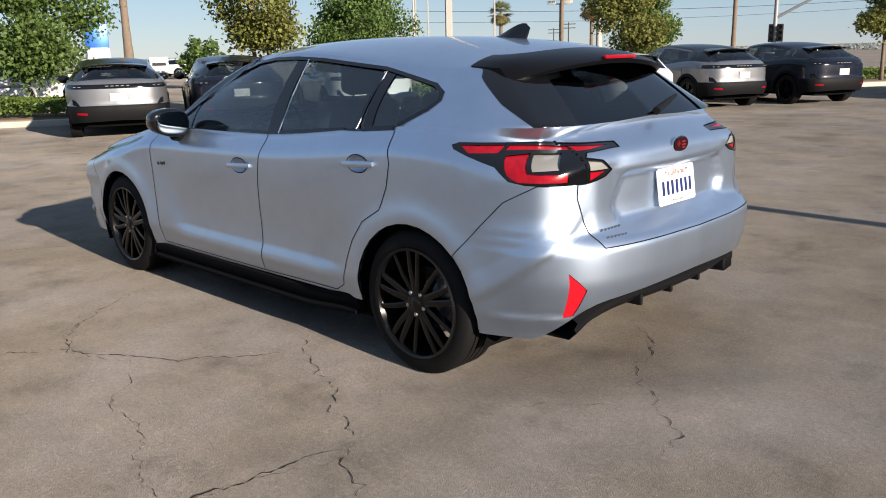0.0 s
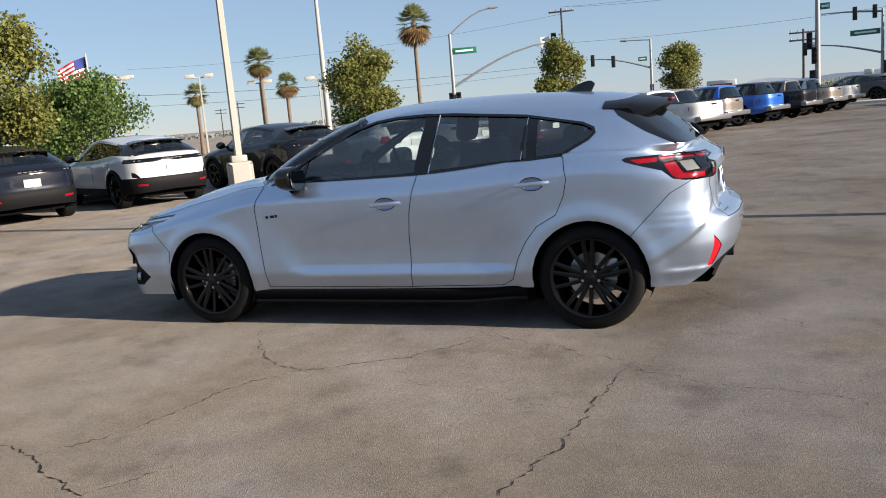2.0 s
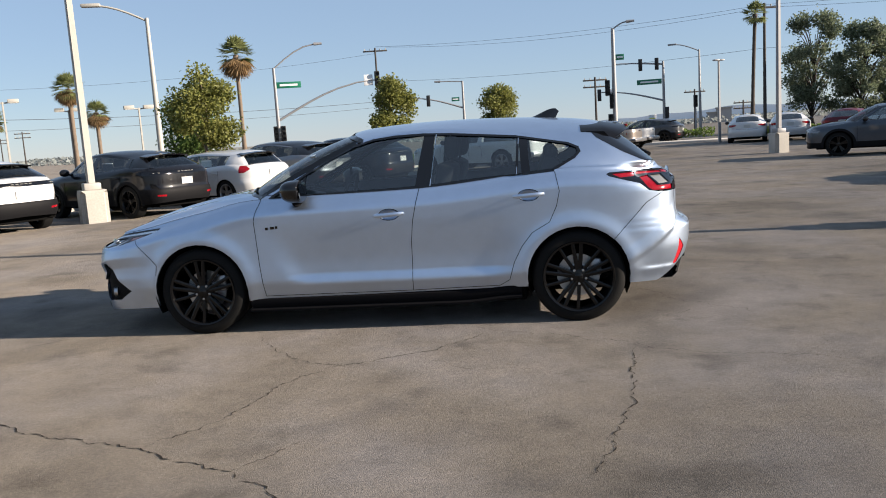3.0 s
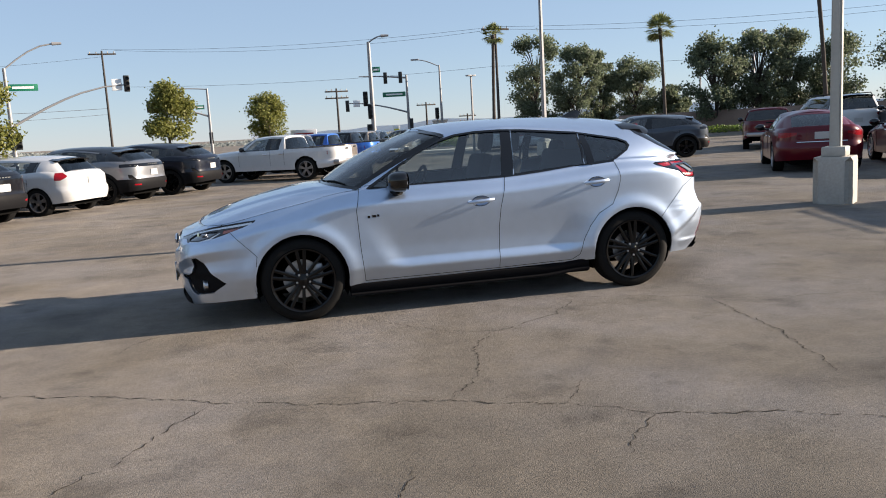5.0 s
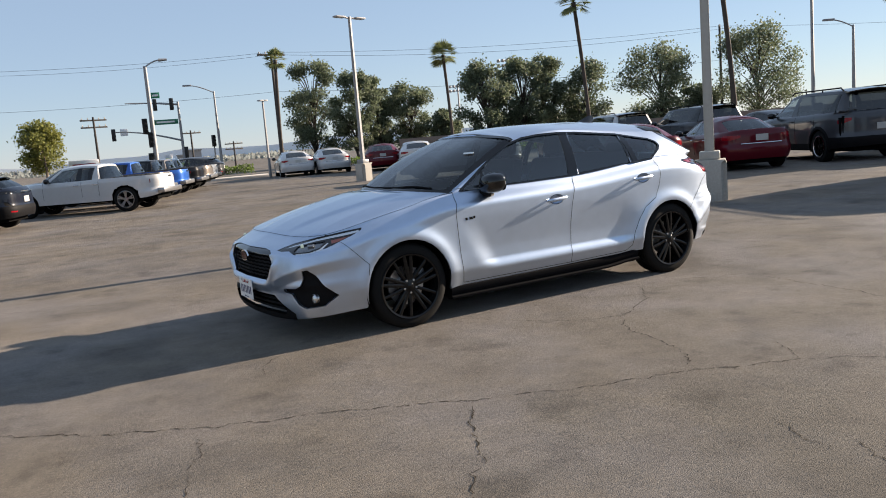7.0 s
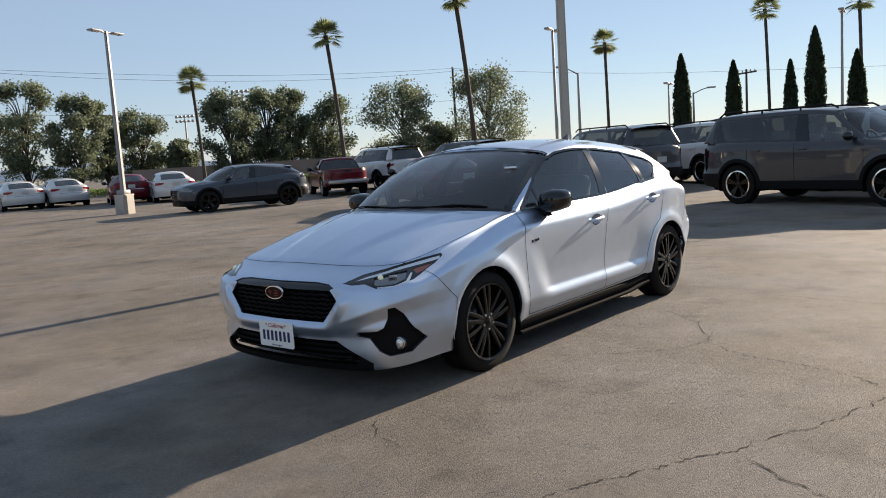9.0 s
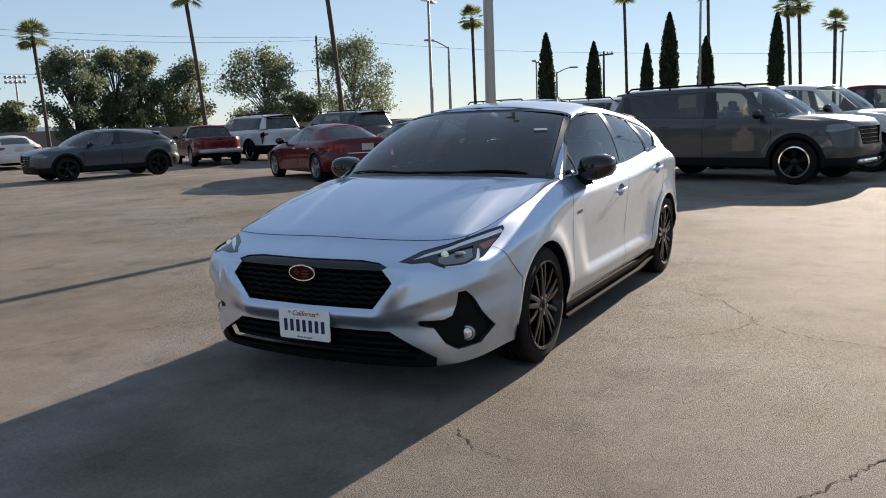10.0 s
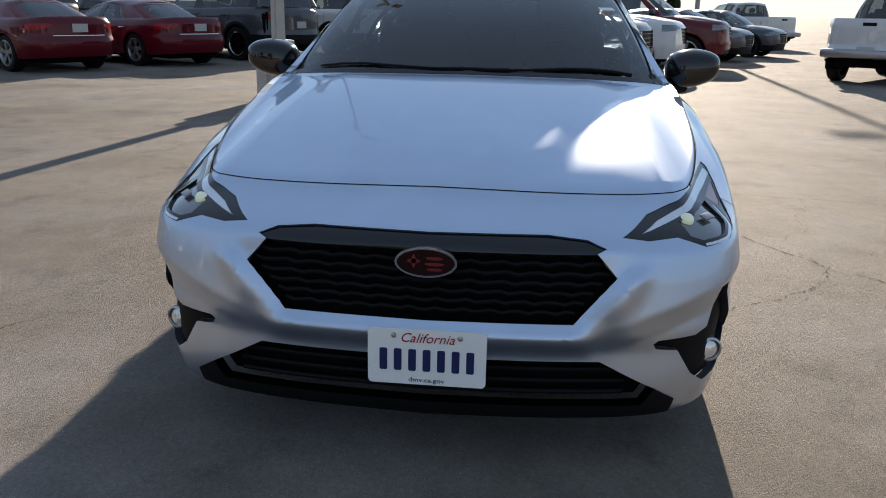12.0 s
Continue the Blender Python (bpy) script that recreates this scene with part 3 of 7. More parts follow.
# ---------------------------------------------------------------- the silver hatchback
HERO = dict(
    xf=-2.285, xr=2.175, axle=1.335, w=0.89, wr=0.315, arch=0.345, flare=0.013,
    foot=(-.88, .755, -1.10, .82, .945), hatch=(1.93, 1.335, .80, .66, 1.05, 1.055, 1.05),
    roof=(-.30, 1.60, .60, .615, .58, 1.362, 1.352, 1.275, 1.275, 1.315), crown=.135, hoodb=.03,
    zt=[.755, .747, .752, .868, .945, .962, 1.045, 1.008, 1.03, 1.045], roll=[.17, .16, .13, .11, .09, .05, .07, .12, .11, .12],
    zb=[.17, .175, .195, .22, .235, .25, .26, .245, .40, .43],
    side=([.15, .235, .30, .372, .41, .52, .65, .78, .88, 1.0], [.05, .035, .018, .002, .002, .004, .004, .002, .0, .0]), sculpt=None, hood_ridge=.014,
    front=([.15, .20, .30, .36, .42, .47, .56, .64, .70, .80], [.06, .03, .015, .016, .006, .011, .012, .02, .03, .05]),
    rear=([.2, .30, .40, .50, .60, .635, .67, .75, .90, 1.0, 1.1], [.10, .07, .03, .005, .0, .022, .062, .075, .075, .085, .11]),
)

def tent(z, c, up, down):
    """A sharp ridge of height 1 at c, falling away in a straight line on both sides."""
    return np.clip(np.where(z > c, 1 - (z - c) / up, 1 - (c - z) / down), 0, 1)


def hero_sculpt(X, Y, z, us, front, rear):
    """Door ledge with a rising front end, creased bumper corners, grille frame, number plate hollow."""
    xb = -.67 - (z - .42) * .48
    d = .021 * np.clip((z - .335) / .070, 0, 1) * (1 - smooth(.42, .80, z)) * smooth(xb - .08, xb + .12, X) * (1 - smooth(.72, 1.0, X))
    # front: shoulder crease that falls towards the grille, and the frame under the grille
    f = front * smooth(.43, .52, Y)
    zc = .455 + (np.clip(Y, .45, .86) - .50) * .36
    d = d - .026 * f * tent(z, zc, .17, .07)
    out = np.maximum((Y - .478) * .772 - (z - .575) * .636, .450 - z)
    d = d - .022 * front * np.clip(out / .028, 0, 1) * (1 - smooth(.034, .10, out)) * (1 - smooth(.57, .62, z)) * (1 - smooth(.50, .60, Y))
    # rear: rising crease behind the wheel, ledge, lamp shoulder
    line = .40 + (us - 6.45) * .26
    rr = smooth(6.3, 6.6, us) * (1 - smooth(7.4, 7.9, us))
    d = d - .012 * rr * tent(z, line, .10, .035)
    d = d - .012 * smooth(6.5, 6.8, us) * (1 - smooth(7.3, 7.8, us)) * tent(z, .335, .022, .06)
    d = d - .052 * rear * smooth(.61, .68, z) * (1 - smooth(.86, 1.0, z)) * (1 - smooth(7.1, 7.9, us))
    d = d + .034 * rear * (1 - smooth(.42, .64, Y)) * smooth(.62, .68, z)
    edge = .49 - np.where(z > .747, (z - .747) * .64, (.747 - z) * .77)
    hollow = np.minimum(np.minimum(.874 - z, z - .668), (edge - Y) * .8)
    d = d + .028 * rear * np.clip(hollow / .026, 0, 1) - .006 * rear * tent(z, .888, .03, .012) * (1 - smooth(.42, .50, Y))
    return d


HERO["sculpt"] = hero_sculpt
DLO = [(-.80, .950), (.27, .972), (1.19, 1.038), (1.34, 1.115), (1.375, 1.150), (1.365, 1.178), (1.30, 1.208), (.95, 1.275), (.5, 1.318), (.3, 1.328), (.10, 1.326), (-.06, 1.310), (-.2, 1.272), (-.38, 1.192), (-.55, 1.098)]


def circle(cx, cz, r, n=28, a0=0, a1=360):
    return [(cx + r * math.cos(radians(a0 + (a1 - a0) * k / n)), cz + r * math.sin(radians(a0 + (a1 - a0) * k / n))) for k in range(n)]


def hero_car():
    car = thing("hatchback", "silver compact hatchback with black wheels and black trim, parked on asphalt", "car")
    bm = shell(HERO, nu=210, nv=60, nh=16, ng=18, nr=10)
    ls, lu = bm.faces.layers.int["strip"], bm.faces.layers.int["u"]
    bvh = BVHTree.FromBMesh(bm)

    def hit(o, d):
        p, n, _, _ = bvh.ray_cast(Vector(o), Vector(d))
        return (p, n) if p else (Vector(o), -Vector(d))
    nose_at = lambda y, z: hit((-4, y, z), (1, 0, 0))
    tail_at = lambda y, z: hit((4, y, z), (-1, 0, 0))
    side_at = lambda x, z, s: hit((x, 3 * s, z), (0, -s, 0))

    def drop(fs):
        bmesh.ops.delete(bm, geom=list(set(fs)), context="FACES")

    def cut(name, poly, axes, keep, material, label="", push=0.0, lip=0.0, seam=0.0, parent=None, only=None):
        fs = carve(bm, poly, axes, keep)
        if not fs:
            return None
        rb = ribbon(bm, fs, seam, .0012, only) if seam else None
        nb, nrm = take(bm, fs, push, lip)
        drop(fs)
        ob = part(name, nb, material, parent or car, label, normals=nrm)
        if rb:
            gaps(rb, ob)
        return ob

    # wheel openings and dark wheel housings
    for s in (1, -1):
        for ax in (-HERO["axle"], HERO["axle"]):
            fs = carve(bm, circle(ax, .312, HERO["arch"], 32), (0, 2), lambda c, n, s=s: c.y * s > .5 and c.z < .9)
            drop(fs)
            drop([f for f in bm.faces if (lambda c: c.y * s > .5 and abs(c.x - ax) < .343 and c.z < .312)(f.calc_center_median())])
            wb = bmesh.new()
            lathe(wb, [(.36, (.865 if ax < 0 else .80) * s), (.365, .60 * s), (.0005, .58 * s)], 40, center=(ax, 0, .33))
            bmesh.ops.delete(wb, geom=[v for v in wb.verts if v.co.z < .15], context="VERTS")
            part("wheel_housing", wb, BLACK_MATT, car)
    # side windows with their posts
    for s in (1, -1):
        fs = carve(bm, DLO, (0, 2), lambda c, n, s=s: c.y * s > .35 and abs(n.y) > .12 and c.z > .93)
        part("window_trim", ribbon(bm, fs, .020, .002), BLACK_GLOSS, car, smooth=False)
        nb, nrm = take(bm, fs, .006)
        drop(fs)
        nb.normal_update()
        for poly in ([(.235, .90), (.350, .90), (.395, 1.40), (.325, 1.40)], [(.985, .95), (1.045, .95), (1.020, 1.35), (.965, 1.35)], [(-.578, .90), (-.556, .90), (-.530, 1.22), (-.552, 1.22)], [(.935, .95), (.952, .95), (.978, 1.35), (.960, 1.35)]):
            pf = carve(nb, poly, (0, 2), lambda c, n: True)
            if pf:
                tb, tn = take(nb, pf, -.003, .01)
                bmesh.ops.delete(nb, geom=pf, context="FACES")
                part("window_post", tb, BLACK_GLOSS, car, normals=tn)
        for name, x0, x1, gm in (("front_door_glass", -1, .33, GLASS), ("rear_door_glass", .33, .962, GLASS), ("quarter_glass", .962, 2, GLASS)):
            nb.normal_update()
            tb, tn = take(nb, [f for f in nb.faces if x0 < f.calc_center_median().x <= x1])
            part(name, tb, gm, car, normals=tn)
        nb.free()
        # bright edge of the middle post
        p0, p1 = side_at(.352, .975, s)[0], side_at(.398, 1.322, s)[0]
        tb = bmesh.new()
        tube(tb, [p0 + Vector((0, s * .002, 0)), (p0 + p1) / 2 + Vector((0, s * .012, 0)), p1 + Vector((0, s * .002, 0))], .004, 8)
        part("post_edge", tb, CHROME, car)
        p0, p1 = side_at(.948, 1.022, s)[0], side_at(.968, 1.262, s)[0]
        tb = bmesh.new()
        tube(tb, [p0 + Vector((0, s * .002, 0)), (p0 + p1) / 2 + Vector((0, s * .008, 0)), p1 + Vector((0, s * .002, 0))], .0035, 8)
        part("post_edge", tb, CHROME, car)
    # rear lamps, wrapping round the corner
    for s in (1, -1):
        ys = lambda lo, s=s: (lambda c, n: c.y * s > lo and c.x > 1.4)
        rr = lambda s=s: (lambda c, n: c.x > 1.8 and c.y * s > .3)
        m_ = lambda pl, s=s: [(y * s, z) for y, z in pl]
        inner = [cut("red_lens", [(1.578, .991), (1.735, .992), (1.735, .966), (1.63, .964)], (0, 2), ys(.60), RED_LENS, "glossy red lens", .005),
                 cut("red_lens", [(1.745, .991), (1.95, .985), (1.95, .973), (1.745, .975)], (0, 2), ys(.60), RED_LENS, "glossy red lens", .005),
                 cut("red_lens", [(1.765, .957), (1.828, .964), (1.884, .898), (1.99, .893), (1.99, .864), (1.85, .866), (1.815, .888)], (0, 2), ys(.60), RED_LENS, "glossy red lens", .006),
                 cut("reverse_lens", [(1.840, .962), (1.925, .964), (1.968, .910), (1.893, .906)], (0, 2), ys(.60), LAMP_GREY, "pale indicator lens", .008),
                 cut("red_lens", m_([(.598, .988), (.42, .979), (.598, .970)]), (1, 2), rr(), RED_LENS, "glossy red lens", .004),
                 cut("reverse_lens", m_([(.598, .936), (.53, .925), (.488, .897), (.598, .899)]), (1, 2), rr(), LAMP_GREY, "white reversing lens", .006),
                 cut("red_lens", m_([(.598, .893), (.515, .890), (.598, .862)]), (1, 2), rr(), RED_LENS, "glossy red lens", .004)]
        lamp = cut("tail_lamp", [(1.540, .990), (1.565, 1.000), (1.80, 1.001), (2.1, .996), (2.1, .852), (1.98, .852), (1.88, .856), (1.82, .868), (1.76, .918), (1.64, .951), (1.56, .975)], (0, 2), ys(.61), BLACK_GLOSS, "black-framed red tail lamp", 0.001, .02)
        lamp2 = cut("tail_lamp_inner", m_([(.612, .996), (.372, .986), (.378, .967), (.575, .962), (.598, .945), (.526, .932), (.474, .892), (.515, .871), (.612, .853)]), (1, 2), rr(), BLACK_GLOSS, "black-framed inner tail lamp", 0.001, .02)
        for o in inner:
            if o:
                o.parent = (lamp2 if o["label"] and len([v for v in o.data.vertices if abs(v.co.y) < .58]) > len(o.data.vertices) / 2 else lamp) or car
    # black side wings of the rear window, rear window
    for s in (1, -1):
        wf = carve(bm, [(1.36, 1.40), (1.80, 1.40), (1.96, 1.052), (1.83, 1.052), (1.66, 1.135), (1.50, 1.235)], (0, 2), lambda c, n, s=s: c.y * s > .25 and c.z > 1.04 and c.x > 1.3)
        wf = [f for f in wf if f[ls] == 2 and f[lu] < 77]
        nb, nrm = take(bm, wf, -.002, .008)
        part("rear_wing_panel", nb, BLACK_GLOSS, car, "gloss-black panel beside the rear window", normals=nrm)
        drop(wf)
    carve(bm, [(-.9, 1.052), (.9, 1.052), (.9, 1.295), (-.9, 1.295)], (1, 2), lambda c, n: c.x > 1.5 and c.z > 1.0)
    fs = [f for f in bm.faces if f[ls] == 2 and f[lu] >= 77 and f.calc_center_median().z > 1.052]
    gl = set(f for f in fs if f.calc_center_median().z < 1.295)
    nb, nrm = take(bm, list(gl), .004)
    part("rear_window", nb, GLASS_DARK, car, "dark privacy glass", normals=nrm)
    nb, nrm = take(bm, [f for f in fs if f not in gl])
    part("rear_window_surround", nb, BLACK_GLOSS, car, normals=nrm)
    drop(fs)
    hatch = cut("tailgate", [(-.60, .615), (.60, .615), (.655, .80), (.64, 1.0525), (-.64, 1.0525), (-.655, .80)], (1, 2), lambda c, n: c.x > 1.7 and n.x > .2 and c.z < 1.056, SILVER, "silver tailgate", 0, .012, .0045, None, lambda c: c.z < 1.0)
    # doors
    for s in (1, -1):
        k = lambda c, n, s=s: c.y * s > .6
        for hx, hz in ((.062, .800), (1.022, .882)):
            drop(carve(bm, [(hx + .070 * math.cos(k_ * math.pi / 12), hz + .039 * math.sin(k_ * math.pi / 12)) for k_ in range(24)], (0, 2), k))
        fd = cut("front_door", [(-.868, .262), (.195, .262), (.205, .60), (.222, .74), (.28, .98), (.28, 1.0), (-.86, .97), (-.905, .80), (-.89, .50)], (0, 2), k, SILVER, "", 0, .010, .0042)
        rd = cut("rear_door", [(.195, .262), (.80, .272), (.868, .31), (.905, .43), (.96, .535), (1.035, .628), (1.155, .695), (1.205, .80), (1.228, .90), (1.205, 1.02), (1.18, 1.06), (.28, 1.0), (.28, .98), (.222, .74), (.205, .60)], (0, 2), k, SILVER, "", 0, .010, .0042)
        for door, hx, hz in ((fd, .062, .800), (rd, 1.022, .882)):
            p, n = side_at(hx, hz, s)
            tilt = .05
            hb = bmesh.new()
            for i in range(9):
                t_ = i / 8 * 2 - 1
                c_ = p + Vector((.105 * t_, s * (.025 - .021 * t_ ** 4), .105 * t_ * tilt))
                hw, hd = .015 * (1 - .35 * t_ ** 6), .007
                ring = [hb.verts.new(c_ + Vector((0, s * hd * math.cos(a_), hw * math.sin(a_)))) for a_ in (k_ * math.pi / 5 for k_ in range(10))]
                if i:
                    for k_ in range(10):
                        hb.faces.new((prev[k_], prev[(k_ + 1) % 10], ring[(k_ + 1) % 10], ring[k_]))
                else:
                    hb.faces.new(ring)
                prev = ring
            hb.faces.new(prev)
            bmesh.ops.recalc_face_normals(hb, faces=hb.faces)
            part("door_handle", hb, SILVER, door, "silver grab handle")
            hb = bmesh.new()
            rings = []
            for q_, dp in ((1.0, -.0005), (.93, .006), (.75, .016), (.45, .022), (.12, .024)):
                ring = []
                for k_ in range(24):
                    a_ = k_ * math.pi / 12
                    ring.append(hb.verts.new(side_at(hx + .070 * q_ * math.cos(a_), hz + .039 * q_ * math.sin(a_), s)[0] - Vector((0, s * dp, 0))))
                rings.append(ring)
            for r_, q_ in zip(rings, rings[1:]):
                for k_ in range(24):
                    hb.faces.new((r_[k_], r_[(k_ + 1) % 24], q_[(k_ + 1) % 24], q_[k_]))
            hb.faces.new(rings[-1])
            bmesh.ops.recalc_face_normals(hb, faces=hb.faces)
            if (hb.faces[0].normal.y * s) < 0:
                bmesh.ops.reverse_faces(hb, faces=hb.faces)
            part("handle_cup", hb, SILVER, door, "hollow behind the handle")
        # small badge, drawn as bars
        bb = bmesh.new()
        p, n = side_at(-.775, .748, s)
        for i, w_ in enumerate((.02, .03, .018)):
            box(bb, p.x - .05 + .036 * i, p.x - .05 + .036 * i + w_, p.y - .002, p.y + .002, p.z - .012 + .003 * i, p.z + .006 + .003 * i, 0)
        part("badge", bb, BLACK_GLOSS, fd, "small dark badge")
        # mirror
        mb = bmesh.new()
        g = bmesh.ops.create_uvsphere(mb, u_segments=28, v_segments=18, radius=1)["verts"]
        for v in g:
            q = v.co.copy()
            q = Vector([math.copysign(abs(c_) ** e_, c_) for c_, e_ in zip(q, (.75, .7, .7))])
            if q.x > .25:
                q.x = .25 + (q.x - .25) * .25
            q.z *= 1 - .22 * max(0, q.y)
            v.co = Vector((-.565 + q.x * .105, s * (.915 + q.y * .112), .995 + q.z * .080 + .012 * q.y))
        mir = part("door_mirror", mb, BLACK_GLOSS, car, "gloss-black door mirror", smooth="all")
        mb = bmesh.new()
        g = bmesh.ops.create_uvsphere(mb, u_segments=24, v_segments=12, radius=1)["verts"]
        for v in g:
            v.co = Vector((-.518 + v.co.x * .004, s * (.915 + math.copysign(abs(v.co.y) ** .6, v.co.y) * .094), .995 + math.copysign(abs(v.co.z) ** .6, v.co.z) * .064))
        part("mirror_glass", mb, MIRROR, mir, "mirror glass")
        mb = bmesh.new()
        tube(mb, [(-.62, .765 * s, .925), (-.60, .82 * s, .912), (-.575, .88 * s, .930)], [.036, .032, .040], 12)
        part("mirror_foot", mb, BLACK_PLASTIC, mir)
        # black sill with a lip
        sb = bmesh.new()
        prof = [(.835, .250), (.858, .238), (.862, .205), (.846, .178), (.872, .166), (.870, .152), (.80, .145), (.74, .19)]
        rows = []
        for i in range(23):
            x_ = -.985 + 1.93 * i / 22
            up = .03 * smooth(.55, .95, x_)
            rows.append([sb.verts.new((x_, s * y_, z_ + up)) for y_, z_ in prof])
        for r_, q_ in zip(rows, rows[1:]):
            for k_ in range(len(prof)):
                sb.faces.new((r_[k_], r_[(k_ + 1) % len(prof)], q_[(k_ + 1) % len(prof)], q_[k_]))
        sb.faces.new(rows[0])
        sb.faces.new(rows[-1])
        bmesh.ops.recalc_face_normals(sb, faces=sb.faces)
        part("side_skirt", sb, SKIRT_BLACK, car, "black plastic sill skirt")
    # bonnet
    hf = [f for f in bm.faces if f[ls] == 1 and f[lu] < 42]
    rb = ribbon(bm, hf, .003)
    nb, nrm = take(bm, hf, 0, .015)
    drop(hf)
    hood = part("bonnet", nb, SILVER, car, normals=nrm)
    gaps(rb, hood)
    # windscreen with its dark border, sticker and wipers
    ws = [f for f in bm.faces if f[ls] == 2 and f[lu] < 36]
    rb = ribbon(bm, ws, .05, .001)
    nb, nrm = take(bm, ws, .004)
    drop(ws)
    w_ = part("windscreen", nb, WINDSHIELD, car, normals=nrm)
    part("windscreen_frit", rb, BLACK_GLOSS, w_, smooth=False)
    p, n = hit((-3, -.54, 1.225), (1, 0, 0))
    sb = bmesh.new()
    slab(sb, rounded(.085, .024, .004), .001, Matrix.Translation(p + n * .004) @ n.to_track_quat("Z", "Y").to_matrix().to_4x4())
    part("windscreen_sticker", sb, PAPER, w_, "small white paper sticker", smooth=False)
    for y0, y1 in ((-.16, .60), (-.62, .02)):
        wb = bmesh.new()
        pts = [hit((-1.075 + .16 * (abs(y0 + (y1 - y0) * k_ / 8) / .7) ** 2, y0 + (y1 - y0) * k_ / 8, 3), (0, 0, -1))[0] + Vector((0, 0, .004)) for k_ in range(9)]
        tube(wb, pts, [.007 - .0004 * k_ for k_ in range(9)], 8)
        part("wiper", wb, BLACK_PLASTIC, car)
    # nose
    nose = lambda c, n: c.x < -1.85 and n.x < -.10
    bar = cut("upper_grille_bar", [(-.448, .646), (-.40, .664), (-.30, .673), (.30, .673), (.40, .664), (.448, .646), (.42, .632), (-.42, .632)], (1, 2), nose, BLACK_GLOSS, "gloss-black bar over the grille", .006, .02)
    gr = cut("grille", [(-.42, .640), (-.478, .575), (-.375, .450), (.375, .450), (.478, .575), (.42, .640)], (1, 2), nose, BLACK_MATT, "black grille with thin wavy bars", .045, 0)
    for i in range(7):
        z_ = .472 + .026 * i
        half = .36 + .10 * min(1, (z_ - .45) / .12) - .05 * max(0, (z_ - .58) / .06)
        gb = bmesh.new()
        pts = [nose_at(half * (k_ / 16 - 1), z_)[0] + Vector((.022, 0, .004 * math.sin(k_ * 2.2))) for k_ in range(33)]
        tube(gb, pts, .0065, 6)
        part("grille_bar", gb, BLACK_PLASTIC, gr)
    eb = bmesh.new()
    ex = nose_at(0, .607)[0].x
    face = Matrix(((0, 0, -1, 0), (-1, 0, 0, 0), (0, 1, 0, 0), (0, 0, 0, 1)))   # own x -> -y, own y -> z, own z -> -x
    slab(eb, ellipse(.158, .080), .012, Matrix.Translation((ex - .004, 0, .607)) @ face)
    em = part("emblem", eb, CHROME, car, "oval badge with a chrome rim", smooth=False)
    eb = bmesh.new()
    slab(eb, ellipse(.146, .068), .003, Matrix.Translation((ex - .0155, 0, .607)) @ face)
    part("emblem_face", eb, BADGE_RED, em, "dark red badge face", smooth=False)
    for x_, y_, w_, h_ in ((-.030, .004, .034, .012), (-.030, .004, .011, .036), (.022, .012, .044, .009), (.022, -.003, .050, .009), (.022, -.017, .040, .008)):
        eb = bmesh.new()
        slab(eb, ellipse(w_, h_, 10), .001, Matrix.Translation((ex - .0186, 0, .607)) @ face @ pose(x_, y_, 0))
        part("emblem_mark", eb, BADGE_MARK, em, smooth=False)
    low = cut("lower_intake", [(-.60, .262), (-.45, .345), (.45, .345), (.60, .262), (.57, .215), (-.57, .215)], (1, 2), nose, BLACK_MATT, "black lower intake", .05, 0)
    cut("front_lip", [(-.66, .222), (-.60, .262), (-.57, .225), (.57, .225), (.60, .262), (.66, .222), (.64, .14), (-.64, .14)], (1, 2), nose, BLACK_PLASTIC, "black plastic lower lip", -.004, .03)
    for i in range(3):
        gb = bmesh.new()
        tube(gb, [nose_at(.52 * (k_ / 10 - 1), .245 + .033 * i)[0] + Vector((.03, 0, 0)) for k_ in range(21)], .007, 6)
        part("intake_bar", gb, BLACK_PLASTIC, low)
    for s in (1, -1):
        m_ = lambda pl, s=s: [(y * s, z) for y, z in pl]
        sc = cut("fog_scoop", m_([(.587, .392), (.600, .402), (.700, .406), (.732, .424), (.762, .532), (.785, .536), (.820, .420), (.836, .335), (.805, .268), (.742, .258), (.700, .292), (.655, .366), (.595, .376)]), (1, 2), lambda c, n: c.x < -1.86 and n.x < -.05, BLACK_PLASTIC, "black plastic fog lamp surround", .022, .0)
        p, n = nose_at(.765 * s, .325)
        fb = bmesh.new()
        q = n.lerp(Vector((-1, 0, 0)), .7).normalized().to_track_quat("Z", "Y").to_matrix().to_4x4()
        lathe(fb, [(.034, -.02), (.036, .004), (.030, .008), (.026, -.004)], 24, axis="z")
        bmesh.ops.transform(fb, matrix=Matrix.Translation(p + Vector((.032, 0, 0))) @ q, verts=fb.verts)
        fl_ = part("fog_lamp", fb, STEEL, sc or car, "lit round fog lamp")
        fb = bmesh.new()
        lathe(fb, [(.026, -.004), (.018, .002), (.0005, .004)], 24, axis="z")
        bmesh.ops.transform(fb, matrix=Matrix.Translation(p + Vector((.026, 0, 0))) @ q, verts=fb.verts)
        part("fog_lens", fb, FOG_LIGHT, fl_)
        # headlamp, cut along the diagonal of the corner: (x + |y|) / sqrt 2 against z
        turn, back_ = pose(0, 0, 0, 0, 0, -45 * s), pose(0, 0, 0, 0, 0, 45 * s)

        def corner(name, poly, material, label="", push=0.0, lip=0.0, s=s, turn=turn, back_=back_):
            bmesh.ops.transform(bm, matrix=turn, verts=bm.verts)
            fs = carve(bm, poly, (0, 2), lambda c, n: (lambda q: q.y * s > .40 and q.x < -1.5 and q.z > .56)(back_ @ c))
            bmesh.ops.transform(bm, matrix=back_, verts=bm.verts)
            if not fs:
                return None
            nb, nrm = take(bm, fs, push, lip)
            drop(fs)
            return part(name, nb, material, car, label, normals=nrm)
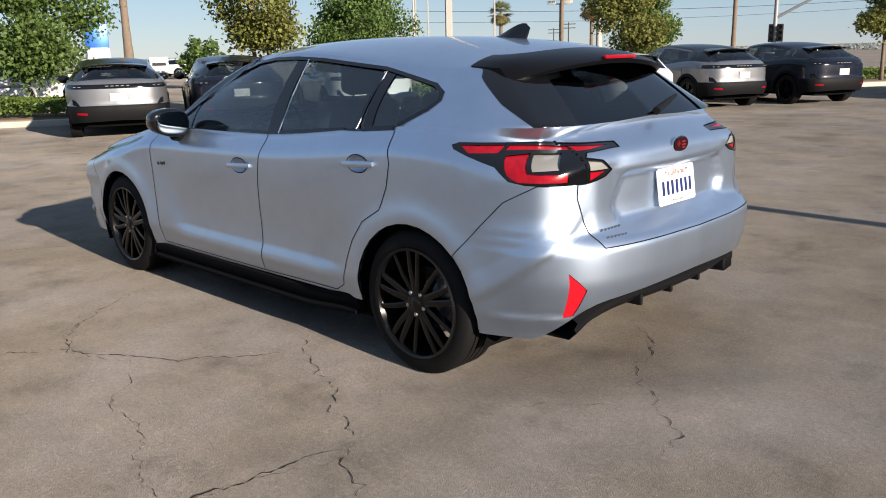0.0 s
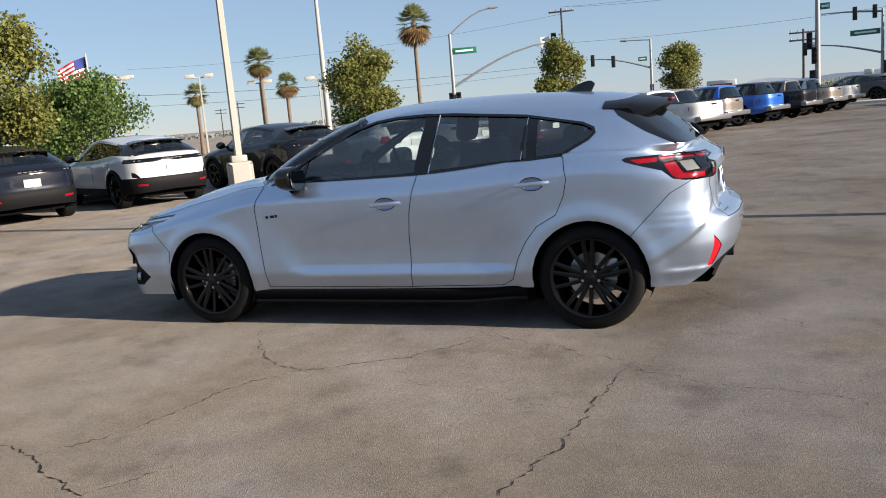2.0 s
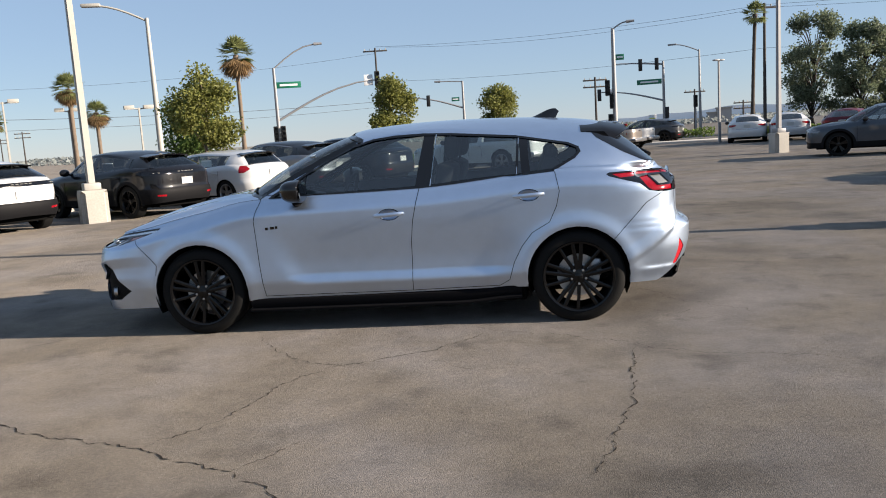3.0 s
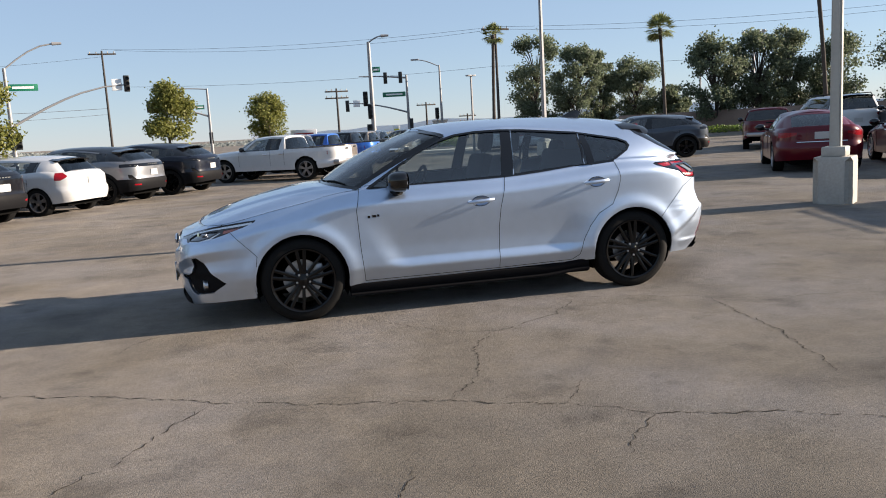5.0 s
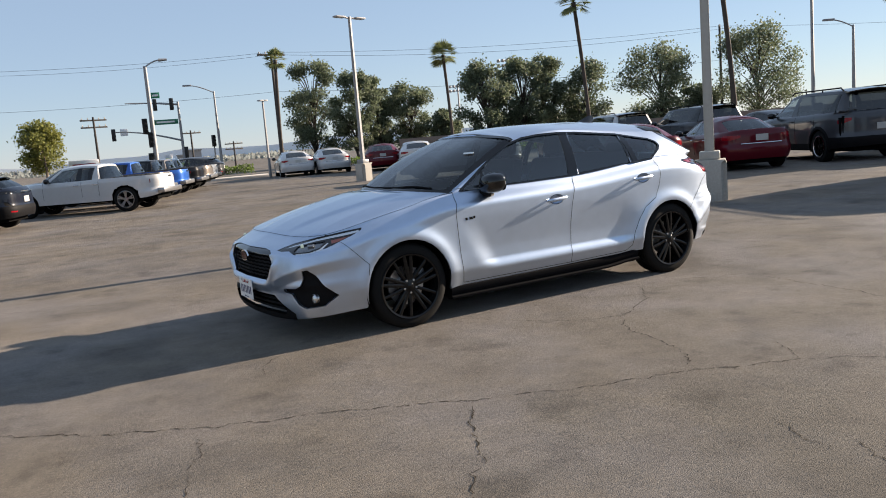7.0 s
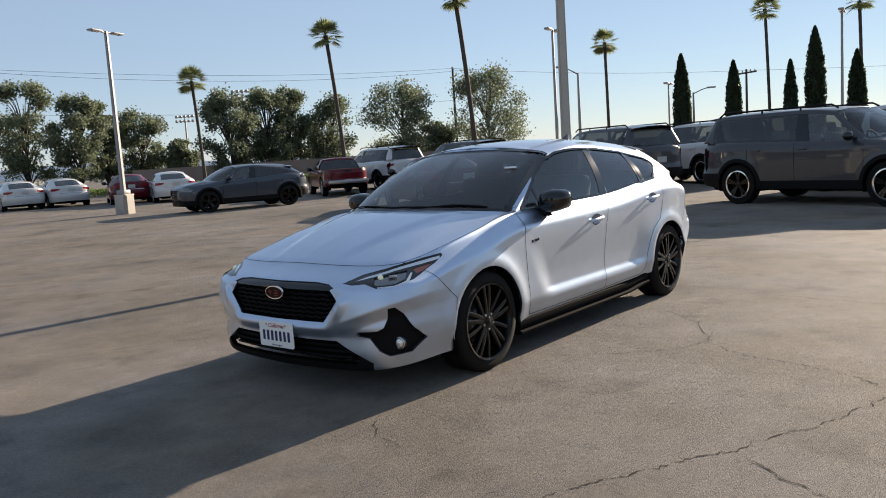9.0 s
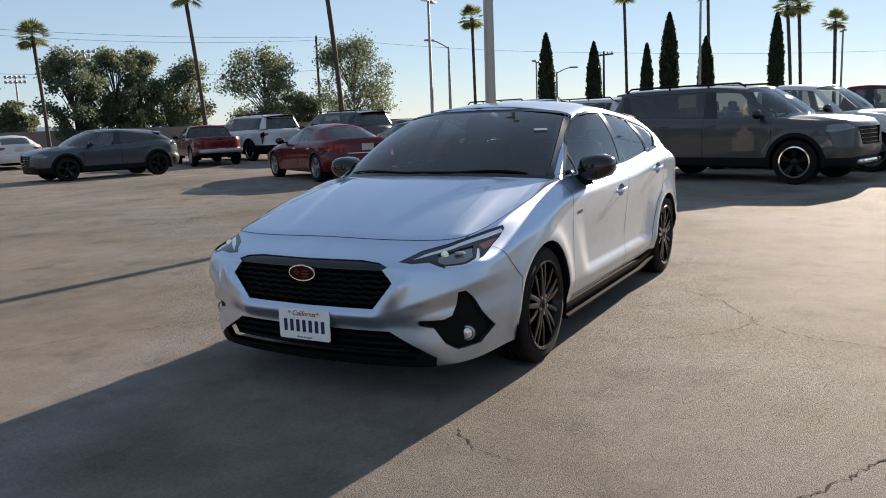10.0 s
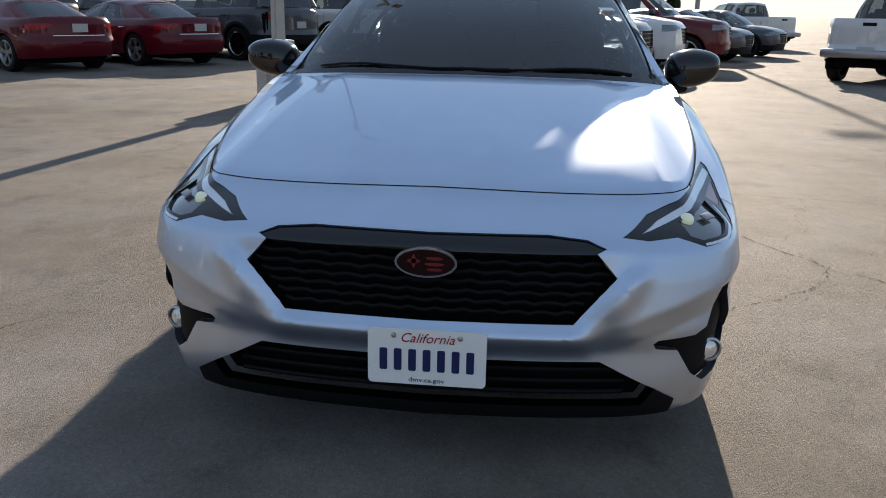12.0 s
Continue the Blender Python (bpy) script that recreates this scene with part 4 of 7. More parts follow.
        top_ = [(-1.201, .668), (-1.08, .707), (-.898, .743), (-.73, .766), (-.617, .779)]
        low_ = [(-.612, .766), (-.665, .733), (-.738, .702), (-.80, .672), (-.915, .649), (-1.016, .643), (-1.075, .666), (-1.15, .661)]
        hm = [corner("light_guide", [(-1.15, .675), (-1.07, .698), (-.90, .732), (-.73, .755), (-.630, .768), (-.625, .754), (-.73, .739), (-.90, .720), (-1.07, .690)], LAMP_CHROME, "bright silver strip", .003),
              corner("indicator", [(-.800, .720), (-.71, .734), (-.668, .737), (-.74, .706), (-.780, .698)], AMBER, "dull amber side marker", .004),
              corner("light_guide", [(-1.01, .652), (-.91, .655), (-.845, .672), (-.812, .706), (-.802, .704), (-.828, .664), (-.90, .649), (-1.01, .646)], LAMP_CHROME, "pale daytime light strip", .003),
              corner("lamp_bowl", [(-1.035, .668), (-1.02, .694), (-.90, .712), (-.83, .716), (-.850, .680), (-.91, .662), (-1.01, .658)], LAMP_LENS, "dark mirrored bowl", .010)]
        hl = corner("headlamp", top_ + low_, BLACK_GLOSS, "dark headlamp with a lit projector", .002, .02)
        for o in hm:
            if o:
                o.parent = hl or car
        p, n = nose_at(.665 * s, .690)
        pb = bmesh.new()
        lathe(pb, [(.0005, .006), (.011, .004), (.017, -.001), (.020, -.010)], 20, axis="z")
        q = Vector((-1, .0, 0)).to_track_quat("Z", "Y").to_matrix().to_4x4()
        bmesh.ops.transform(pb, matrix=Matrix.Translation(p + Vector((.014, 0, 0))) @ q, verts=pb.verts)
        part("projector", pb, DRL, hl or car, "lit projector lens")
        pb = bmesh.new()
        box(pb, -.003, .003, -.024, .024, -.012, .012, .002)
        p2, n2 = nose_at(.725 * s, .695)
        bmesh.ops.transform(pb, matrix=Matrix.Translation(p2) @ n2.to_track_quat("X", "Z").to_matrix().to_4x4(), verts=pb.verts)
        part("lamp_cell", pb, RIM_GREY, hl or car)
        # rear reflectors
        cut("reflector", m_([(.727, .530), (.660, .458), (.674, .350), (.704, .344)]), (1, 2), lambda c, n: c.x > 1.7 and n.x > .15, REFLECTOR, "red rear reflector", .004, .012)
    # what remains: roof, bumpers, wings and quarters
    roof = [f for f in bm.faces if f[ls] == 3]
    nb, nrm = take(bm, roof)
    drop(roof)
    part("roof", nb, SILVER, car, normals=nrm)
    fb = carve(bm, [(-2.4, .1), (-1.72, .1), (-1.655, .52), (-1.85, .72), (-1.95, .80), (-2.4, .80)], (0, 2), lambda c, n: c.x < -1.5)
    rb = ribbon(bm, fb, .0035, .0012, lambda c: c.x > -1.9 and c.z > .45)
    nb, nrm = take(bm, fb, 0, .02)
    drop(fb)
    ob = part("front_bumper", nb, SILVER, car, normals=nrm)
    gaps(rb, ob)
    fb = carve(bm, [(1.57, .55), (1.80, .79), (1.92, .855), (2.4, .855), (2.4, .1), (1.6, .1)], (0, 2), lambda c, n: c.x > 1.5)
    rb = ribbon(bm, fb, .0035, .0012, lambda c: c.x < 1.95 and c.z > .5)
    nb, nrm = take(bm, fb, 0, .02)
    drop(fb)
    ob = part("rear_bumper", nb, SILVER, car, normals=nrm)
    gaps(rb, ob)
    nb, nrm = take(bm, list(bm.faces), 0, .02)
    part("body_side", nb, SILVER, car, normals=nrm)
    bm.free()
    # diffuser with fins
    db = bmesh.new()
    n_ = 28
    rows = []
    for i in range(n_ + 1):
        y_ = -.66 + 1.32 * i / n_
        e_ = abs(y_ / .66)
        x_ = 2.135 - .12 * e_ ** 2.5
        top = .428 - .11 * e_ ** 6
        rows.append([db.verts.new(q) for q in ((x_ - .03, y_, top + .02), (x_ + .004, y_, top), (x_ - .012, y_, top - .030), (x_ + .002, y_, top - .040), (x_ - .034, y_, top - .075), (x_ - .30, y_, top - .085))])
    for r_, q_ in zip(rows, rows[1:]):
        for k_ in range(5):
            db.faces.new((r_[k_], r_[k_ + 1], q_[k_ + 1], q_[k_]))
    bmesh.ops.recalc_face_normals(db, faces=db.faces)
    dif = part("diffuser", db, BLACK_PLASTIC, car, "black plastic rear diffuser")
    for y_ in (-.36, -.12, .12, .36):
        fb = bmesh.new()
        box(fb, 1.95, 2.118, y_ - .010, y_ + .010, .338, .385, .006)
        part("diffuser_fin", fb, BLACK_PLASTIC, dif)
    # spoiler with the high brake lamp
    sb = bmesh.new()
    rows = []
    for i in range(25):
        y_ = -.565 + 1.13 * i / 24
        e_ = abs(y_ / .565)
        tip = 1.765 - .10 * e_ ** 2 - .05 * e_ ** 8
        zt_ = 1.343 - .056 * e_ ** 2 - .02 * e_ ** 8
        rows.append([sb.verts.new((x_, y_, z_)) for x_, z_ in ((1.40, zt_ + .014), (1.56, zt_ + .004), (tip - .02, zt_ - .035), (tip, zt_ - .050), (tip - .015, zt_ - .066), (1.60, zt_ - .055), (1.50, zt_ - .045))])
    for r_, q_ in zip(rows, rows[1:]):
        for k_ in range(7):
            sb.faces.new((r_[k_], r_[(k_ + 1) % 7], q_[(k_ + 1) % 7], q_[k_]))
    sb.faces.new(rows[0])
    sb.faces.new(rows[-1])
    bmesh.ops.recalc_face_normals(sb, faces=sb.faces)
    sp = part("roof_spoiler", sb, SPOILER_BLACK, car, "gloss-black roof spoiler")
    sb = bmesh.new()
    box(sb, 1.744, 1.768, -.12, .12, 1.296, 1.312, .004)
    part("brake_lamp", sb, RED_LENS, sp, "red high brake lamp")
    # roof fin
    fb = bmesh.new()
    rows = []
    for i in range(12):
        t_ = i / 11
        x_ = 1.02 + .22 * t_
        h_ = .075 * smooth(0, .9, t_) * (1 if t_ < .9 else 1 - (t_ - .9) * 3)
        w_ = .036 * math.sin(math.pi * min(1, .15 + t_ * .75))
        base = hit((x_, 0, 3), (0, 0, -1))[0].z - .006
        rows.append([fb.verts.new(q) for q in ((x_, -w_, base), (x_ + .02 * t_, -w_ * .35, base + h_ * .7), (x_ + .03 * t_, 0, base + h_), (x_ + .02 * t_, w_ * .35, base + h_ * .7), (x_, w_, base))])
    for r_, q_ in zip(rows, rows[1:]):
        for k_ in range(5):
            fb.faces.new((r_[k_], r_[(k_ + 1) % 5], q_[(k_ + 1) % 5], q_[k_]))
    fb.faces.new(rows[0])
    fb.faces.new(rows[-1])
    bmesh.ops.recalc_face_normals(fb, faces=fb.faces)
    part("roof_fin", fb, BLACK_GLOSS, car, "dark shark-fin aerial")
    # rear wiper, emblem, plates
    wb = bmesh.new()
    p0 = tail_at(.02, 1.075)[0]
    p1 = tail_at(.33, 1.125)[0]
    tube(wb, [p0 + Vector((.02, 0, 0)), (p0 + p1) / 2 + Vector((.022, 0, .006)), p1 + Vector((.015, 0, 0))], [.018, .012, .007], 8)
    part("rear_wiper", wb, BLACK_PLASTIC, car)
    back = Matrix(((0, 0, 1, 0), (1, 0, 0, 0), (0, 1, 0, 0), (0, 0, 0, 1)))
    ex = tail_at(0, .945)[0].x
    eb = bmesh.new()
    slab(eb, ellipse(.125, .068), .008, Matrix.Translation((ex - .002, 0, .945)) @ back)
    em = part("emblem", eb, CHROME, hatch, "oval badge with a chrome rim", smooth=False)
    eb = bmesh.new()
    slab(eb, ellipse(.114, .058), .003, Matrix.Translation((ex + .0065, 0, .945)) @ back)
    part("emblem_face", eb, BADGE_RED, em, "dark red badge face", smooth=False)
    for x_, y_, w_, h_ in ((-.024, .003, .028, .010), (-.024, .003, .009, .030), (.018, .010, .036, .008), (.018, -.003, .040, .008), (.018, -.015, .032, .007)):
        eb = bmesh.new()
        slab(eb, ellipse(w_, h_, 10), .001, Matrix.Translation((ex + .0096, 0, .945)) @ back @ pose(x_, y_, 0))
        part("emblem_mark", eb, BADGE_MARK, em, smooth=False)
    for z_, w_ in ((.668, .135), (.645, .12)):
        eb = bmesh.new()
        for k_ in range(6):
            p = tail_at(-.555 + k_ * w_ / 6, z_)[0]
            box(eb, p.x - .003, p.x + .002, -.565 + k_ * w_ / 6, -.565 + (k_ + .75) * w_ / 6, z_ - .006, z_ + .006)
        part("rear_script", eb, CHROME, hatch, "small chrome letters, unreadable", smooth=False)
    for name, m in (("front_plate", Matrix.Translation((nose_at(0, .355)[0].x - .028, -.008, .357)) @ face), ("rear_plate", Matrix.Translation((tail_at(0, .775)[0].x + .012, 0, .775)) @ back @ pose(0, 0, 0, -8))):
        pb = bmesh.new()
        slab(pb, rounded(.305, .152, .012), .004, m)
        pl = part(name, pb, PLATE_WHITE, car, "white number plate with red script and dark blue bars", smooth=False)
        writing("plate_script", "California", .036, SCRIPT_RED, m @ pose(0, .052, .0045), pl, shear=.35)
        for k_ in range(7):
            pb = bmesh.new()
            slab(pb, rounded(.020, .060, .004, 2), .0012, m @ pose(-.112 + .0373 * k_, -.008, .0042))
            part("plate_bar", pb, NAVY, pl, smooth=False)
        writing("plate_web_line", "dmv.ca.gov", .017, NAVY, m @ pose(0, -.063, .0042), pl, wide=1.25)
        for k_ in (-1, 1):
            pb = bmesh.new()
            lathe(pb, [(.0005, .006), (.006, .005), (.007, .002)], 10, axis="z")
            bmesh.ops.transform(pb, matrix=m @ pose(.085 * k_, .058, .003), verts=pb.verts)
            part("plate_screw", pb, STEEL, pl)
    # underside and cabin
    ub = bmesh.new()
    box(ub, -1.95, 1.62, -.60, .60, .17, .30, .03)
    box(ub, 1.5, 2.0, -.50, .50, .30, .36, .02)
    box(ub, -.98, .98, -.80, .80, .15, .30, .02)
    part("underbody", ub, BLACK_MATT, car)
    cabin(car, -.95, 1.80, .76, .28, .93)
    for ax in (-1.335, 1.335):
        for s in (1, -1):
            wheel(car, ax, .868 * s, .315, .238, .215, RIM_BLACK, s, label="gloss-black multi-spoke alloy rim")
    return car


def cabin(car, x0, x1, w, z0, belt, hs=1.0):
    """Dark cabin: floor, lower sides, dashboard, seats, steering wheel."""
    b = bmesh.new()
    box(b, x0, x1, -w, w, z0, z0 + .05)
    for s in (1, -1):
        box(b, x0, x1 - .05, s * w - .02, s * w + .02, z0, belt - .06, .01)
    box(b, x1 - .55, x1, -w + .02, w - .02, z0, belt - .02, .03)
    part("cabin_tub", b, BLACK_MATT, car)
    b = bmesh.new()
    box(b, x0 - .02, x0 + .48, -w + .03, w - .03, belt - .30, belt - .015, .05)
    part("dashboard", b, BLACK_PLASTIC, car)
    b = bmesh.new()
    lathe(b, [(.175 + .014 * math.cos(a), .014 * math.sin(a)) for a in (k * math.pi / 4 for k in range(8))], 28, axis="x", close=True)
    tube(b, [(0, -.17, 0), (0, .17, 0)], .016, 8)
    tube(b, [(0, 0, -.17), (0, 0, 0), (-.3, 0, -.03)], .02, 8)
    bmesh.ops.transform(b, matrix=pose(x0 + .62, -.36, belt - .02, 0, 22), verts=b.verts)
    part("steering_wheel", b, BLACK_PLASTIC, car)

    def seat(xc, y0, y1, head, drop_=0.0):
        b = bmesh.new()
        box(b, xc - .30, xc + .22, y0, y1, z0 + .08, z0 + .30, .06)
        box(b, -.07, .07, y0, y1, 0, .60 * hs, .05, m=pose(xc + .22, 0, z0 + .26 * hs, 0, 16))
        for yy in head:
            box(b, -.05, .05, yy - .125, yy + .125, 0, .19 * hs, .045, m=pose(xc + .395 - drop_ * .3, 0, z0 + (.86 - drop_) * hs, 0, 10))
            for dy in (-.05, .05):
                tube(b, [(xc + .37, yy + dy, z0 + .72 * hs), (xc + .39, yy + dy, z0 + (.88 - drop_) * hs)], .007, 6)
        part("seat", b, SEAT, car)
    seat(x0 + 1.02, -.62, -.12, (-.37,))
    seat(x0 + 1.02, .12, .62, (.37,))
    seat(min(x0 + 1.76, x1 - .50), -.64, .64, (-.40, .40), .13)


hero = hero_car()
hero.matrix_world = pose(0, 0, 0)


# ---------------------------------------------------------------- parked vehicles
E1, E2 = Vector((.43, .9, 0)).normalized(), Vector((-.9, .43, 0)).normalized()   # the lot's two axes
PAINT_SLOT = paint("fleet_paint", (.5, .5, .5))
PAINTS = dict(
    white=paint("white_paint", (.50, .50, .50), 0, .45), silver=paint("light_silver_paint", (.16, .165, .178), .6, .42), grey=paint("grey_blue_paint", (.055, .066, .082), .5),
    black=paint("black_paint", (.006, .006, .008)), navy=paint("navy_paint", (.006, .008, .016), 0), red=paint("dark_red_paint", (.085, .002, .008), 0),
    blue=paint("bright_blue_paint", (.012, .10, .42), .3), tan=paint("warm_grey_paint", (.22, .19, .165), .5), gun=paint("gunmetal_paint", (.060, .062, .068), .4))
SIDE0 = ([.15, .30, .45, .62, .80, .95, 1.3], [.05, .02, .012, .004, .0, .0, .0])
FRONT0 = ([.15, .30, .45, .60, .75, .95, 1.2], [.09, .04, .015, .0, .01, .03, .06])
REAR0 = ([.15, .30, .42, .55, .62, .68, .85, 1.05, 1.3], [.12, .06, .015, .0, .01, .035, .04, .05, .07])
SPECS = dict(
    crossover=dict(xf=-2.29, xr=2.30, axle=1.388, w=.925, wr=.36, arch=.405, foot=(-.92, .80, -1.22, .85, 1.04), hatch=(2.05, 1.388, .84, .70, 1.16, 1.13, 1.16), hatchb=.05,
                   roof=(-.42, 1.62, .63, .65, .61, 1.54, 1.53, 1.40, 1.38, 1.46), crown=.13, zt=[.94, .94, .92, .985, 1.05, 1.075, 1.16, 1.13, 1.14, 1.15], roll=[.16, .15, .12, .10, .08, .05, .06, .09, .09, .10],
                   zb=[.24, .24, .26, .26, .27, .27, .28, .30, .32, .34], side=SIDE0, front=FRONT0, rear=REAR0, clad=.42, glass_end=62, rear_clad=.62),
    hatch=dict(xf=-2.24, xr=2.22, axle=1.35, w=.895, wr=.315, arch=.35, foot=(-.95, .76, -1.2, .82, .98), hatch=(1.98, 1.35, .80, .66, 1.09, 1.05, 1.09),
               roof=(-.40, 1.68, .60, .62, .59, 1.45, 1.44, 1.38, 1.37, 1.42), crown=.12, zt=[.84, .83, .82, .92, .99, 1.01, 1.09, 1.06, 1.07, 1.09], roll=[.16, .15, .12, .10, .08, .05, .06, .09, .09, .10],
               zb=[.2, .2, .22, .24, .24, .25, .26, .28, .3, .31], side=SIDE0, front=FRONT0, rear=REAR0, clad=.0, glass_end=60),
    sedan=dict(xf=-2.40, xr=2.47, axle=1.41, w=.92, wr=.335, arch=.37, foot=(-.85, .77, -1.12, .82, .94), hatch=(1.86, 1.25, .77, .60, .99, 1.0, 1.02), k6=1.36, wsb=.02,
               roof=(-.22, 1.12, .60, .615, .58, 1.37, 1.365, 1.30, 1.30, 1.36), crown=.12, zt=[.74, .73, .73, .86, .935, .955, 1.0, 1.03, 1.055, 1.065], roll=[.16, .15, .12, .10, .08, .05, .06, .07, .05, .04],
               zb=[.18, .18, .20, .22, .23, .23, .24, .26, .28, .29], side=SIDE0, front=FRONT0, rear=REAR0, clad=.0, glass_end=57, deckb=.01),
    suv=dict(xf=-2.36, xr=2.60, axle=1.45, w=.985, wr=.385, arch=.44, foot=(-1.05, .83, -1.32, .90, 1.13), hatch=(2.42, 1.45, .88, .82, 1.19, 1.19, 1.20), hatchb=.03,
             roof=(-.52, 2.22, .68, .70, .70, 1.69, 1.70, 1.68, 1.66, 1.71), crown=.09, zt=[1.07, 1.07, 1.05, 1.10, 1.13, 1.145, 1.18, 1.19, 1.19, 1.20], roll=[.10, .10, .09, .09, .07, .05, .05, .06, .06, .07],
             zb=[.30, .30, .32, .30, .30, .30, .30, .34, .36, .38], side=SIDE0, front=FRONT0, rear=REAR0, clad=.45, glass_end=66, rear_clad=.60),
    pickup=dict(xf=-2.52, xr=2.80, axle=1.60, w=.93, wr=.385, arch=.45, foot=(-1.0, .80, -1.30, .84, 1.18), hatch=(.98, .72, .84, .78, 1.22, 1.22, 1.22), k6=.82,
                roof=(-.55, .78, .66, .68, .66, 1.72, 1.73, 1.70, 1.69, 1.73), crown=.09, zt=[1.08, 1.08, 1.06, 1.13, 1.18, 1.19, 1.21, 1.22, 1.22, 1.22], roll=[.10, .10, .09, .09, .07, .05, .04, .03, .03, .03],
                zb=[.36, .36, .38, .38, .38, .38, .38, .42, .50, .52], side=SIDE0, front=FRONT0, rear=([.15, .45, .55, .62, .66, .72, 1.0, 1.3], [.10, .03, .0, .0, .02, .06, .06, .07]), clad=.0, glass_end=57, w46=.10, rback=.03),
)

for n_, k_, s_ in (("crossover", .91, .94), ("hatch", .86, .93), ("sedan", .915, .97), ("suv", 1, 1), ("pickup", .83, .92)):
    SPECS[n_]["k"], SPECS[n_]["size"] = k_, s_
SPECS["truck"] = dict(SPECS["pickup"], k=1, size=1)


def simple_wheel(parent, x, y, r, s, rim_mat, two_tone=None):
    w = new("wheel")
    w.parent = parent
    w.location = (x, y, r - .003)
    rr = r * .70
    b = bmesh.new()
    lathe(b, [(a, h * s) for a, h in ((rr, -.01), (rr + .01, .003), (r - .02, .0), (r, -.03), (r, -.20), (r - .02, -.225), (rr, -.22))], 36)
    part("tyre", b, RUBBER, w)
    b = bmesh.new()
    lathe(b, [(a, h * s) for a, h in ((rr + .004, .002), (rr - .012, .004), (rr - .03, -.03), (rr - .04, -.16))], 32)
    for i in range(5):
        a = 2 * math.pi * i / 5 + .3
        for da in (-.14, .14):
            c0, c1 = (Vector((q * math.cos(a + d_), h * s, q * math.sin(a + d_))) for q, d_, h in ((.05, da * .6, -.02), (rr - .01, da, -.006)))
            t = Vector((-math.sin(a), 0, math.cos(a))) * .02
            n = Vector((0, -s * .03, 0))
            v = [b.verts.new(q) for q in (c0 - t, c0 + t, c1 + t * 1.1, c1 - t * 1.1, c0 - t + n, c0 + t + n, c1 + t * 1.1 + n, c1 - t * 1.1 + n)]
            for f in ((0, 1, 2, 3), (0, 4, 5, 1), (1, 5, 6, 2), (3, 2, 6, 7), (0, 3, 7, 4)):
                b.faces.new([v[k] for k in f])
    lathe(b, [(.0005, -.008 * s), (.06, -.012 * s), (.075, -.04 * s)], 16)
    bmesh.ops.recalc_face_normals(b, faces=b.faces)
    rim = part("rim", b, rim_mat, w)
    if two_tone:
        b = bmesh.new()
        lathe(b, [(a, h * s) for a, h in ((rr - .002, .008), (rr - .025, .010), (rr - .03, .002))], 36)
        part("rim_ring", b, two_tone, rim, "pale machined ring")
    b = bmesh.new()
    lathe(b, [(.05, -.09 * s), (rr - .05, -.09 * s), (rr - .05, -.12 * s)], 24)
    part("brake_disc", b, BLACK_MATT, w)


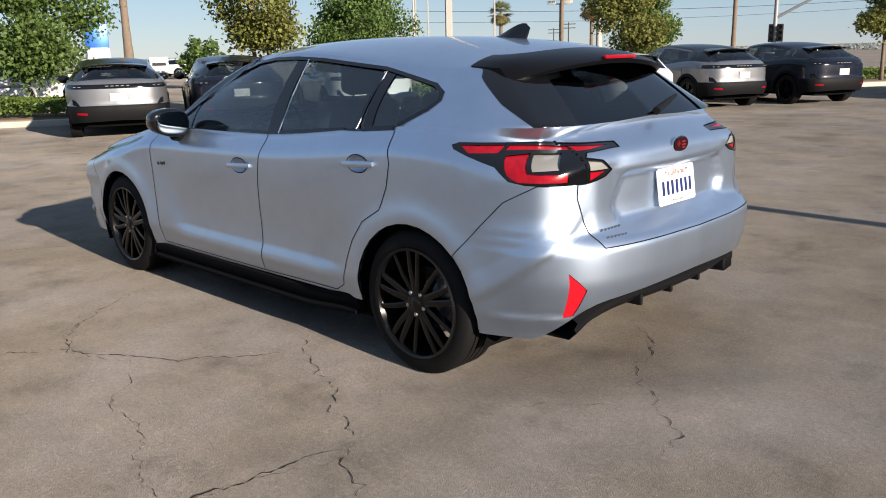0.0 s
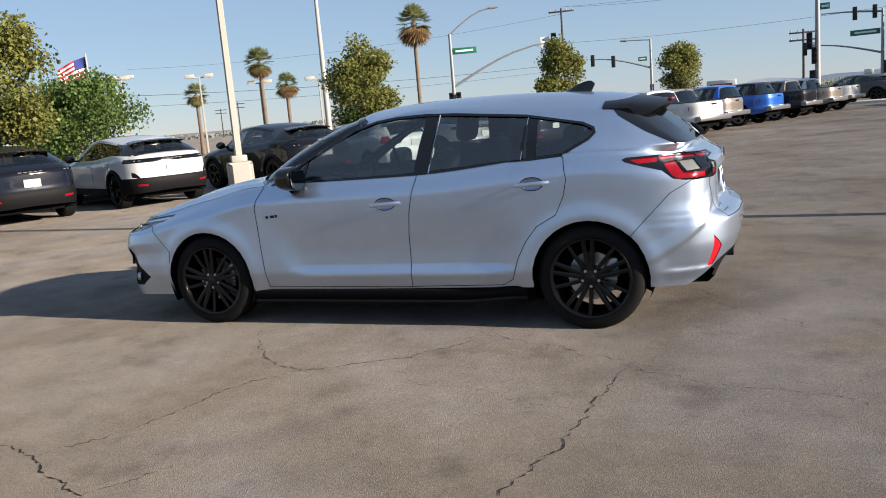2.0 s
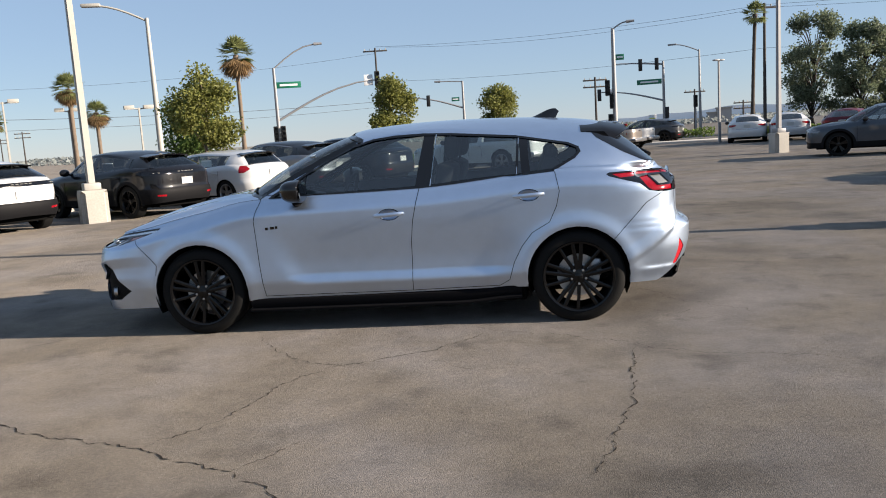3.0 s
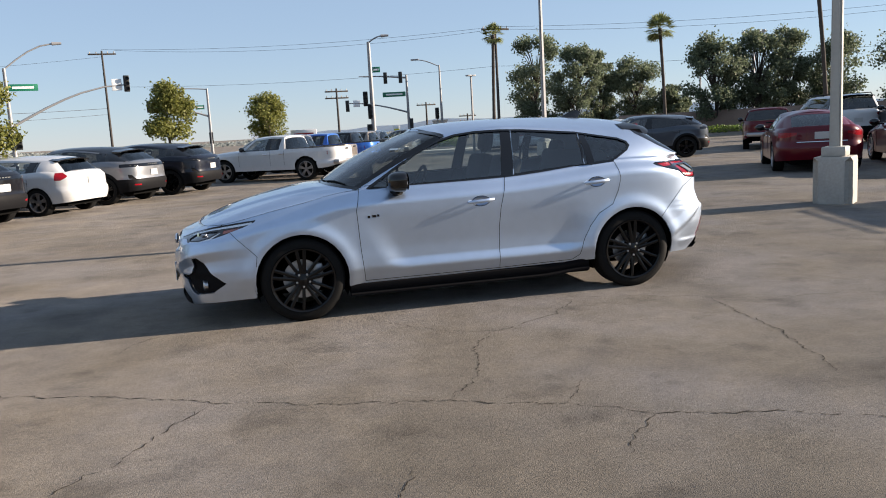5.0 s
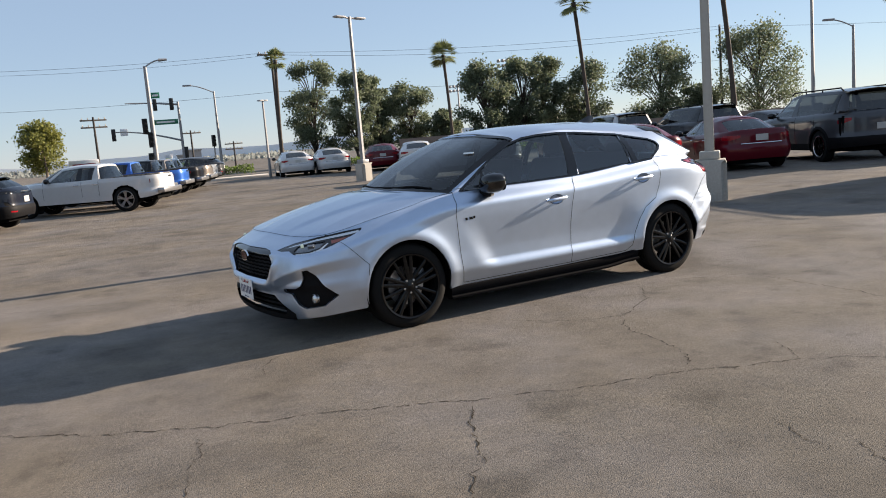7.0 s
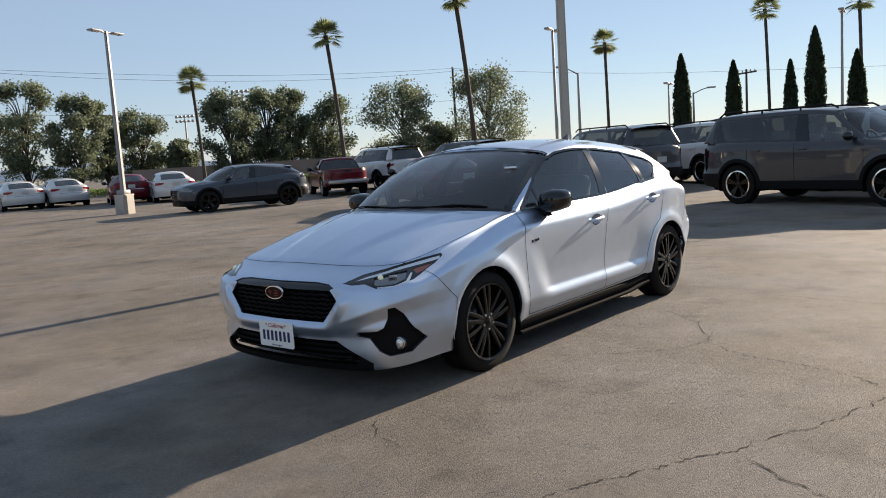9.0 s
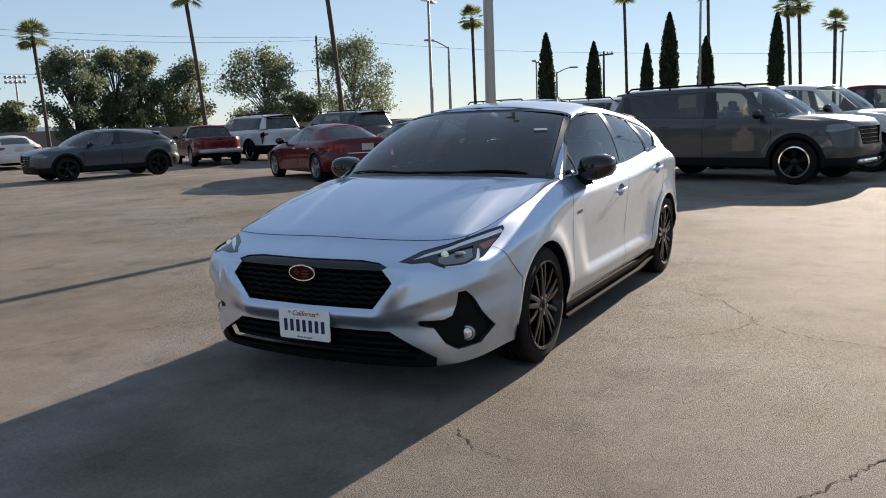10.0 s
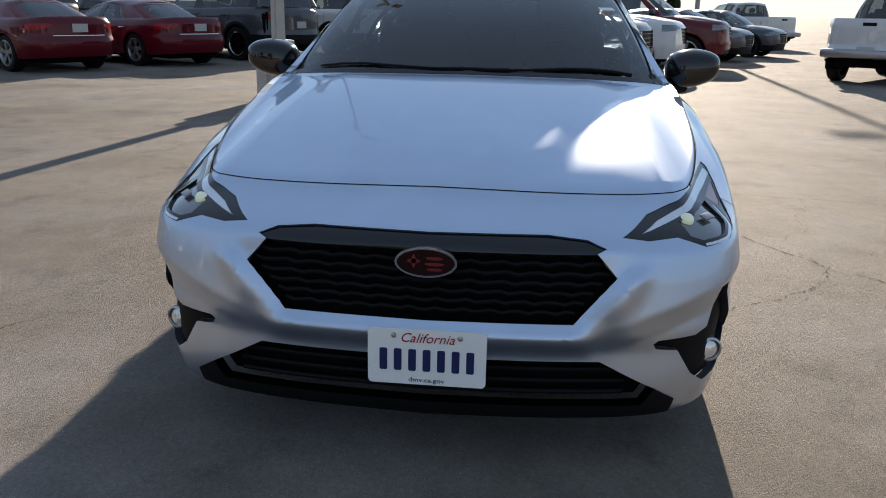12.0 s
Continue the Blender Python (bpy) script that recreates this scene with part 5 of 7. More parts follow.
def template(kind):
    """Builds one vehicle of a kind at the origin, in the slot paint."""
    p = SPECS[kind]
    car = thing(kind, "x", "car")
    kind = "pickup" if kind == "truck" else kind
    bm = shell(p, nu=100 if kind != "pickup" else 130, nv=14, nh=6, ng=9, nr=5)
    p = squashed(p)
    Z = lambda z: z if z < .4 else .4 + (z - .4) * p["k"]
    ls, lu, lw = (bm.faces.layers.int[k] for k in ("strip", "u", "row"))
    bvh = BVHTree.FromBMesh(bm)
    tail_at = lambda y, z: bvh.ray_cast(Vector((5, y, z)), Vector((-1, 0, 0)))[0] or Vector((p["xr"], y, z))
    nose_at = lambda y, z: bvh.ray_cast(Vector((-5, y, z)), Vector((1, 0, 0)))[0] or Vector((p["xf"], y, z))
    side_at = lambda x, z, s: bvh.ray_cast(Vector((x, 3 * s, z)), Vector((0, -s, 0)))[0] or Vector((x, p["w"] * s, z))
    a = p["axle"]

    def grab(name, fs, material, label="", push=0.0, lip=0.0):
        fs = list(fs)
        if not fs:
            return None
        nb, nrm = take(bm, fs, push, lip)
        bmesh.ops.delete(bm, geom=fs, context="FACES")
        return part(name, nb, material, car, label, normals=nrm)
    for s in (1, -1):
        for ax in (-a, a):
            fs = carve(bm, circle(ax, p["wr"] - .01, p["arch"], 18), (0, 2), lambda c, n, s=s: c.y * s > .5 and c.z < 1.0)
            bmesh.ops.delete(bm, geom=fs, context="FACES")
            bmesh.ops.delete(bm, geom=[f for f in bm.faces if (lambda c: c.y * s > .5 and abs(c.x - ax) < p["arch"] - .01 and c.z < p["wr"])(f.calc_center_median())], context="FACES")
            wb = bmesh.new()
            lathe(wb, [(p["arch"] + .01, (p["w"] - .02) * s), (p["arch"] + .01, .60 * s), (.0005, .58 * s)], 20, center=(ax, 0, p["wr"]))
            bmesh.ops.delete(wb, geom=[v for v in wb.verts if v.co.z < .16], context="VERTS")
            part("wheel_housing", wb, BLACK_MATT, car)
            simple_wheel(car, ax, (p["w"] - .015) * s, p["wr"], s, RIM_GREY if kind in ("sedan", "hatch", "pickup") else RIM_BLACK, CHROME if kind == "suv" else None)
    n0 = 14 + 6
    frac = lambda f: (f[lw] - n0) / 9
    glass = lambda f: f[ls] == 2 and .0 <= frac(f) < .86
    end = p["glass_end"]
    grab("windscreen", (f for f in bm.faces if f[ls] == 2 and f[lu] < 37 and frac(f) < .95), WINDSHIELD, "", .003)
    for s in (1, -1):
        sd = lambda f, s=s: f.calc_center_median().y * s > .2
        grab("window_post", [f for f in bm.faces if glass(f) and sd(f) and 48 <= f[lu] < 50], BLACK_GLOSS)
        grab("window_post", [f for f in bm.faces if glass(f) and sd(f) and end - 3 <= f[lu] < end - 1], BLACK_GLOSS)
        grab("front_side_window", [f for f in bm.faces if glass(f) and sd(f) and 42 <= f[lu] < 48], GLASS, "", .004)
        grab("rear_side_window", [f for f in bm.faces if glass(f) and sd(f) and 50 <= f[lu] < end], GLASS_DARK if kind in ("suv", "crossover", "pickup") else GLASS, "", .004)
    rw = 73 if kind != "pickup" else 66
    grab("rear_window", (f for f in bm.faces if f[ls] == 2 and f[lu] >= rw and frac(f) < .80), GLASS_DARK, "", .003)
    if kind == "crossover":
        for s in (1, -1):
            grab("pillar_panel", [f for f in bm.faces if f[ls] == 2 and 58 <= f[lu] < rw and f.calc_center_median().y * s > 0], BLACK_GLOSS, "gloss-black rear pillar")
    if kind in ("crossover", "suv", "hatch"):
        grab("roof_edge", (f for f in bm.faces if f[ls] == 2 and f[lu] >= rw), BLACK_GLOSS)
    if kind == "pickup":
        grab("bed_cover", (f for f in bm.faces if f[ls] == 1 and f[lu] >= 60), BLACK_MATT, "dark open load bed")
    z1, z2 = {"crossover": (.975, 1.065), "hatch": (.85, 1.06), "sedan": (.80, .93), "suv": (.92, 1.06), "pickup": (.80, 1.08)}[kind]
    z1, z2 = Z(z1), Z(z2)
    if kind == "crossover":
        fs = carve(bm, [(-.95, z1), (.95, z1), (.95, z2), (-.95, z2)], (1, 2), lambda c, n: c.x > p["xr"] - .45)
        grab("light_bar", fs, BLACK_GLOSS, "dark full-width tail light bar", .004, .01)
        for y_ in (-.76, -.68, .62, .70):
            q = tail_at(y_ + .03, Z(1.02))
            bb = bmesh.new()
            box(bb, q.x - .004, q.x + .006, y_, y_ + .05, Z(1.016), Z(1.026))
            part("light_segment", bb, LAMP_GREY, car, smooth=False)
        for y_ in (-.18, -.09, 0, .09, .18):
            q = tail_at(y_, Z(1.03))
            bb = bmesh.new()
            box(bb, q.x - .004, q.x + .004, y_ - .03, y_ + .03, Z(1.022), Z(1.036))
            part("badge_bar", bb, LAMP_GREY, car, smooth=False)
        for s in (1, -1):
            fs = carve(bm, [(s * .56, .452), (s * .74, .462), (s * .74, .500), (s * .56, .490)], (1, 2), lambda c, n, s=s: c.x > p["xr"] - .45 and c.y * s > .3)
            grab("reflector", fs, RED_LENS, "small red reflector", .002, .01)
            fs = carve(bm, [(s * .66, .60), (s * .80, .64), (s * .80, .74), (s * .74, .72)], (1, 2), lambda c, n, s=s: c.x > p["xr"] - .6 and c.y * s > .3)
            grab("corner_inlet", fs, BLACK_PLASTIC, "", .01, .0)
    else:
        for s in (1, -1):
            wide = {"hatch": .22, "sedan": .42, "suv": .30, "pickup": .13}[kind]
            fs = carve(bm, [(s * (p["w"] + .05), z1), (s * (p["w"] + .05), z2), (s * (p["w"] - wide), z2 - .01), (s * (p["w"] - wide), (z1 + z2) / 2), (s * (p["w"] - wide * .5), z1)], (1, 2), lambda c, n, s=s: c.x > p["xr"] - .42 and c.y * s > .3 and n.x > .3)
            grab("tail_lamp", fs, RED_LENS, "red tail lamp", .003, .015)
    for s in (1, -1):
        fz = p["zt"][1] - .10
        fs = carve(bm, [(s * (p["w"] - .42), fz - .03), (s * (p["w"] + .05), fz - .10), (s * (p["w"] + .05), fz + .05), (s * (p["w"] - .30), fz + .045)], (1, 2), lambda c, n, s=s: c.x < p["xf"] + .40 and c.y * s > .3 and n.x < -.2)
        grab("headlamp", fs, LAMP_LENS, "clear headlamp with a dark inside", .004, .015)
    fz = p["zt"][0] - .12
    gw = p["w"] - .48
    fs = carve(bm, [(-gw, fz), (-gw + .12, fz - .30), (gw - .12, fz - .30), (gw, fz)], (1, 2), lambda c, n: c.x < p["xf"] + .4)
    grab("grille", fs, BLACK_PLASTIC, "black grille", .03)
    fs = carve(bm, [(-.70, .30), (.70, .30), (.62, .46), (-.62, .46)], (1, 2), lambda c, n: c.x < p["xf"] + .4)
    grab("lower_intake", fs, BLACK_PLASTIC, "", .02)
    gb = bmesh.new()
    for k in range(4):
        z_ = fz - .05 - .07 * k
        tube(gb, [nose_at((gw - .06 - .03 * k) * (i / 5 - 1), z_) + Vector((.012, 0, 0)) for i in range(11)], .009, 5)
    part("grille_bars", gb, CHROME if kind in ("pickup", "sedan") else BLACK_GLOSS, car)
    if p["clad"]:
        g = list(bm.verts) + list(bm.edges) + list(bm.faces)
        bmesh.ops.bisect_plane(bm, geom=g, dist=1e-5, plane_co=(0, 0, p["clad"]), plane_no=(0, 0, 1))
        rc = p.get("rear_clad", 0)
        fs = carve(bm, [(-1.2, .1), (1.2, .1), (1.2, rc), (-1.2, rc)], (1, 2), lambda c, n: c.x > a + .30) if rc else []
        grab("bumper_cladding", fs, BLACK_PLASTIC, "black lower bumper")
        grab("lower_cladding", (f for f in bm.faces if f.calc_center_median().z < p["clad"]), BLACK_PLASTIC, "black lower cladding")
        for s in (1, -1):
            for ax in (-a, a):
                ab = bmesh.new()
                ring = []
                for k in range(19):
                    an = radians(-10 + 200 * k / 18)
                    row = []
                    for rr, o in ((p["arch"] - .01, .012), (p["arch"] + .03, .014), (p["arch"] + .065, .004)):
                        x_, z_ = ax + rr * math.cos(an), p["wr"] - .01 + rr * math.sin(an)
                        q = side_at(x_, max(z_, p["clad"] - .1), s)
                        row.append(ab.verts.new((x_, q.y + s * o, z_)))
                    ring.append(row)
                for r_, q_ in zip(ring, ring[1:]):
                    for k in range(2):
                        ab.faces.new((r_[k], r_[k + 1], q_[k + 1], q_[k]))
                bmesh.ops.recalc_face_normals(ab, faces=ab.faces)
                part("arch_trim", ab, BLACK_PLASTIC, car)
    # door gaps and handles
    for s in (1, -1):
        for x_ in (p["foot"][0] + .02, .25, (a - .22 if kind != "pickup" else .80)):
            rb = bmesh.new()
            pts = [side_at(x_, z_, s) + Vector((0, s * .001, 0)) for z_ in np.linspace(p["zb"][5] + .16, p["zt"][5] - .02, 8)]
            tube(rb, pts, .004, 4)
            part("door_gap", rb, BLACK_MATT, car)
        for x_ in (.10, (1.05 if kind != "pickup" else .72)):
            q = side_at(x_, p["zt"][5] - .13, s)
            hb = bmesh.new()
            box(hb, q.x - .10, q.x + .08, min(q.y, q.y + s * .03), max(q.y, q.y + s * .03), q.z - .014, q.z + .014, .008)
            part("door_handle", hb, CHROME if kind in ("sedan", "pickup") else PAINT_SLOT, car)
        mb = bmesh.new()
        g = bmesh.ops.create_uvsphere(mb, u_segments=14, v_segments=10, radius=1)["verts"]
        for v in g:
            v.co = Vector((p["foot"][0] + .22 + v.co.x * .08, s * (p["w"] + .08 + v.co.y * .12), p["zt"][4] + .075 + v.co.z * .085))
        box(mb, p["foot"][0] + .17, p["foot"][0] + .25, min(s * (p["w"] - .12), s * (p["w"] + .06)), max(s * (p["w"] - .12), s * (p["w"] + .06)), p["zt"][4] + .01, p["zt"][4] + .05, .01)
        part("door_mirror", mb, BLACK_GLOSS, car)
    # plate, badge
    pz = {"crossover": .80, "hatch": .82, "sedan": .84, "suv": .82, "pickup": .64}[kind]
    pz = Z(pz)
    q = tail_at(0, pz)
    pb = bmesh.new()
    box(pb, q.x - .004, q.x + .012, -.15, .15, pz - .075, pz + .075, .003)
    part("rear_plate", pb, PAPER_PLATE, car, "white paper plate", smooth=False)
    if kind == "sedan":
        pb = bmesh.new()
        tube(pb, [tail_at(-.5 + .1 * i, Z(.69)) for i in range(11)], .014, 6)
        part("chrome_strip", pb, CHROME, car)
    if kind in ("crossover", "hatch", "suv"):
        sb = bmesh.new()
        zr = p["roof"][9]
        rows = []
        for i in range(15):
            y_ = (p["roof"][4] - .03) * (i / 7 - 1)
            e_ = abs(i / 7 - 1)
            rows.append([sb.verts.new(v) for v in ((p["roof"][1] - .15, y_, zr + .035 - .06 * e_ ** 2), (p["roof"][1] + .16 - .08 * e_ ** 2, y_, zr + .0 - .05 * e_ ** 2), (p["roof"][1] + .15 - .08 * e_ ** 2, y_, zr - .025 - .05 * e_ ** 2), (p["roof"][1] - .1, y_, zr - .02 - .06 * e_ ** 2))])
        for r_, q_ in zip(rows, rows[1:]):
            for k in range(4):
                sb.faces.new((r_[k], r_[(k + 1) % 4], q_[(k + 1) % 4], q_[k]))
        sb.faces.new(rows[0])
        sb.faces.new(rows[-1])
        bmesh.ops.recalc_face_normals(sb, faces=sb.faces)
        part("roof_spoiler", sb, BLACK_GLOSS, car)
    if kind == "suv":
        for s in (1, -1):
            rb = bmesh.new()
            tube(rb, [(-.42, s * .66, 1.70), (-.30, s * .66, 1.765), (1.95, s * .66, 1.765), (2.06, s * .66, 1.69)], .018, 8)
            for x_ in (.3, 1.1):
                tube(rb, [(x_, s * .66, 1.68), (x_, s * .66, 1.765)], .018, 6)
            part("roof_rail", rb, BLACK_PLASTIC, car)
        sp = bmesh.new()
        box(sp, p["xf"] - .01, p["xf"] + .25, -.45, .45, .33, .42, .03)
        part("skid_plate", sp, CHROME, car)
    if kind == "pickup":
        hb = bmesh.new()
        q = tail_at(0, Z(1.12))
        box(hb, q.x - .01, q.x + .012, -.12, .12, Z(1.09), Z(1.15), .01)
        part("tailgate_handle", hb, BLACK_PLASTIC, car)
        hb = bmesh.new()
        box(hb, p["xr"] - .22, p["xr"] + .02, -.80, .80, .50, .66, .04)
        part("rear_bumper", hb, RIM_GREY, car)
    grab("roof", (f for f in bm.faces if f[ls] == 3), PAINT_SLOT)
    grab("body", list(bm.faces), PAINT_SLOT, "", 0, .02)
    bm.free()
    ub = bmesh.new()
    box(ub, p["xf"] + .3, p["xr"] - .3, -.60, .60, p["zb"][5] - .06, p["zb"][5] + .2, .03)
    part("underbody", ub, BLACK_MATT, car)
    cabin(car, p["foot"][0] - .05, (p["hatch"][0] - .1), p["w"] - .13, p["zb"][5] + .12, p["zt"][5] - .02, min(1, (p["roof"][6] - p["zb"][5] - .22) / 1.08))
    return car


TEMPLATES = {}


def place(kind, name, colour, label, rear_axle, forward, category="car", card=False, group="", roof=""):
    """Parks a vehicle with the middle of its rear axle at a spot on the ground, facing forward."""
    f = Vector((*forward, 0)).normalized()
    c = Vector((*rear_axle, 0)) + f * SPECS[kind]["axle"] * SPECS[kind]["size"]
    m = Matrix.Translation(c) @ pose(0, 0, 0, 0, 0, math.degrees(math.atan2(f.y, f.x)) - 180)
    m = m @ Matrix.Scale(SPECS[kind]["size"], 4)
    if kind not in TEMPLATES:
        TEMPLATES[kind] = template(kind)
    ob = copy_thing(TEMPLATES[kind], m)
    ob.name = name
    tagged(ob, label, category, group)
    for o in ob.children_recursive:
        for sl in o.material_slots:
            if sl.material == PAINT_SLOT:
                sl.link = "OBJECT"
                sl.material = PAINTS[roof if roof and o.name.startswith("roof") else colour]
    if card:
        for s in (1, -1):
            b = bmesh.new()
            box(b, .42, .78, s * (SPECS[kind]["w"] - .155) - .003, s * (SPECS[kind]["w"] - .155) + .003, squashed(SPECS[kind])["zt"][5] + .05, squashed(SPECS[kind])["zt"][5] + .22)
            part("window_card", b, PAPER, ob, "white price sheet inside the window", smooth=False)
    return ob


# row of electric crossovers along the kerb
G1, G2 = "crossovers in the kerb row", "pickups in the kerb row"
fA = (-.90, .43)
place("crossover", "crossover", "silver", "silver electric crossover with a black lower bumper, beside the hedge", (-11.1, 3.55), (-.92, .40), group=G1, roof="black")
place("crossover", "crossover", "navy", "dark blue electric crossover beside a silver one", (-10.2, 5.5), fA, group=G1)
place("crossover", "crossover", "white", "white electric crossover with a black roof edge, by the lamp post", (-8.95, 7.7), fA, group=G1)
place("crossover", "crossover", "black", "black electric crossover with a price sheet in its window", (-6.95, 10.2), fA, card=True, group=G1)
place("hatch", "hatchback", "white", "white electric hatchback with a black tailgate, between two crossovers", (-5.75, 12.35), fA, card=True, group=G1)
place("crossover", "crossover", "silver", "silver electric crossover with a dark roof, beside a white hatchback", (-4.75, 14.5), fA, group=G1, roof="black")
place("crossover", "crossover", "navy", "dark blue electric crossover at the end of the row", (-3.45, 16.7), fA, card=True, group=G1)
# pickups
for q, col, lab in (((.4, 19.3), "white", "white crew-cab pickup at the end of the pickup row"), ((.92, 21.9), "tan", "warm grey pickup in the row"),
                    ((2.2, 24.8), "blue", "bright blue pickup in the row"), ((3.4, 27.3), "black", "black pickup in the row"), ((4.5, 30.0), "tan", "warm grey pickup beside a black one"), ((5.4, 32.5), "white", "white pickup at the far end of the row")):
    place("pickup", "pickup_truck", col, lab, q, fA if q[0] > .5 else (-.84, .53), "pickup", group=G2)
place("crossover", "crossover", "gun", "dark grey crossover on the driveway beyond the pickups", (8.5, 41.4), (-.9, .43))
# beyond the open lot
place("sedan", "sedan", "white", "white sedan parked at the far kerb, rear to the lot", (11.0, 34.0), (.25, .97))
place("sedan", "sedan", "white", "white sedan parked beside another at the far kerb", (12.7, 33.2), (.25, .97))
place("sedan", "sedan", "white", "white sedan parked under the trees", (14.6, 27.5), (.43, .9))
place("sedan", "sedan", "red", "red sedan parked behind a lamp post", (14.0, 30.0), (.43, .9))
place("crossover", "crossover", "grey", "grey-blue electric crossover standing across the lot", (12.1, 17.4), (-.93, .30))
place("pickup", "pickup_truck", "red", "dark red pickup with its tailgate to the lot", (16.2, 18.6), (.55, .84), "pickup")
place("suv", "suv", "white", "large pale silver sport utility vehicle under the trees", (19.6, 18.9), (.30, .95))
# red sedans and the cars beside them
G3 = "cars in the middle row"
place("sedan", "sedan", "red", "dark red sedan with bright alloy wheels and a white plate", (10.4, 8.65), (.50, .866), group=G3)
place("sedan", "sedan", "red", "dark red sedan beside another dark red sedan", (12.6, 7.35), (.48, .877), group=G3)
place("suv", "suv", "gun", "dark grey sport utility vehicle with roof rails beside a red sedan", (15.2, 6.1), (.46, .888), group=G3)
place("suv", "suv", "white", "white sport utility vehicle with roof rails in the middle row", (18.0, 4.6), (.46, .888), group=G3)
place("suv", "suv", "gun", "dark sport utility vehicle behind the red sedans", (20.2, 15.0), (.3, .95), group=G3)
place("crossover", "crossover", "gun", "dark crossover behind the red sedans", (22.0, 13.0), (.3, .95), group=G3)
# vehicles facing the lot
G4 = "vehicles facing the lot"
place("suv", "suv", "gun", "gunmetal sport utility vehicle with pale-ringed wheels and roof rails", (11.42, 1.42), (-.30, -.953), card=True, group=G4)
place("truck", "pickup_truck", "white", "white full-size pickup with a chrome grille, facing the lot", (14.3, .65), (-.28, -.96), "pickup", group=G4)
place("truck", "pickup_truck", "red", "dark red pickup with a chrome grille, facing the lot", (17.2, -.9), (-.28, -.96), "pickup", group=G4)
place("crossover", "crossover", "gun", "dark grey crossover facing the lot", (21.0, -3.1), (-.50, -.87), group=G4)
place("crossover", "crossover", "gun", "dark crossover at the end of the facing row", (24.2, -4.9), (-.50, -.87), group=G4)
place("truck", "pickup_truck", "white", "white pickup with its tailgate to the lot", (12.9, -7.05), (.80, -.60), "pickup")
place("truck", "pickup_truck", "white", "white pickup far across the lot", (30.0, -9.2), (.90, .43), "pickup")
place("pickup", "pickup_truck", "white", "white pickup parked beyond the hedge", (-21.9, 7.2), (-.43, -.90), "pickup")
G5 = "vehicles across the street"
place("pickup", "pickup_truck", "white", "white pickup parked far across the street", (-50.5, 26.0), (.55, .83), "pickup", group=G5)
place("crossover", "crossover", "white", "white crossover parked far across the street", (-56.0, 27.4), (.5, .85), group=G5)
place("sedan", "sedan", "gun", "dark sedan parked far across the street", (-53.0, 22.5), (.5, .85), group=G5)
for t_ in TEMPLATES.values():
    for o in list(t_.children_recursive) + [t_]:
        bpy.data.objects.remove(o)


# ---------------------------------------------------------------- lamps, signals, wires
CONCRETE = mat("concrete", (.35, .33, .295), rough=.85, var=.16, scale=3, bump=.3, bscale=80)
GALV = mat("galvanised", (.26, .26, .265), rough=.55, metal=.35, var=.1, scale=2)
POLE_WHITE = mat("pole_paint", (.36, .345, .31), rough=.5, var=.08, scale=2)
POLE_DARK = mat("pole_dark", (.05, .05, .05), rough=.6)
WOOD = mat("pole_wood", (.050, .044, .040), rough=.9, var=.25, scale=2, bump=.4, bscale=30)
SIGN_GREEN = mat("sign_green", (.01, .14, .08), rough=.4)
SIGN_YELLOW = mat("sign_yellow", (.65, .60, .02), rough=.4)
SIGN_WHITE = mat("sign_white", (.75, .75, .75), rough=.4)
SIGNAL = mat("signal_housing", (.012, .012, .012), rough=.5)
CABLE = mat("cable", (.03, .03, .032), rough=.7)


def lamp_post(x, y, h, turn, material, heads=2, base=True, label="", size=.075, arm=.55, head=(.55, .26, .10)):
    t = thing("lamp_post", label, "lamp post", pose(x, y, 0, 0, 0, turn))
    z0 = 0
    if base:
        b = bmesh.new()
        r = .36
        prof = [(r, 0), (r, .60), (r - .03, .66), (.05, .665)]
        rows = lathe(b, prof, 4, axis="z")
        bmesh.ops.transform(b, matrix=pose(0, 0, 0, 0, 0, 45) @ Matrix.Diagonal((1.02, 1.02, 1, 1)), verts=b.verts)
        bmesh.ops.bevel(b, geom=[e for e in b.edges if abs(e.verts[0].co.z - e.verts[1].co.z) > .3], offset=.09, segments=3, affect="EDGES")
        part("footing", b, CONCRETE, t, "square concrete footing")
        b = bmesh.new()
        box(b, -.16, .16, -.16, .16, .66, .80, .02)
        part("base_cover", b, material, t)
        z0 = .66
    b = bmesh.new()
    for (s0, s1, za, zb_) in ((size, size * .72, z0, h),):
        lo = [b.verts.new((sx * s0, sy * s0, za)) for sx, sy in ((1, 1), (-1, 1), (-1, -1), (1, -1))]
        hi = [b.verts.new((sx * s1, sy * s1, zb_)) for sx, sy in ((1, 1), (-1, 1), (-1, -1), (1, -1))]
        for k in range(4):
            b.faces.new((lo[k], lo[(k + 1) % 4], hi[(k + 1) % 4], hi[k]))
        b.faces.new(hi)
    bmesh.ops.bevel(b, geom=[e for e in b.edges if abs(e.verts[0].co.z - e.verts[1].co.z) > 1], offset=size * .3, segments=2, affect="EDGES")
    part("pole", b, material, t)
    for s in ((1, -1) if heads == 2 else (1,)):
        b = bmesh.new()
        tube(b, [(0, 0, h - .06), (s * arm, 0, h - .03)], .03, 8)
        part("arm", b, material, t)
        b = bmesh.new()
        x0, x1 = sorted((s * (arm - .1), s * (arm - .1 + head[0])))
        box(b, x0, x1, -head[1] / 2, head[1] / 2, h - .06, h - .06 + head[2], .03)
        hd = part("lamp_head", b, material, t)
        b = bmesh.new()
        box(b, x0 + .05, x1 - .05, -head[1] / 2 + .03, head[1] / 2 - .03, h - .068, h - .061)
        part("lamp_lens", b, WHITE_LENS, hd, smooth=False)
    return t


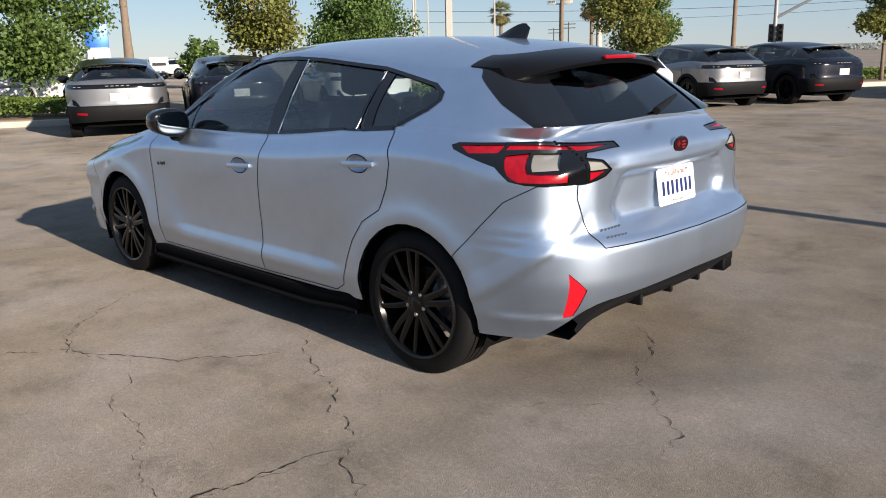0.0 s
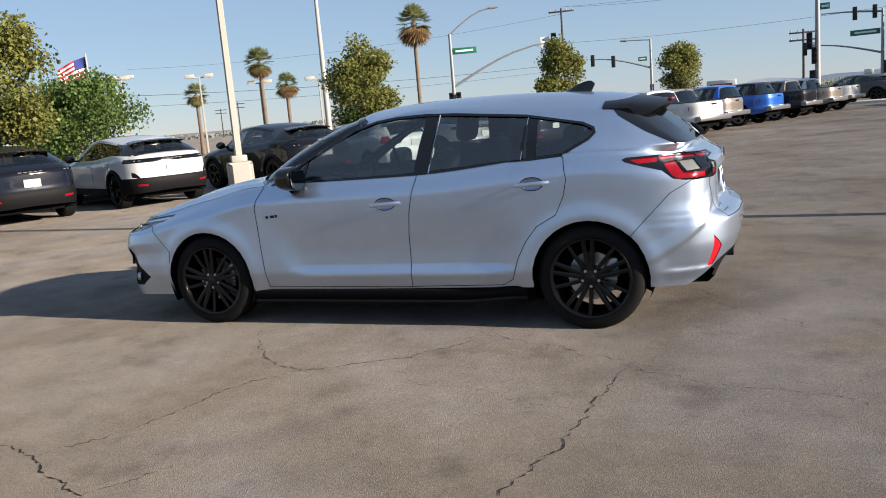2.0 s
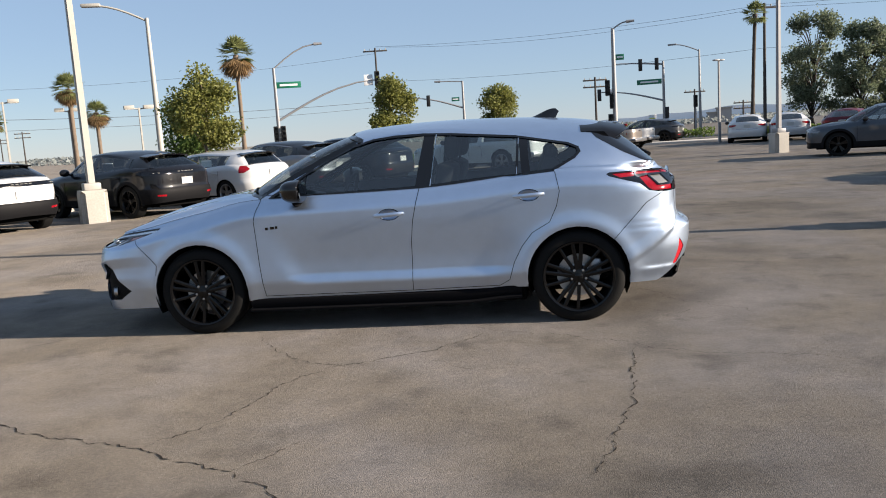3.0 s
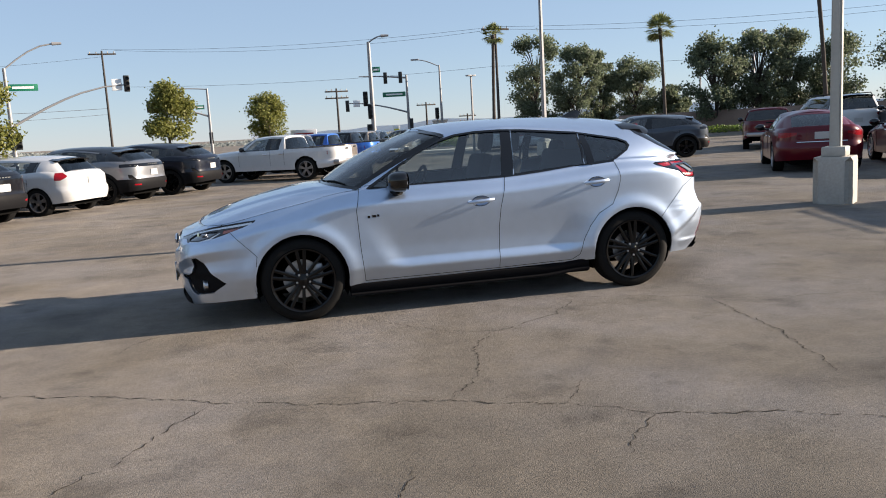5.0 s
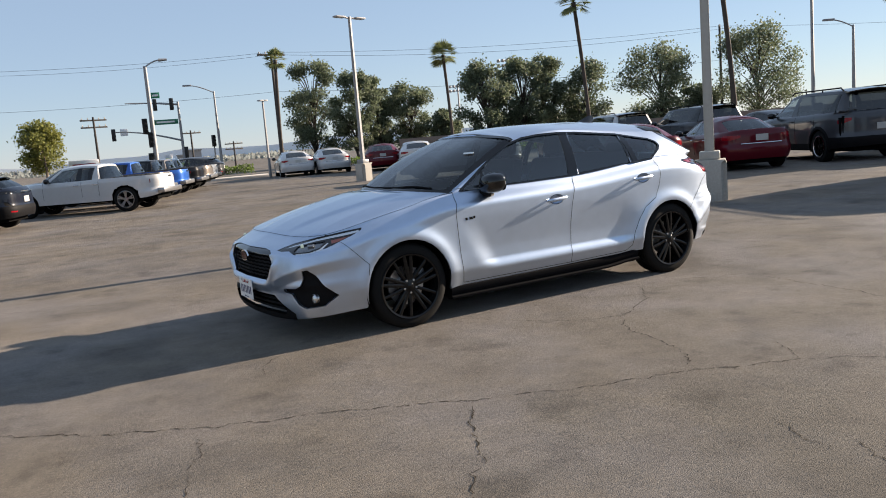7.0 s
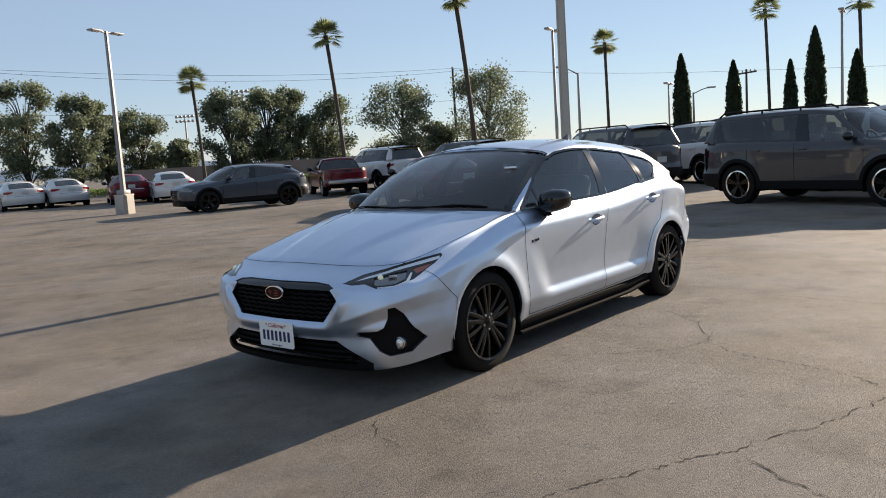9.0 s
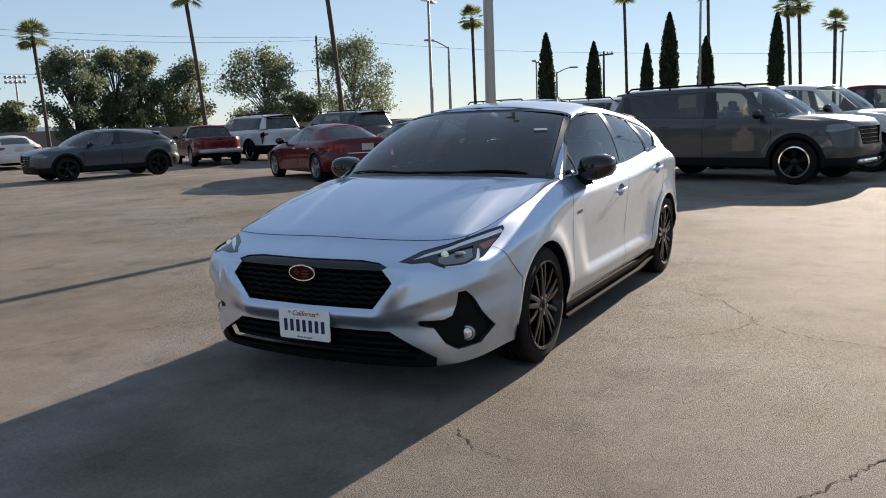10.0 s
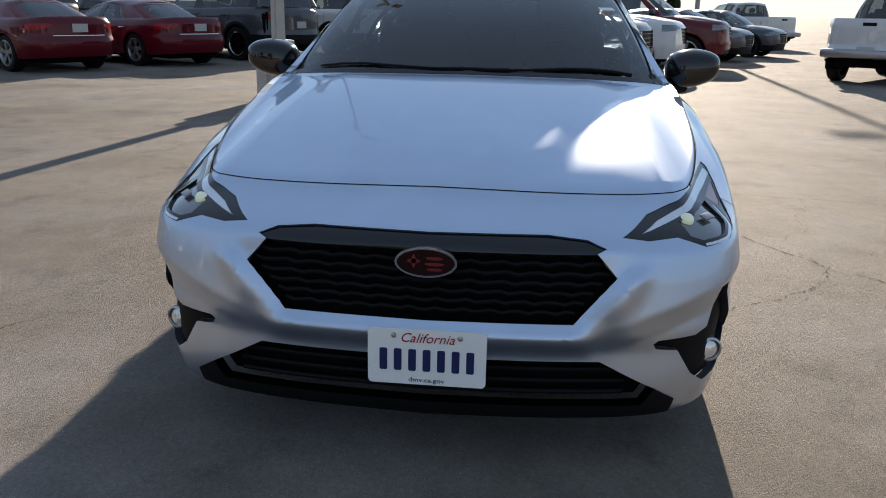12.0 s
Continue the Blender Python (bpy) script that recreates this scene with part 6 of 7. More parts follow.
def cobra_lamp(x, y, h, ahead, reach, material, label):
    """A street lamp with a curved arm."""
    a = Vector((*ahead, 0)).normalized()
    t = thing("street_lamp", label, "street lamp", pose(x, y, 0))
    b = bmesh.new()
    tube(b, [(0, 0, 0), (0, 0, h * .5), (0, 0, h)], [.11, .09, .06], 10)
    part("pole", b, material, t)
    b = bmesh.new()
    tube(b, [a * (reach * s) + Vector((0, 0, h - .1 + .8 * (reach / 2.2) * math.sin(s * 1.4))) for s in (0, .2, .4, .6, .8, 1)], .035, 8)
    part("arm", b, material, t)
    b = bmesh.new()
    q = a * (reach + .2) + Vector((0, 0, h - .1 + .8 * (reach / 2.2)))
    box(b, -.3, .3, -.12, .12, -.05, .06, .03, m=Matrix.Translation(q) @ pose(0, 0, 0, 0, 0, math.degrees(math.atan2(a.y, a.x))))
    part("lamp_head", b, material, t)
    return t


def signal_head(parent, p, facing, h=.85):
    b = bmesh.new()
    m = Matrix.Translation(p) @ pose(0, 0, 0, 0, 0, facing)
    box(b, -.10, .10, -.14, .14, -h / 2, h / 2, .03, m=m)
    ob = part("signal_head", b, SIGNAL, parent, "black three-lens signal head")
    for k in (-1, 0, 1):
        b = bmesh.new()
        lathe(b, [(.11, .0), (.12, .12), (.10, .12), (.09, .0)], 14, axis="x", center=(.10, 0, k * h * .31))
        bmesh.ops.transform(b, matrix=m, verts=b.verts)
        part("visor", b, SIGNAL, ob)
    return ob


def street_sign(parent, p, facing, w, h, material):
    b = bmesh.new()
    m = Matrix.Translation(p) @ pose(0, 0, 0, 0, 0, facing)
    box(b, -.02, .02, -w / 2, w / 2, -h / 2, h / 2, .008, m=m)
    ob = part("street_sign", b, material, parent, "green street name sign, unreadable")
    b = bmesh.new()
    for s in (-1, 1):
        box(b, s * .022 - .002, s * .022 + .002, -w * .36, w * .36, -h * .16, h * .16, 0, m=m)
    part("sign_bar", b, SIGN_WHITE, ob, smooth=False)
    return ob


def signal_mast(x, y, h, right, label, arms=(), heads=(), signs=(), lum=None, r=.12, material=None):
    """A traffic signal mast; arms: (height, reach, rise); heads and signs: along `right`, height."""
    material = material or GALV
    a = Vector((*right, 0)).normalized()
    turn = math.degrees(math.atan2(a.y, a.x)) - 90
    t = thing("signal_mast", label, "traffic signal", pose(x, y, 0))
    b = bmesh.new()
    tube(b, [(0, 0, 0), (0, 0, h * .5), (0, 0, h)], [r, r * .85, r * .65], 12)
    part("pole", b, material, t)
    for z0, reach, rise in arms:
        b = bmesh.new()
        tube(b, [a * (reach * s) + Vector((0, 0, z0 + rise * math.sin(s * math.pi / 2))) for s in (0, .15, .3, .45, .6, .8, 1)], [r * .6, r * .55, r * .5, r * .45, r * .4, r * .35, r * .3], 8)
        part("mast_arm", b, material, t)
    for d, z in heads:
        signal_head(t, a * d + Vector((0, 0, z)), turn)
    for d, z, w, hh, mt in signs:
        street_sign(t, a * d + Vector((0, 0, z)), turn, w, hh, mt)
    if lum:
        b = bmesh.new()
        tube(b, [a * (lum[0] * s) + Vector((0, 0, h - .05 + lum[1] * math.sin(s * 1.5))) for s in (0, .25, .5, .75, 1)], .04, 8)
        tube(b, [a * lum[0] + Vector((0, 0, h - .05 + lum[1])), a * (lum[0] + math.copysign(.45, lum[0])) + Vector((0, 0, h - .03 + lum[1]))], [.09, .06], 8)
        part("luminaire_arm", b, material, t)
    return t


lamp_post(-7.85, 9.0, 7.6, 40, POLE_WHITE, label="pale painted lamp post on a concrete footing in the kerb row")
lamp_post(6.42, 3.08, 7.6, 40, POLE_WHITE, label="pale grey lamp post on a square concrete footing")
lamp_post(8.95, 21.6, 6.0, 20, GALV, label="grey twin-head lamp post on a concrete footing", arm=.35, head=(.5, .24, .06))
lamp_post(27.4, -6.1, 7.2, 100, GALV, label="tall grey lamp post behind the facing row", arm=.35)
lamp_post(29.3, 17.0, 6.9, 10, GALV, label="slim grey twin-head lamp post far in the lot", arm=.35, base=False)
lamp_post(38.7, 6.3, 7.0, 10, GALV, label="slim grey twin-head lamp post by the cypresses", arm=.35, base=False)
lamp_post(41.5, 16.5, 4.6, 10, GALV, label="short grey twin-head lamp post", arm=.3, base=False, size=.06)
lamp_post(57.6, .6, 6.3, 10, GALV, label="slim twin-head lamp post beside a palm", arm=.3, base=False)
lamp_post(54.7, -8.7, 6.6, 10, GALV, label="slim lamp post far behind the facing row", arm=.3, base=False)
for x_, y_, h_ in ((-27.7, 28.2, 4.4), (-21.8, 26.7, 3.9), (-24.5, 24.2, 4.0), (-17.0, 29.4, 3.4), (-22.3, 32.5, 3.7), (-30.5, 26.0, 3.6), (-33.0, 20.0, 3.4)):
    lamp_post(x_, y_, h_, 35, POLE_WHITE, label="white lamp post with two box heads across the street", arm=.30, base=False, size=.05, head=(.45, .30, .17))
cobra_lamp(-11.6, 20.0, 5.75, (-.9, -.3), 1.5, POLE_WHITE, "street lamp with a curved arm behind the crossovers")
cobra_lamp(12.5, 53.1, 6.0, (-.95, .2), 1.6, GALV, "street lamp with a curved arm beyond the junction")
cobra_lamp(38.5, 20.9, 5.6, (-.9, .43), 1.2, GALV, "street lamp with a curved arm behind the parked cars")
cobra_lamp(50.5, 18.6, 4.4, (.43, -.9), 1.0, GALV, "street lamp with a curved arm by the cypresses")
lamp_post(10.0, 35.3, 4.05, 20, GALV, label="square grey lamp post at the driveway", base=False, arm=.1, head=(.28, .24, .07), size=.06)
signal_mast(-13.2, 37.8, 5.5, (.947, .32), "steel signal mast with a long curved arm and a green sign", arms=((2.6, 5.7, 2.0),), heads=((5.7, 4.65), (-.15, 1.9), (.25, 1.9)), signs=((.75, 4.55, 1.35, .34, SIGN_GREEN), (5.2, 4.6, .5, .6, SIGN_WHITE)), lum=(2.3, 1.25))
signal_mast(5.5, 41.0, 6.55, (.99, -.1), "thick steel signal pole with signal heads and a small green sign", heads=((-.38, 3.3), (-.15, 2.55), (-.25, 1.4)), signs=((.35, 4.95, .45, .32, SIGN_GREEN),), lum=(.75, .35), r=.15)
signal_mast(10.3, 54.9, 5.5, (-.98, .12), "signal mast with two arms and a green street sign", arms=((5.3, 3.6, .25), (2.7, 4.6, .9)), heads=((1.6, 5.35), (.45, 5.35), (-.2, 1.8), (4.6, 3.4)), signs=((1.0, 4.1, 1.75, .36, SIGN_GREEN), (3.9, 3.55, .5, .5, SIGN_WHITE)))
signal_mast(-4.5, 56.8, 5.25, (-.99, -.1), "distant signal mast with a long arm", arms=((3.2, 4.4, 1.0),), heads=((4.2, 4.1), (2.7, 3.9), (0, 1.6)), signs=((.6, 3.9, .6, .3, SIGN_GREEN),), lum=(1.7, .1))
signal_mast(12.4, 54.2, 2.9, (1, 0), "short signal post beyond the driveway", heads=((0, 2.5),), r=.07)


def utility_pole(x, y, h, turn, bars=1, label="brown wooden utility pole with cross arms"):
    t = thing("utility_pole", label, "utility pole", pose(x, y, 0, 0, 0, turn))
    b = bmesh.new()
    tube(b, [(0, 0, 0), (0, 0, h)], [.12, .08], 10)
    part("pole", b, WOOD, t)
    for k in range(bars):
        b = bmesh.new()
        box(b, -1.1, 1.1, -.05, .05, h - .35 - .6 * k, h - .22 - .6 * k, .01)
        part("cross_arm", b, WOOD, t)
        for s in (-.95, -.45, .45, .95):
            b = bmesh.new()
            lathe(b, [(.03, h - .22 - .6 * k), (.05, h - .14 - .6 * k), (.02, h - .06 - .6 * k), (.0005, h - .05 - .6 * k)], 8, axis="z", center=(s, 0, 0))
            part("insulator", b, CONCRETE, t)
    return t


utility_pole(-13.2, 67.5, 9.4, 10)
utility_pole(16.3, 50.9, 8.5, 10)
utility_pole(48.3, 38.1, 8.3, 40)
utility_pole(61.2, 18.5, 6.4, 60)
utility_pole(6.4, 68.9, 5.5, 10, 2)
utility_pole(17.1, 79.8, 4.2, 10)
utility_pole(-75.0, 107.0, 5.6, 30, 2)
utility_pole(-92.0, 126.0, 5.4, 30, 2)
utility_pole(23.6, 87.0, 2.9, 10, 2)


def wire(a, b, sag, r=.010):
    a, b = Vector(a), Vector(b)
    bm = bmesh.new()
    tube(bm, [a.lerp(b, s) - Vector((0, 0, sag * 4 * s * (1 - s))) for s in (k / 14 for k in range(15))], r, 5)
    tagged(part("power_line", bm, CABLE), "thin dark overhead power line between utility poles", "power line")


wire((-13.2, 67.5, 9.5), (16.3, 50.9, 8.4), .5)
wire((-12.2, 67.5, 9.4), (17.1, 50.9, 8.3), .7)
wire((16.3, 50.9, 8.4), (48.3, 38.1, 8.2), .5)
wire((17.1, 50.9, 8.2), (48.8, 37.8, 8.0), .7)
wire((48.3, 38.1, 8.2), (61.2, 18.5, 6.3), .3)
wire((61.2, 18.5, 6.3), (78, -22, 5.8), .6)
wire((-13.2, 67.5, 6.4), (16.3, 50.9, 5.6), .4)
wire((16.3, 50.9, 5.6), (48.3, 38.1, 5.6), .5)
wire((-42, 34, 4.4), (-13.2, 67.5, 4.6), .5, .016)
wire((-42, 34, 3.6), (-13.2, 67.5, 4.1), .5, .012)
wire((-13.2, 67.5, 8.9), (-55, 60, 8.0), .8)


# ---------------------------------------------------------------- plants
def foliage(name, c, rough=.55, var=.35):
    m = bpy.data.materials.new(name)
    m.use_nodes = True
    nt = m.node_tree
    b = nt.nodes["Principled BSDF"]
    g = nt.nodes.new("ShaderNodeNewGeometry")
    r = nt.nodes.new("ShaderNodeMapRange")
    r.inputs["To Min"].default_value, r.inputs["To Max"].default_value = 1 - var, 1 + var * 1.6
    nt.links.new(g.outputs["Random Per Island"], r.inputs[0])
    v = nt.nodes.new("ShaderNodeVectorMath")
    v.operation = "SCALE"
    v.inputs[0].default_value = c
    nt.links.new(r.outputs[0], v.inputs["Scale"])
    nt.links.new(v.outputs[0], b.inputs["Base Color"])
    b.inputs["Roughness"].default_value = rough
    b.inputs["Specular IOR Level"].default_value = .35
    t = nt.nodes.new("ShaderNodeBsdfTranslucent")
    nt.links.new(v.outputs[0], t.inputs[0])
    mx = nt.nodes.new("ShaderNodeMixShader")
    mx.inputs[0].default_value = .45
    nt.links.new(b.outputs[0], mx.inputs[1])
    nt.links.new(t.outputs[0], mx.inputs[2])
    nt.links.new(mx.outputs[0], nt.nodes["Material Output"].inputs[0])
    return m


LEAF_OLIVE = foliage("leaf_olive", (.165, .172, .045))
LEAF_GREEN = foliage("leaf_green", (.085, .135, .032))
LEAF_GUM = foliage("leaf_gum", (.115, .140, .085))
LEAF_CYPRESS = foliage("leaf_cypress", (.030, .045, .022))
LEAF_PALM = foliage("leaf_palm", (.17, .19, .075))
LEAF_DEAD = foliage("leaf_dead", (.24, .16, .08))
HEDGE = foliage("leaf_hedge", (.10, .15, .03))
BARK = mat("bark", (.15, .115, .085), rough=.9, var=.3, scale=6, bump=.5, bscale=30)
BARK_DARK = mat("bark_dark", (.055, .045, .038), rough=.9, var=.3, scale=4, bump=.5, bscale=20)


def leaves(rng, pts, size, droop=0.0, aspect=.45):
    """Folded leaves at pts, as one mesh."""
    n = len(pts)
    d = rng.normal(size=(n, 3))
    d[:, 2] = d[:, 2] * .6 - droop
    d /= np.linalg.norm(d, axis=1)[:, None]
    u = np.cross(d, rng.normal(size=(n, 3)))
    u /= np.linalg.norm(u, axis=1)[:, None] + 1e-9
    w = np.cross(d, u)
    s = size * rng.uniform(.6, 1.3, n)[:, None]
    a, b = pts - d * s * .5, pts + d * s * .5
    l, r = pts + u * s * aspect + w * s * .12, pts - u * s * aspect + w * s * .12
    v = np.stack([a, l, b, r], 1).reshape(-1, 3)
    k = np.arange(n)[:, None] * 4
    f = np.concatenate([k + [0, 1, 2], k + [0, 2, 3]], 1).reshape(-1, 3)
    me = bpy.data.meshes.new("crown")
    me.from_pydata(v.tolist(), [], f.tolist())
    return me


def crown_points(rng, blobs, n, shell_=.55):
    """Points spread in the outer parts of ellipsoid clumps."""
    vol = np.array([b[3] * b[4] * b[5] for b in blobs]) ** .7
    pick = rng.choice(len(blobs), n, p=vol / vol.sum())
    q = rng.normal(size=(n, 3))
    q /= np.linalg.norm(q, axis=1)[:, None]
    rad = rng.uniform(shell_ ** 3, 1, n) ** (1 / 3)
    bl = np.array(blobs)[pick]
    return bl[:, :3] + q * rad[:, None] * bl[:, 3:] * rng.uniform(.75, 1.12, n)[:, None]


def tree(x, y, h, r, z0, leaf, label, seed, n=2200, size=.11, clumps=26, cone=0.0, trunk_r=.05, airy=0.0, bark=None, droop=.0):
    """A broadleaf tree: tapering trunk, limbs to each clump, many leaves. r: crown radius, z0: crown's foot."""
    rng = np.random.default_rng(seed)
    t = thing("tree", label, "tree", pose(x, y, 0))
    blobs, tips = [], []
    for i in range(clumps):
        s = rng.uniform(0, 1)
        zc = z0 + (h - z0) * (.08 + .84 * s)
        env = r * (1 - cone * s) * math.sin(math.pi * (.12 + .80 * s)) ** .6
        an, q = rng.uniform(0, 2 * math.pi), env * rng.uniform(.25, .85) ** .7
        c = Vector((q * math.cos(an), q * math.sin(an), zc))
        k = r * rng.uniform(.26, .46) * (1 - airy * .34)
        blobs.append((c.x, c.y, c.z, k * 1.1, k * 1.1, k * (.8 - airy * .1)))
        tips.append(c)
    b = bmesh.new()
    top = Vector((rng.uniform(-.1, .1) * r, rng.uniform(-.1, .1) * r, z0 + (h - z0) * .75))
    bend = Vector((rng.uniform(-.12, .12) * r, rng.uniform(-.12, .12) * r, z0))
    tube(b, [(0, 0, 0), bend * .5 + Vector((0, 0, 0)), bend, (bend + top) / 2, top], [trunk_r * 1.5, trunk_r * 1.15, trunk_r, trunk_r * .6, trunk_r * .2], 10)
    for c in tips[::1 if airy else 2]:
        s = max(.0, min(.8, (c.z - z0) / (h - z0) - .25))
        o = bend.lerp(top, s)
        m = o.lerp(c, .5) + Vector((0, 0, .06 * (h - z0)))
        tube(b, [o, m, c], [trunk_r * .45, trunk_r * .28, trunk_r * .08], 6)
    part("trunk", b, bark or BARK, t, smooth="all")
    pts = crown_points(rng, blobs, n, .35)
    pts += rng.normal(size=pts.shape) * r * (.07 if not airy else .075)
    me = leaves(rng, pts, size, droop)
    me.materials.append(leaf)
    cr = new("crown", me)
    cr.parent = t
    return t


def cypress(x, y, h, r, seed, label="tall dark column-shaped cypress"):
    rng = np.random.default_rng(seed)
    t = thing("cypress", label, "tree", pose(x, y, 0))
    b = bmesh.new()
    tube(b, [(0, 0, 0), (0, 0, h * .5), (0, 0, h * .95)], [.14, .09, .02], 8)
    part("trunk", b, BARK_DARK, t)
    b = bmesh.new()
    lathe(b, [(r * .62 * min(1, (q + .04) * 6) ** .5 * (1 - q ** 2.6) ** .75 + .001, .15 + q * (h - .3)) for q in (k / 14 for k in range(15))], 12, axis="z")
    for v in b.verts:
        v.co += Vector(rng.normal(size=3)) * .05
    part("inner_foliage", b, LEAF_CYPRESS, t)
    n = 5200
    s = rng.uniform(0, 1, n) ** .9
    env = r * np.minimum(1, (s + .04) * 6) ** .5 * (1 - s ** 2.6) ** .75 * (1 + .04 * np.sin(s * 40 + rng.uniform(0, 6)))
    an = rng.uniform(0, 2 * np.pi, n)
    lump = 1 + .12 * np.sin(an * 2 + s * 5)
    q = env * lump * rng.uniform(.55, 1.05, n)
    pts = np.c_[q * np.cos(an), q * np.sin(an), .15 + s * (h - .15)]
    me = leaves(rng, pts, .26, -1.6, .28)
    me.materials.append(LEAF_CYPRESS)
    cr = new("crown", me)
    cr.parent = t
    return t


def palm(x, y, h, r, seed, label, skirt=0.0, lean=(0, 0), trunk=.13, n=46):
    """A fan palm: ringed trunk, stiff fan leaves, an optional skirt of dead leaves."""
    rng = np.random.default_rng(seed)
    t = thing("palm_tree", label, "palm", pose(x, y, 0))
    top = Vector((lean[0], lean[1], h))
    b = bmesh.new()
    k = 26
    tube(b, [Vector((top.x * (i / k) ** 1.5, top.y * (i / k) ** 1.5, h * i / k)) for i in range(k + 1)], [trunk * (1.25 - .45 * min(1, 3 * i / k)) * (1.08 if i % 2 else 1) * (1 + .5 * max(0, i / k - .93) * 10) for i in range(k + 1)], 10)
    part("trunk", b, BARK_DARK if not skirt else BARK, t, smooth="all")

    def fronds(count, el_lo, el_hi, rad, droop):
        v, f = [], []
        for i in range(count):
            az, el = rng.uniform(0, 2 * math.pi), radians(rng.uniform(el_lo, el_hi))
            d = Vector((math.cos(az) * math.cos(el), math.sin(az) * math.cos(el), math.sin(el)))
            sd = d.cross(Vector((0, 0, 1)))
            sd = sd.normalized() if sd.length > .01 else Vector((1, 0, 0))
            stem = top + d * rad * .45
            for j in range(11):
                a = radians(-78 + 156 * j / 10)
                q = (d * math.cos(a) + sd * math.sin(a)).normalized()
                tip = stem + q * rad * .55 * rng.uniform(.85, 1.1) + Vector((0, 0, -droop * rad * (.25 + .3 * abs(math.sin(a)))))
                w = q.cross(d.cross(sd)).normalized() * rad * .035
                mid = stem.lerp(tip, .55) + Vector((0, 0, droop * rad * .06))
                n0 = len(v)
                v += [stem, mid - w, tip, mid + w]
                f += [(n0, n0 + 1, n0 + 2), (n0, n0 + 2, n0 + 3)]
            n0 = len(v)
            w = sd * .012
            v += [top - w, top + w, stem + w, stem - w]
            f += [(n0, n0 + 1, n0 + 2, n0 + 3)]
        me = bpy.data.meshes.new("fronds")
        me.from_pydata([tuple(q) for q in v], [], f)
        return me
    me = fronds(n, -48, 88, r, .22)
    me.materials.append(LEAF_PALM)
    cr = new("crown", me)
    cr.parent = t
    if skirt:
        me = fronds(int(n * .9), -80, -20, r * skirt, .5)
        me.materials.append(LEAF_DEAD)
        cr = new("dead_skirt", me)
        cr.parent = t
        cr["label"] = "brown hanging skirt of dead fronds"
    return t


GT = "street trees in the kerb strip"
tree(-13.3, 8.1, 4.2, 1.28, 1.5, LEAF_OLIVE, "bushy olive-green street tree behind the crossovers", 11, 12000, .095)["group"] = GT
tree(-17.2, 4.3, 4.6, 1.7, 1.0, LEAF_GREEN, "dense feathery green tree by the hedge", 12, 22000, .10, 34, droop=.9)
tree(-17.6, 14.9, 3.3, 1.75, .9, LEAF_GREEN, "low broad feathery green tree across the street", 13, 15000, .10, 30, droop=.8)
tree(-8.8, 17.35, 3.75, 1.05, 1.35, LEAF_OLIVE, "olive-green street tree with an open crown", 14, 10000, .092, cone=.3)["group"] = GT
tree(-11.6, 22.6, 3.3, 1.25, .8, LEAF_GREEN, "feathery green tree behind a lamp post", 15, 9000, .10, droop=.8)
tree(-4.6, 25.5, 3.55, 1.0, 1.5, LEAF_OLIVE, "small egg-shaped olive-green street tree", 16, 9000, .095, cone=.35)["group"] = GT
tree(-.75, 34.1, 3.65, 1.15, 1.3, LEAF_OLIVE, "small olive-green street tree near the junction", 17, 8000, .10, cone=.35)["group"] = GT
tree(-26.0, 21.5, 2.6, 1.6, .7, LEAF_GREEN, "low green tree far across the street", 18, 1600, .2)
tree(-31.0, 17.0, 2.2, 1.3, .6, LEAF_GREEN, "low green tree far across the street", 19, 1400, .2)
for i, (x_, y_, h_, r_) in enumerate(((20.6, 54.5, 8.2, 2.3), (22.6, 51.0, 6.9, 1.9), (25.0, 52.0, 6.5, 1.3), (28.1, 52.2, 6.3, 2.0), (29.8, 50.0, 3.6, 1.2), (29.2, 43.1, 6.7, 2.0), (32.4, 43.0, 6.9, 1.9), (35.0, 43.4, 7.2, 1.7), (38.2, 42.4, 6.3, 2.1), (41.2, 38.0, 6.8, 2.9), (46.0, 38.3, 3.9, 1.7), (48.6, 35.0, 7.7, 3.3))):
    tree(x_, y_, h_ * 1.03, r_ * 1.05, h_ * .10, LEAF_GUM, "grey-green gum tree with loose clumps and gaps", 30 + i, 11000, .16, 52, airy=1.0, trunk_r=.10, bark=BARK_DARK, droop=.8)
for i, (x_, y_, h_, r_) in enumerate(((48.5, 18.6, 6.9, .74), (53.4, 16.8, 6.5, .72), (52.9, 11.2, 8.0, .85), (52.3, 12.6, 6.0, .55), (55.4, 9.2, 6.4, .78), (54.2, 4.4, 7.5, .82), (69.8, -8.6, 6.0, .9), (69.4, -11.9, 6.4, .9), (56.9, -2.7, 4.5, .55), (56.7, -5.6, 3.5, .45))):
    cypress(x_, y_, h_, r_ * (.85 if y_ > 5 else .70), 60 + i)
palm(-15.2, 37.6, 6.35, 1.15, 70, "fan palm with a brown skirt of dead fronds", 1.1)
palm(-22.1, 32.4, 4.75, .95, 71, "fan palm with a short brown skirt", .9)
palm(-27.9, 34.4, 3.5, .85, 72, "small distant fan palm across the street", .8)
palm(-23.5, 37.2, 3.75, .8, 73, "distant fan palm with a brown skirt", 1.1)
palm(-32.5, 13.9, 9.0, 1.1, 74, "tall palm across the street", .9, trunk=.2)
palm(-36.0, 31.5, 3.2, .7, 75, "small distant fan palm", .8)
palm(13.5, 43.0, 6.95, .85, 76, "tall slim fan palm by the driveway", 0, (.2, 0), .12)
palm(56.8, .95, 6.9, 1.0, 77, "tall fan palm beside a lamp post", 0, (-.1, .1), .13)
palm(20.1, 33.1, 5.9, .95, 78, "slim fan palm among the gum trees", 0, (-.2, .1), .10)
palm(28.4, 31.0, 8.5, 1.15, 79, "tall slim fan palm behind the parked cars", 0, (-.55, .27), .13)
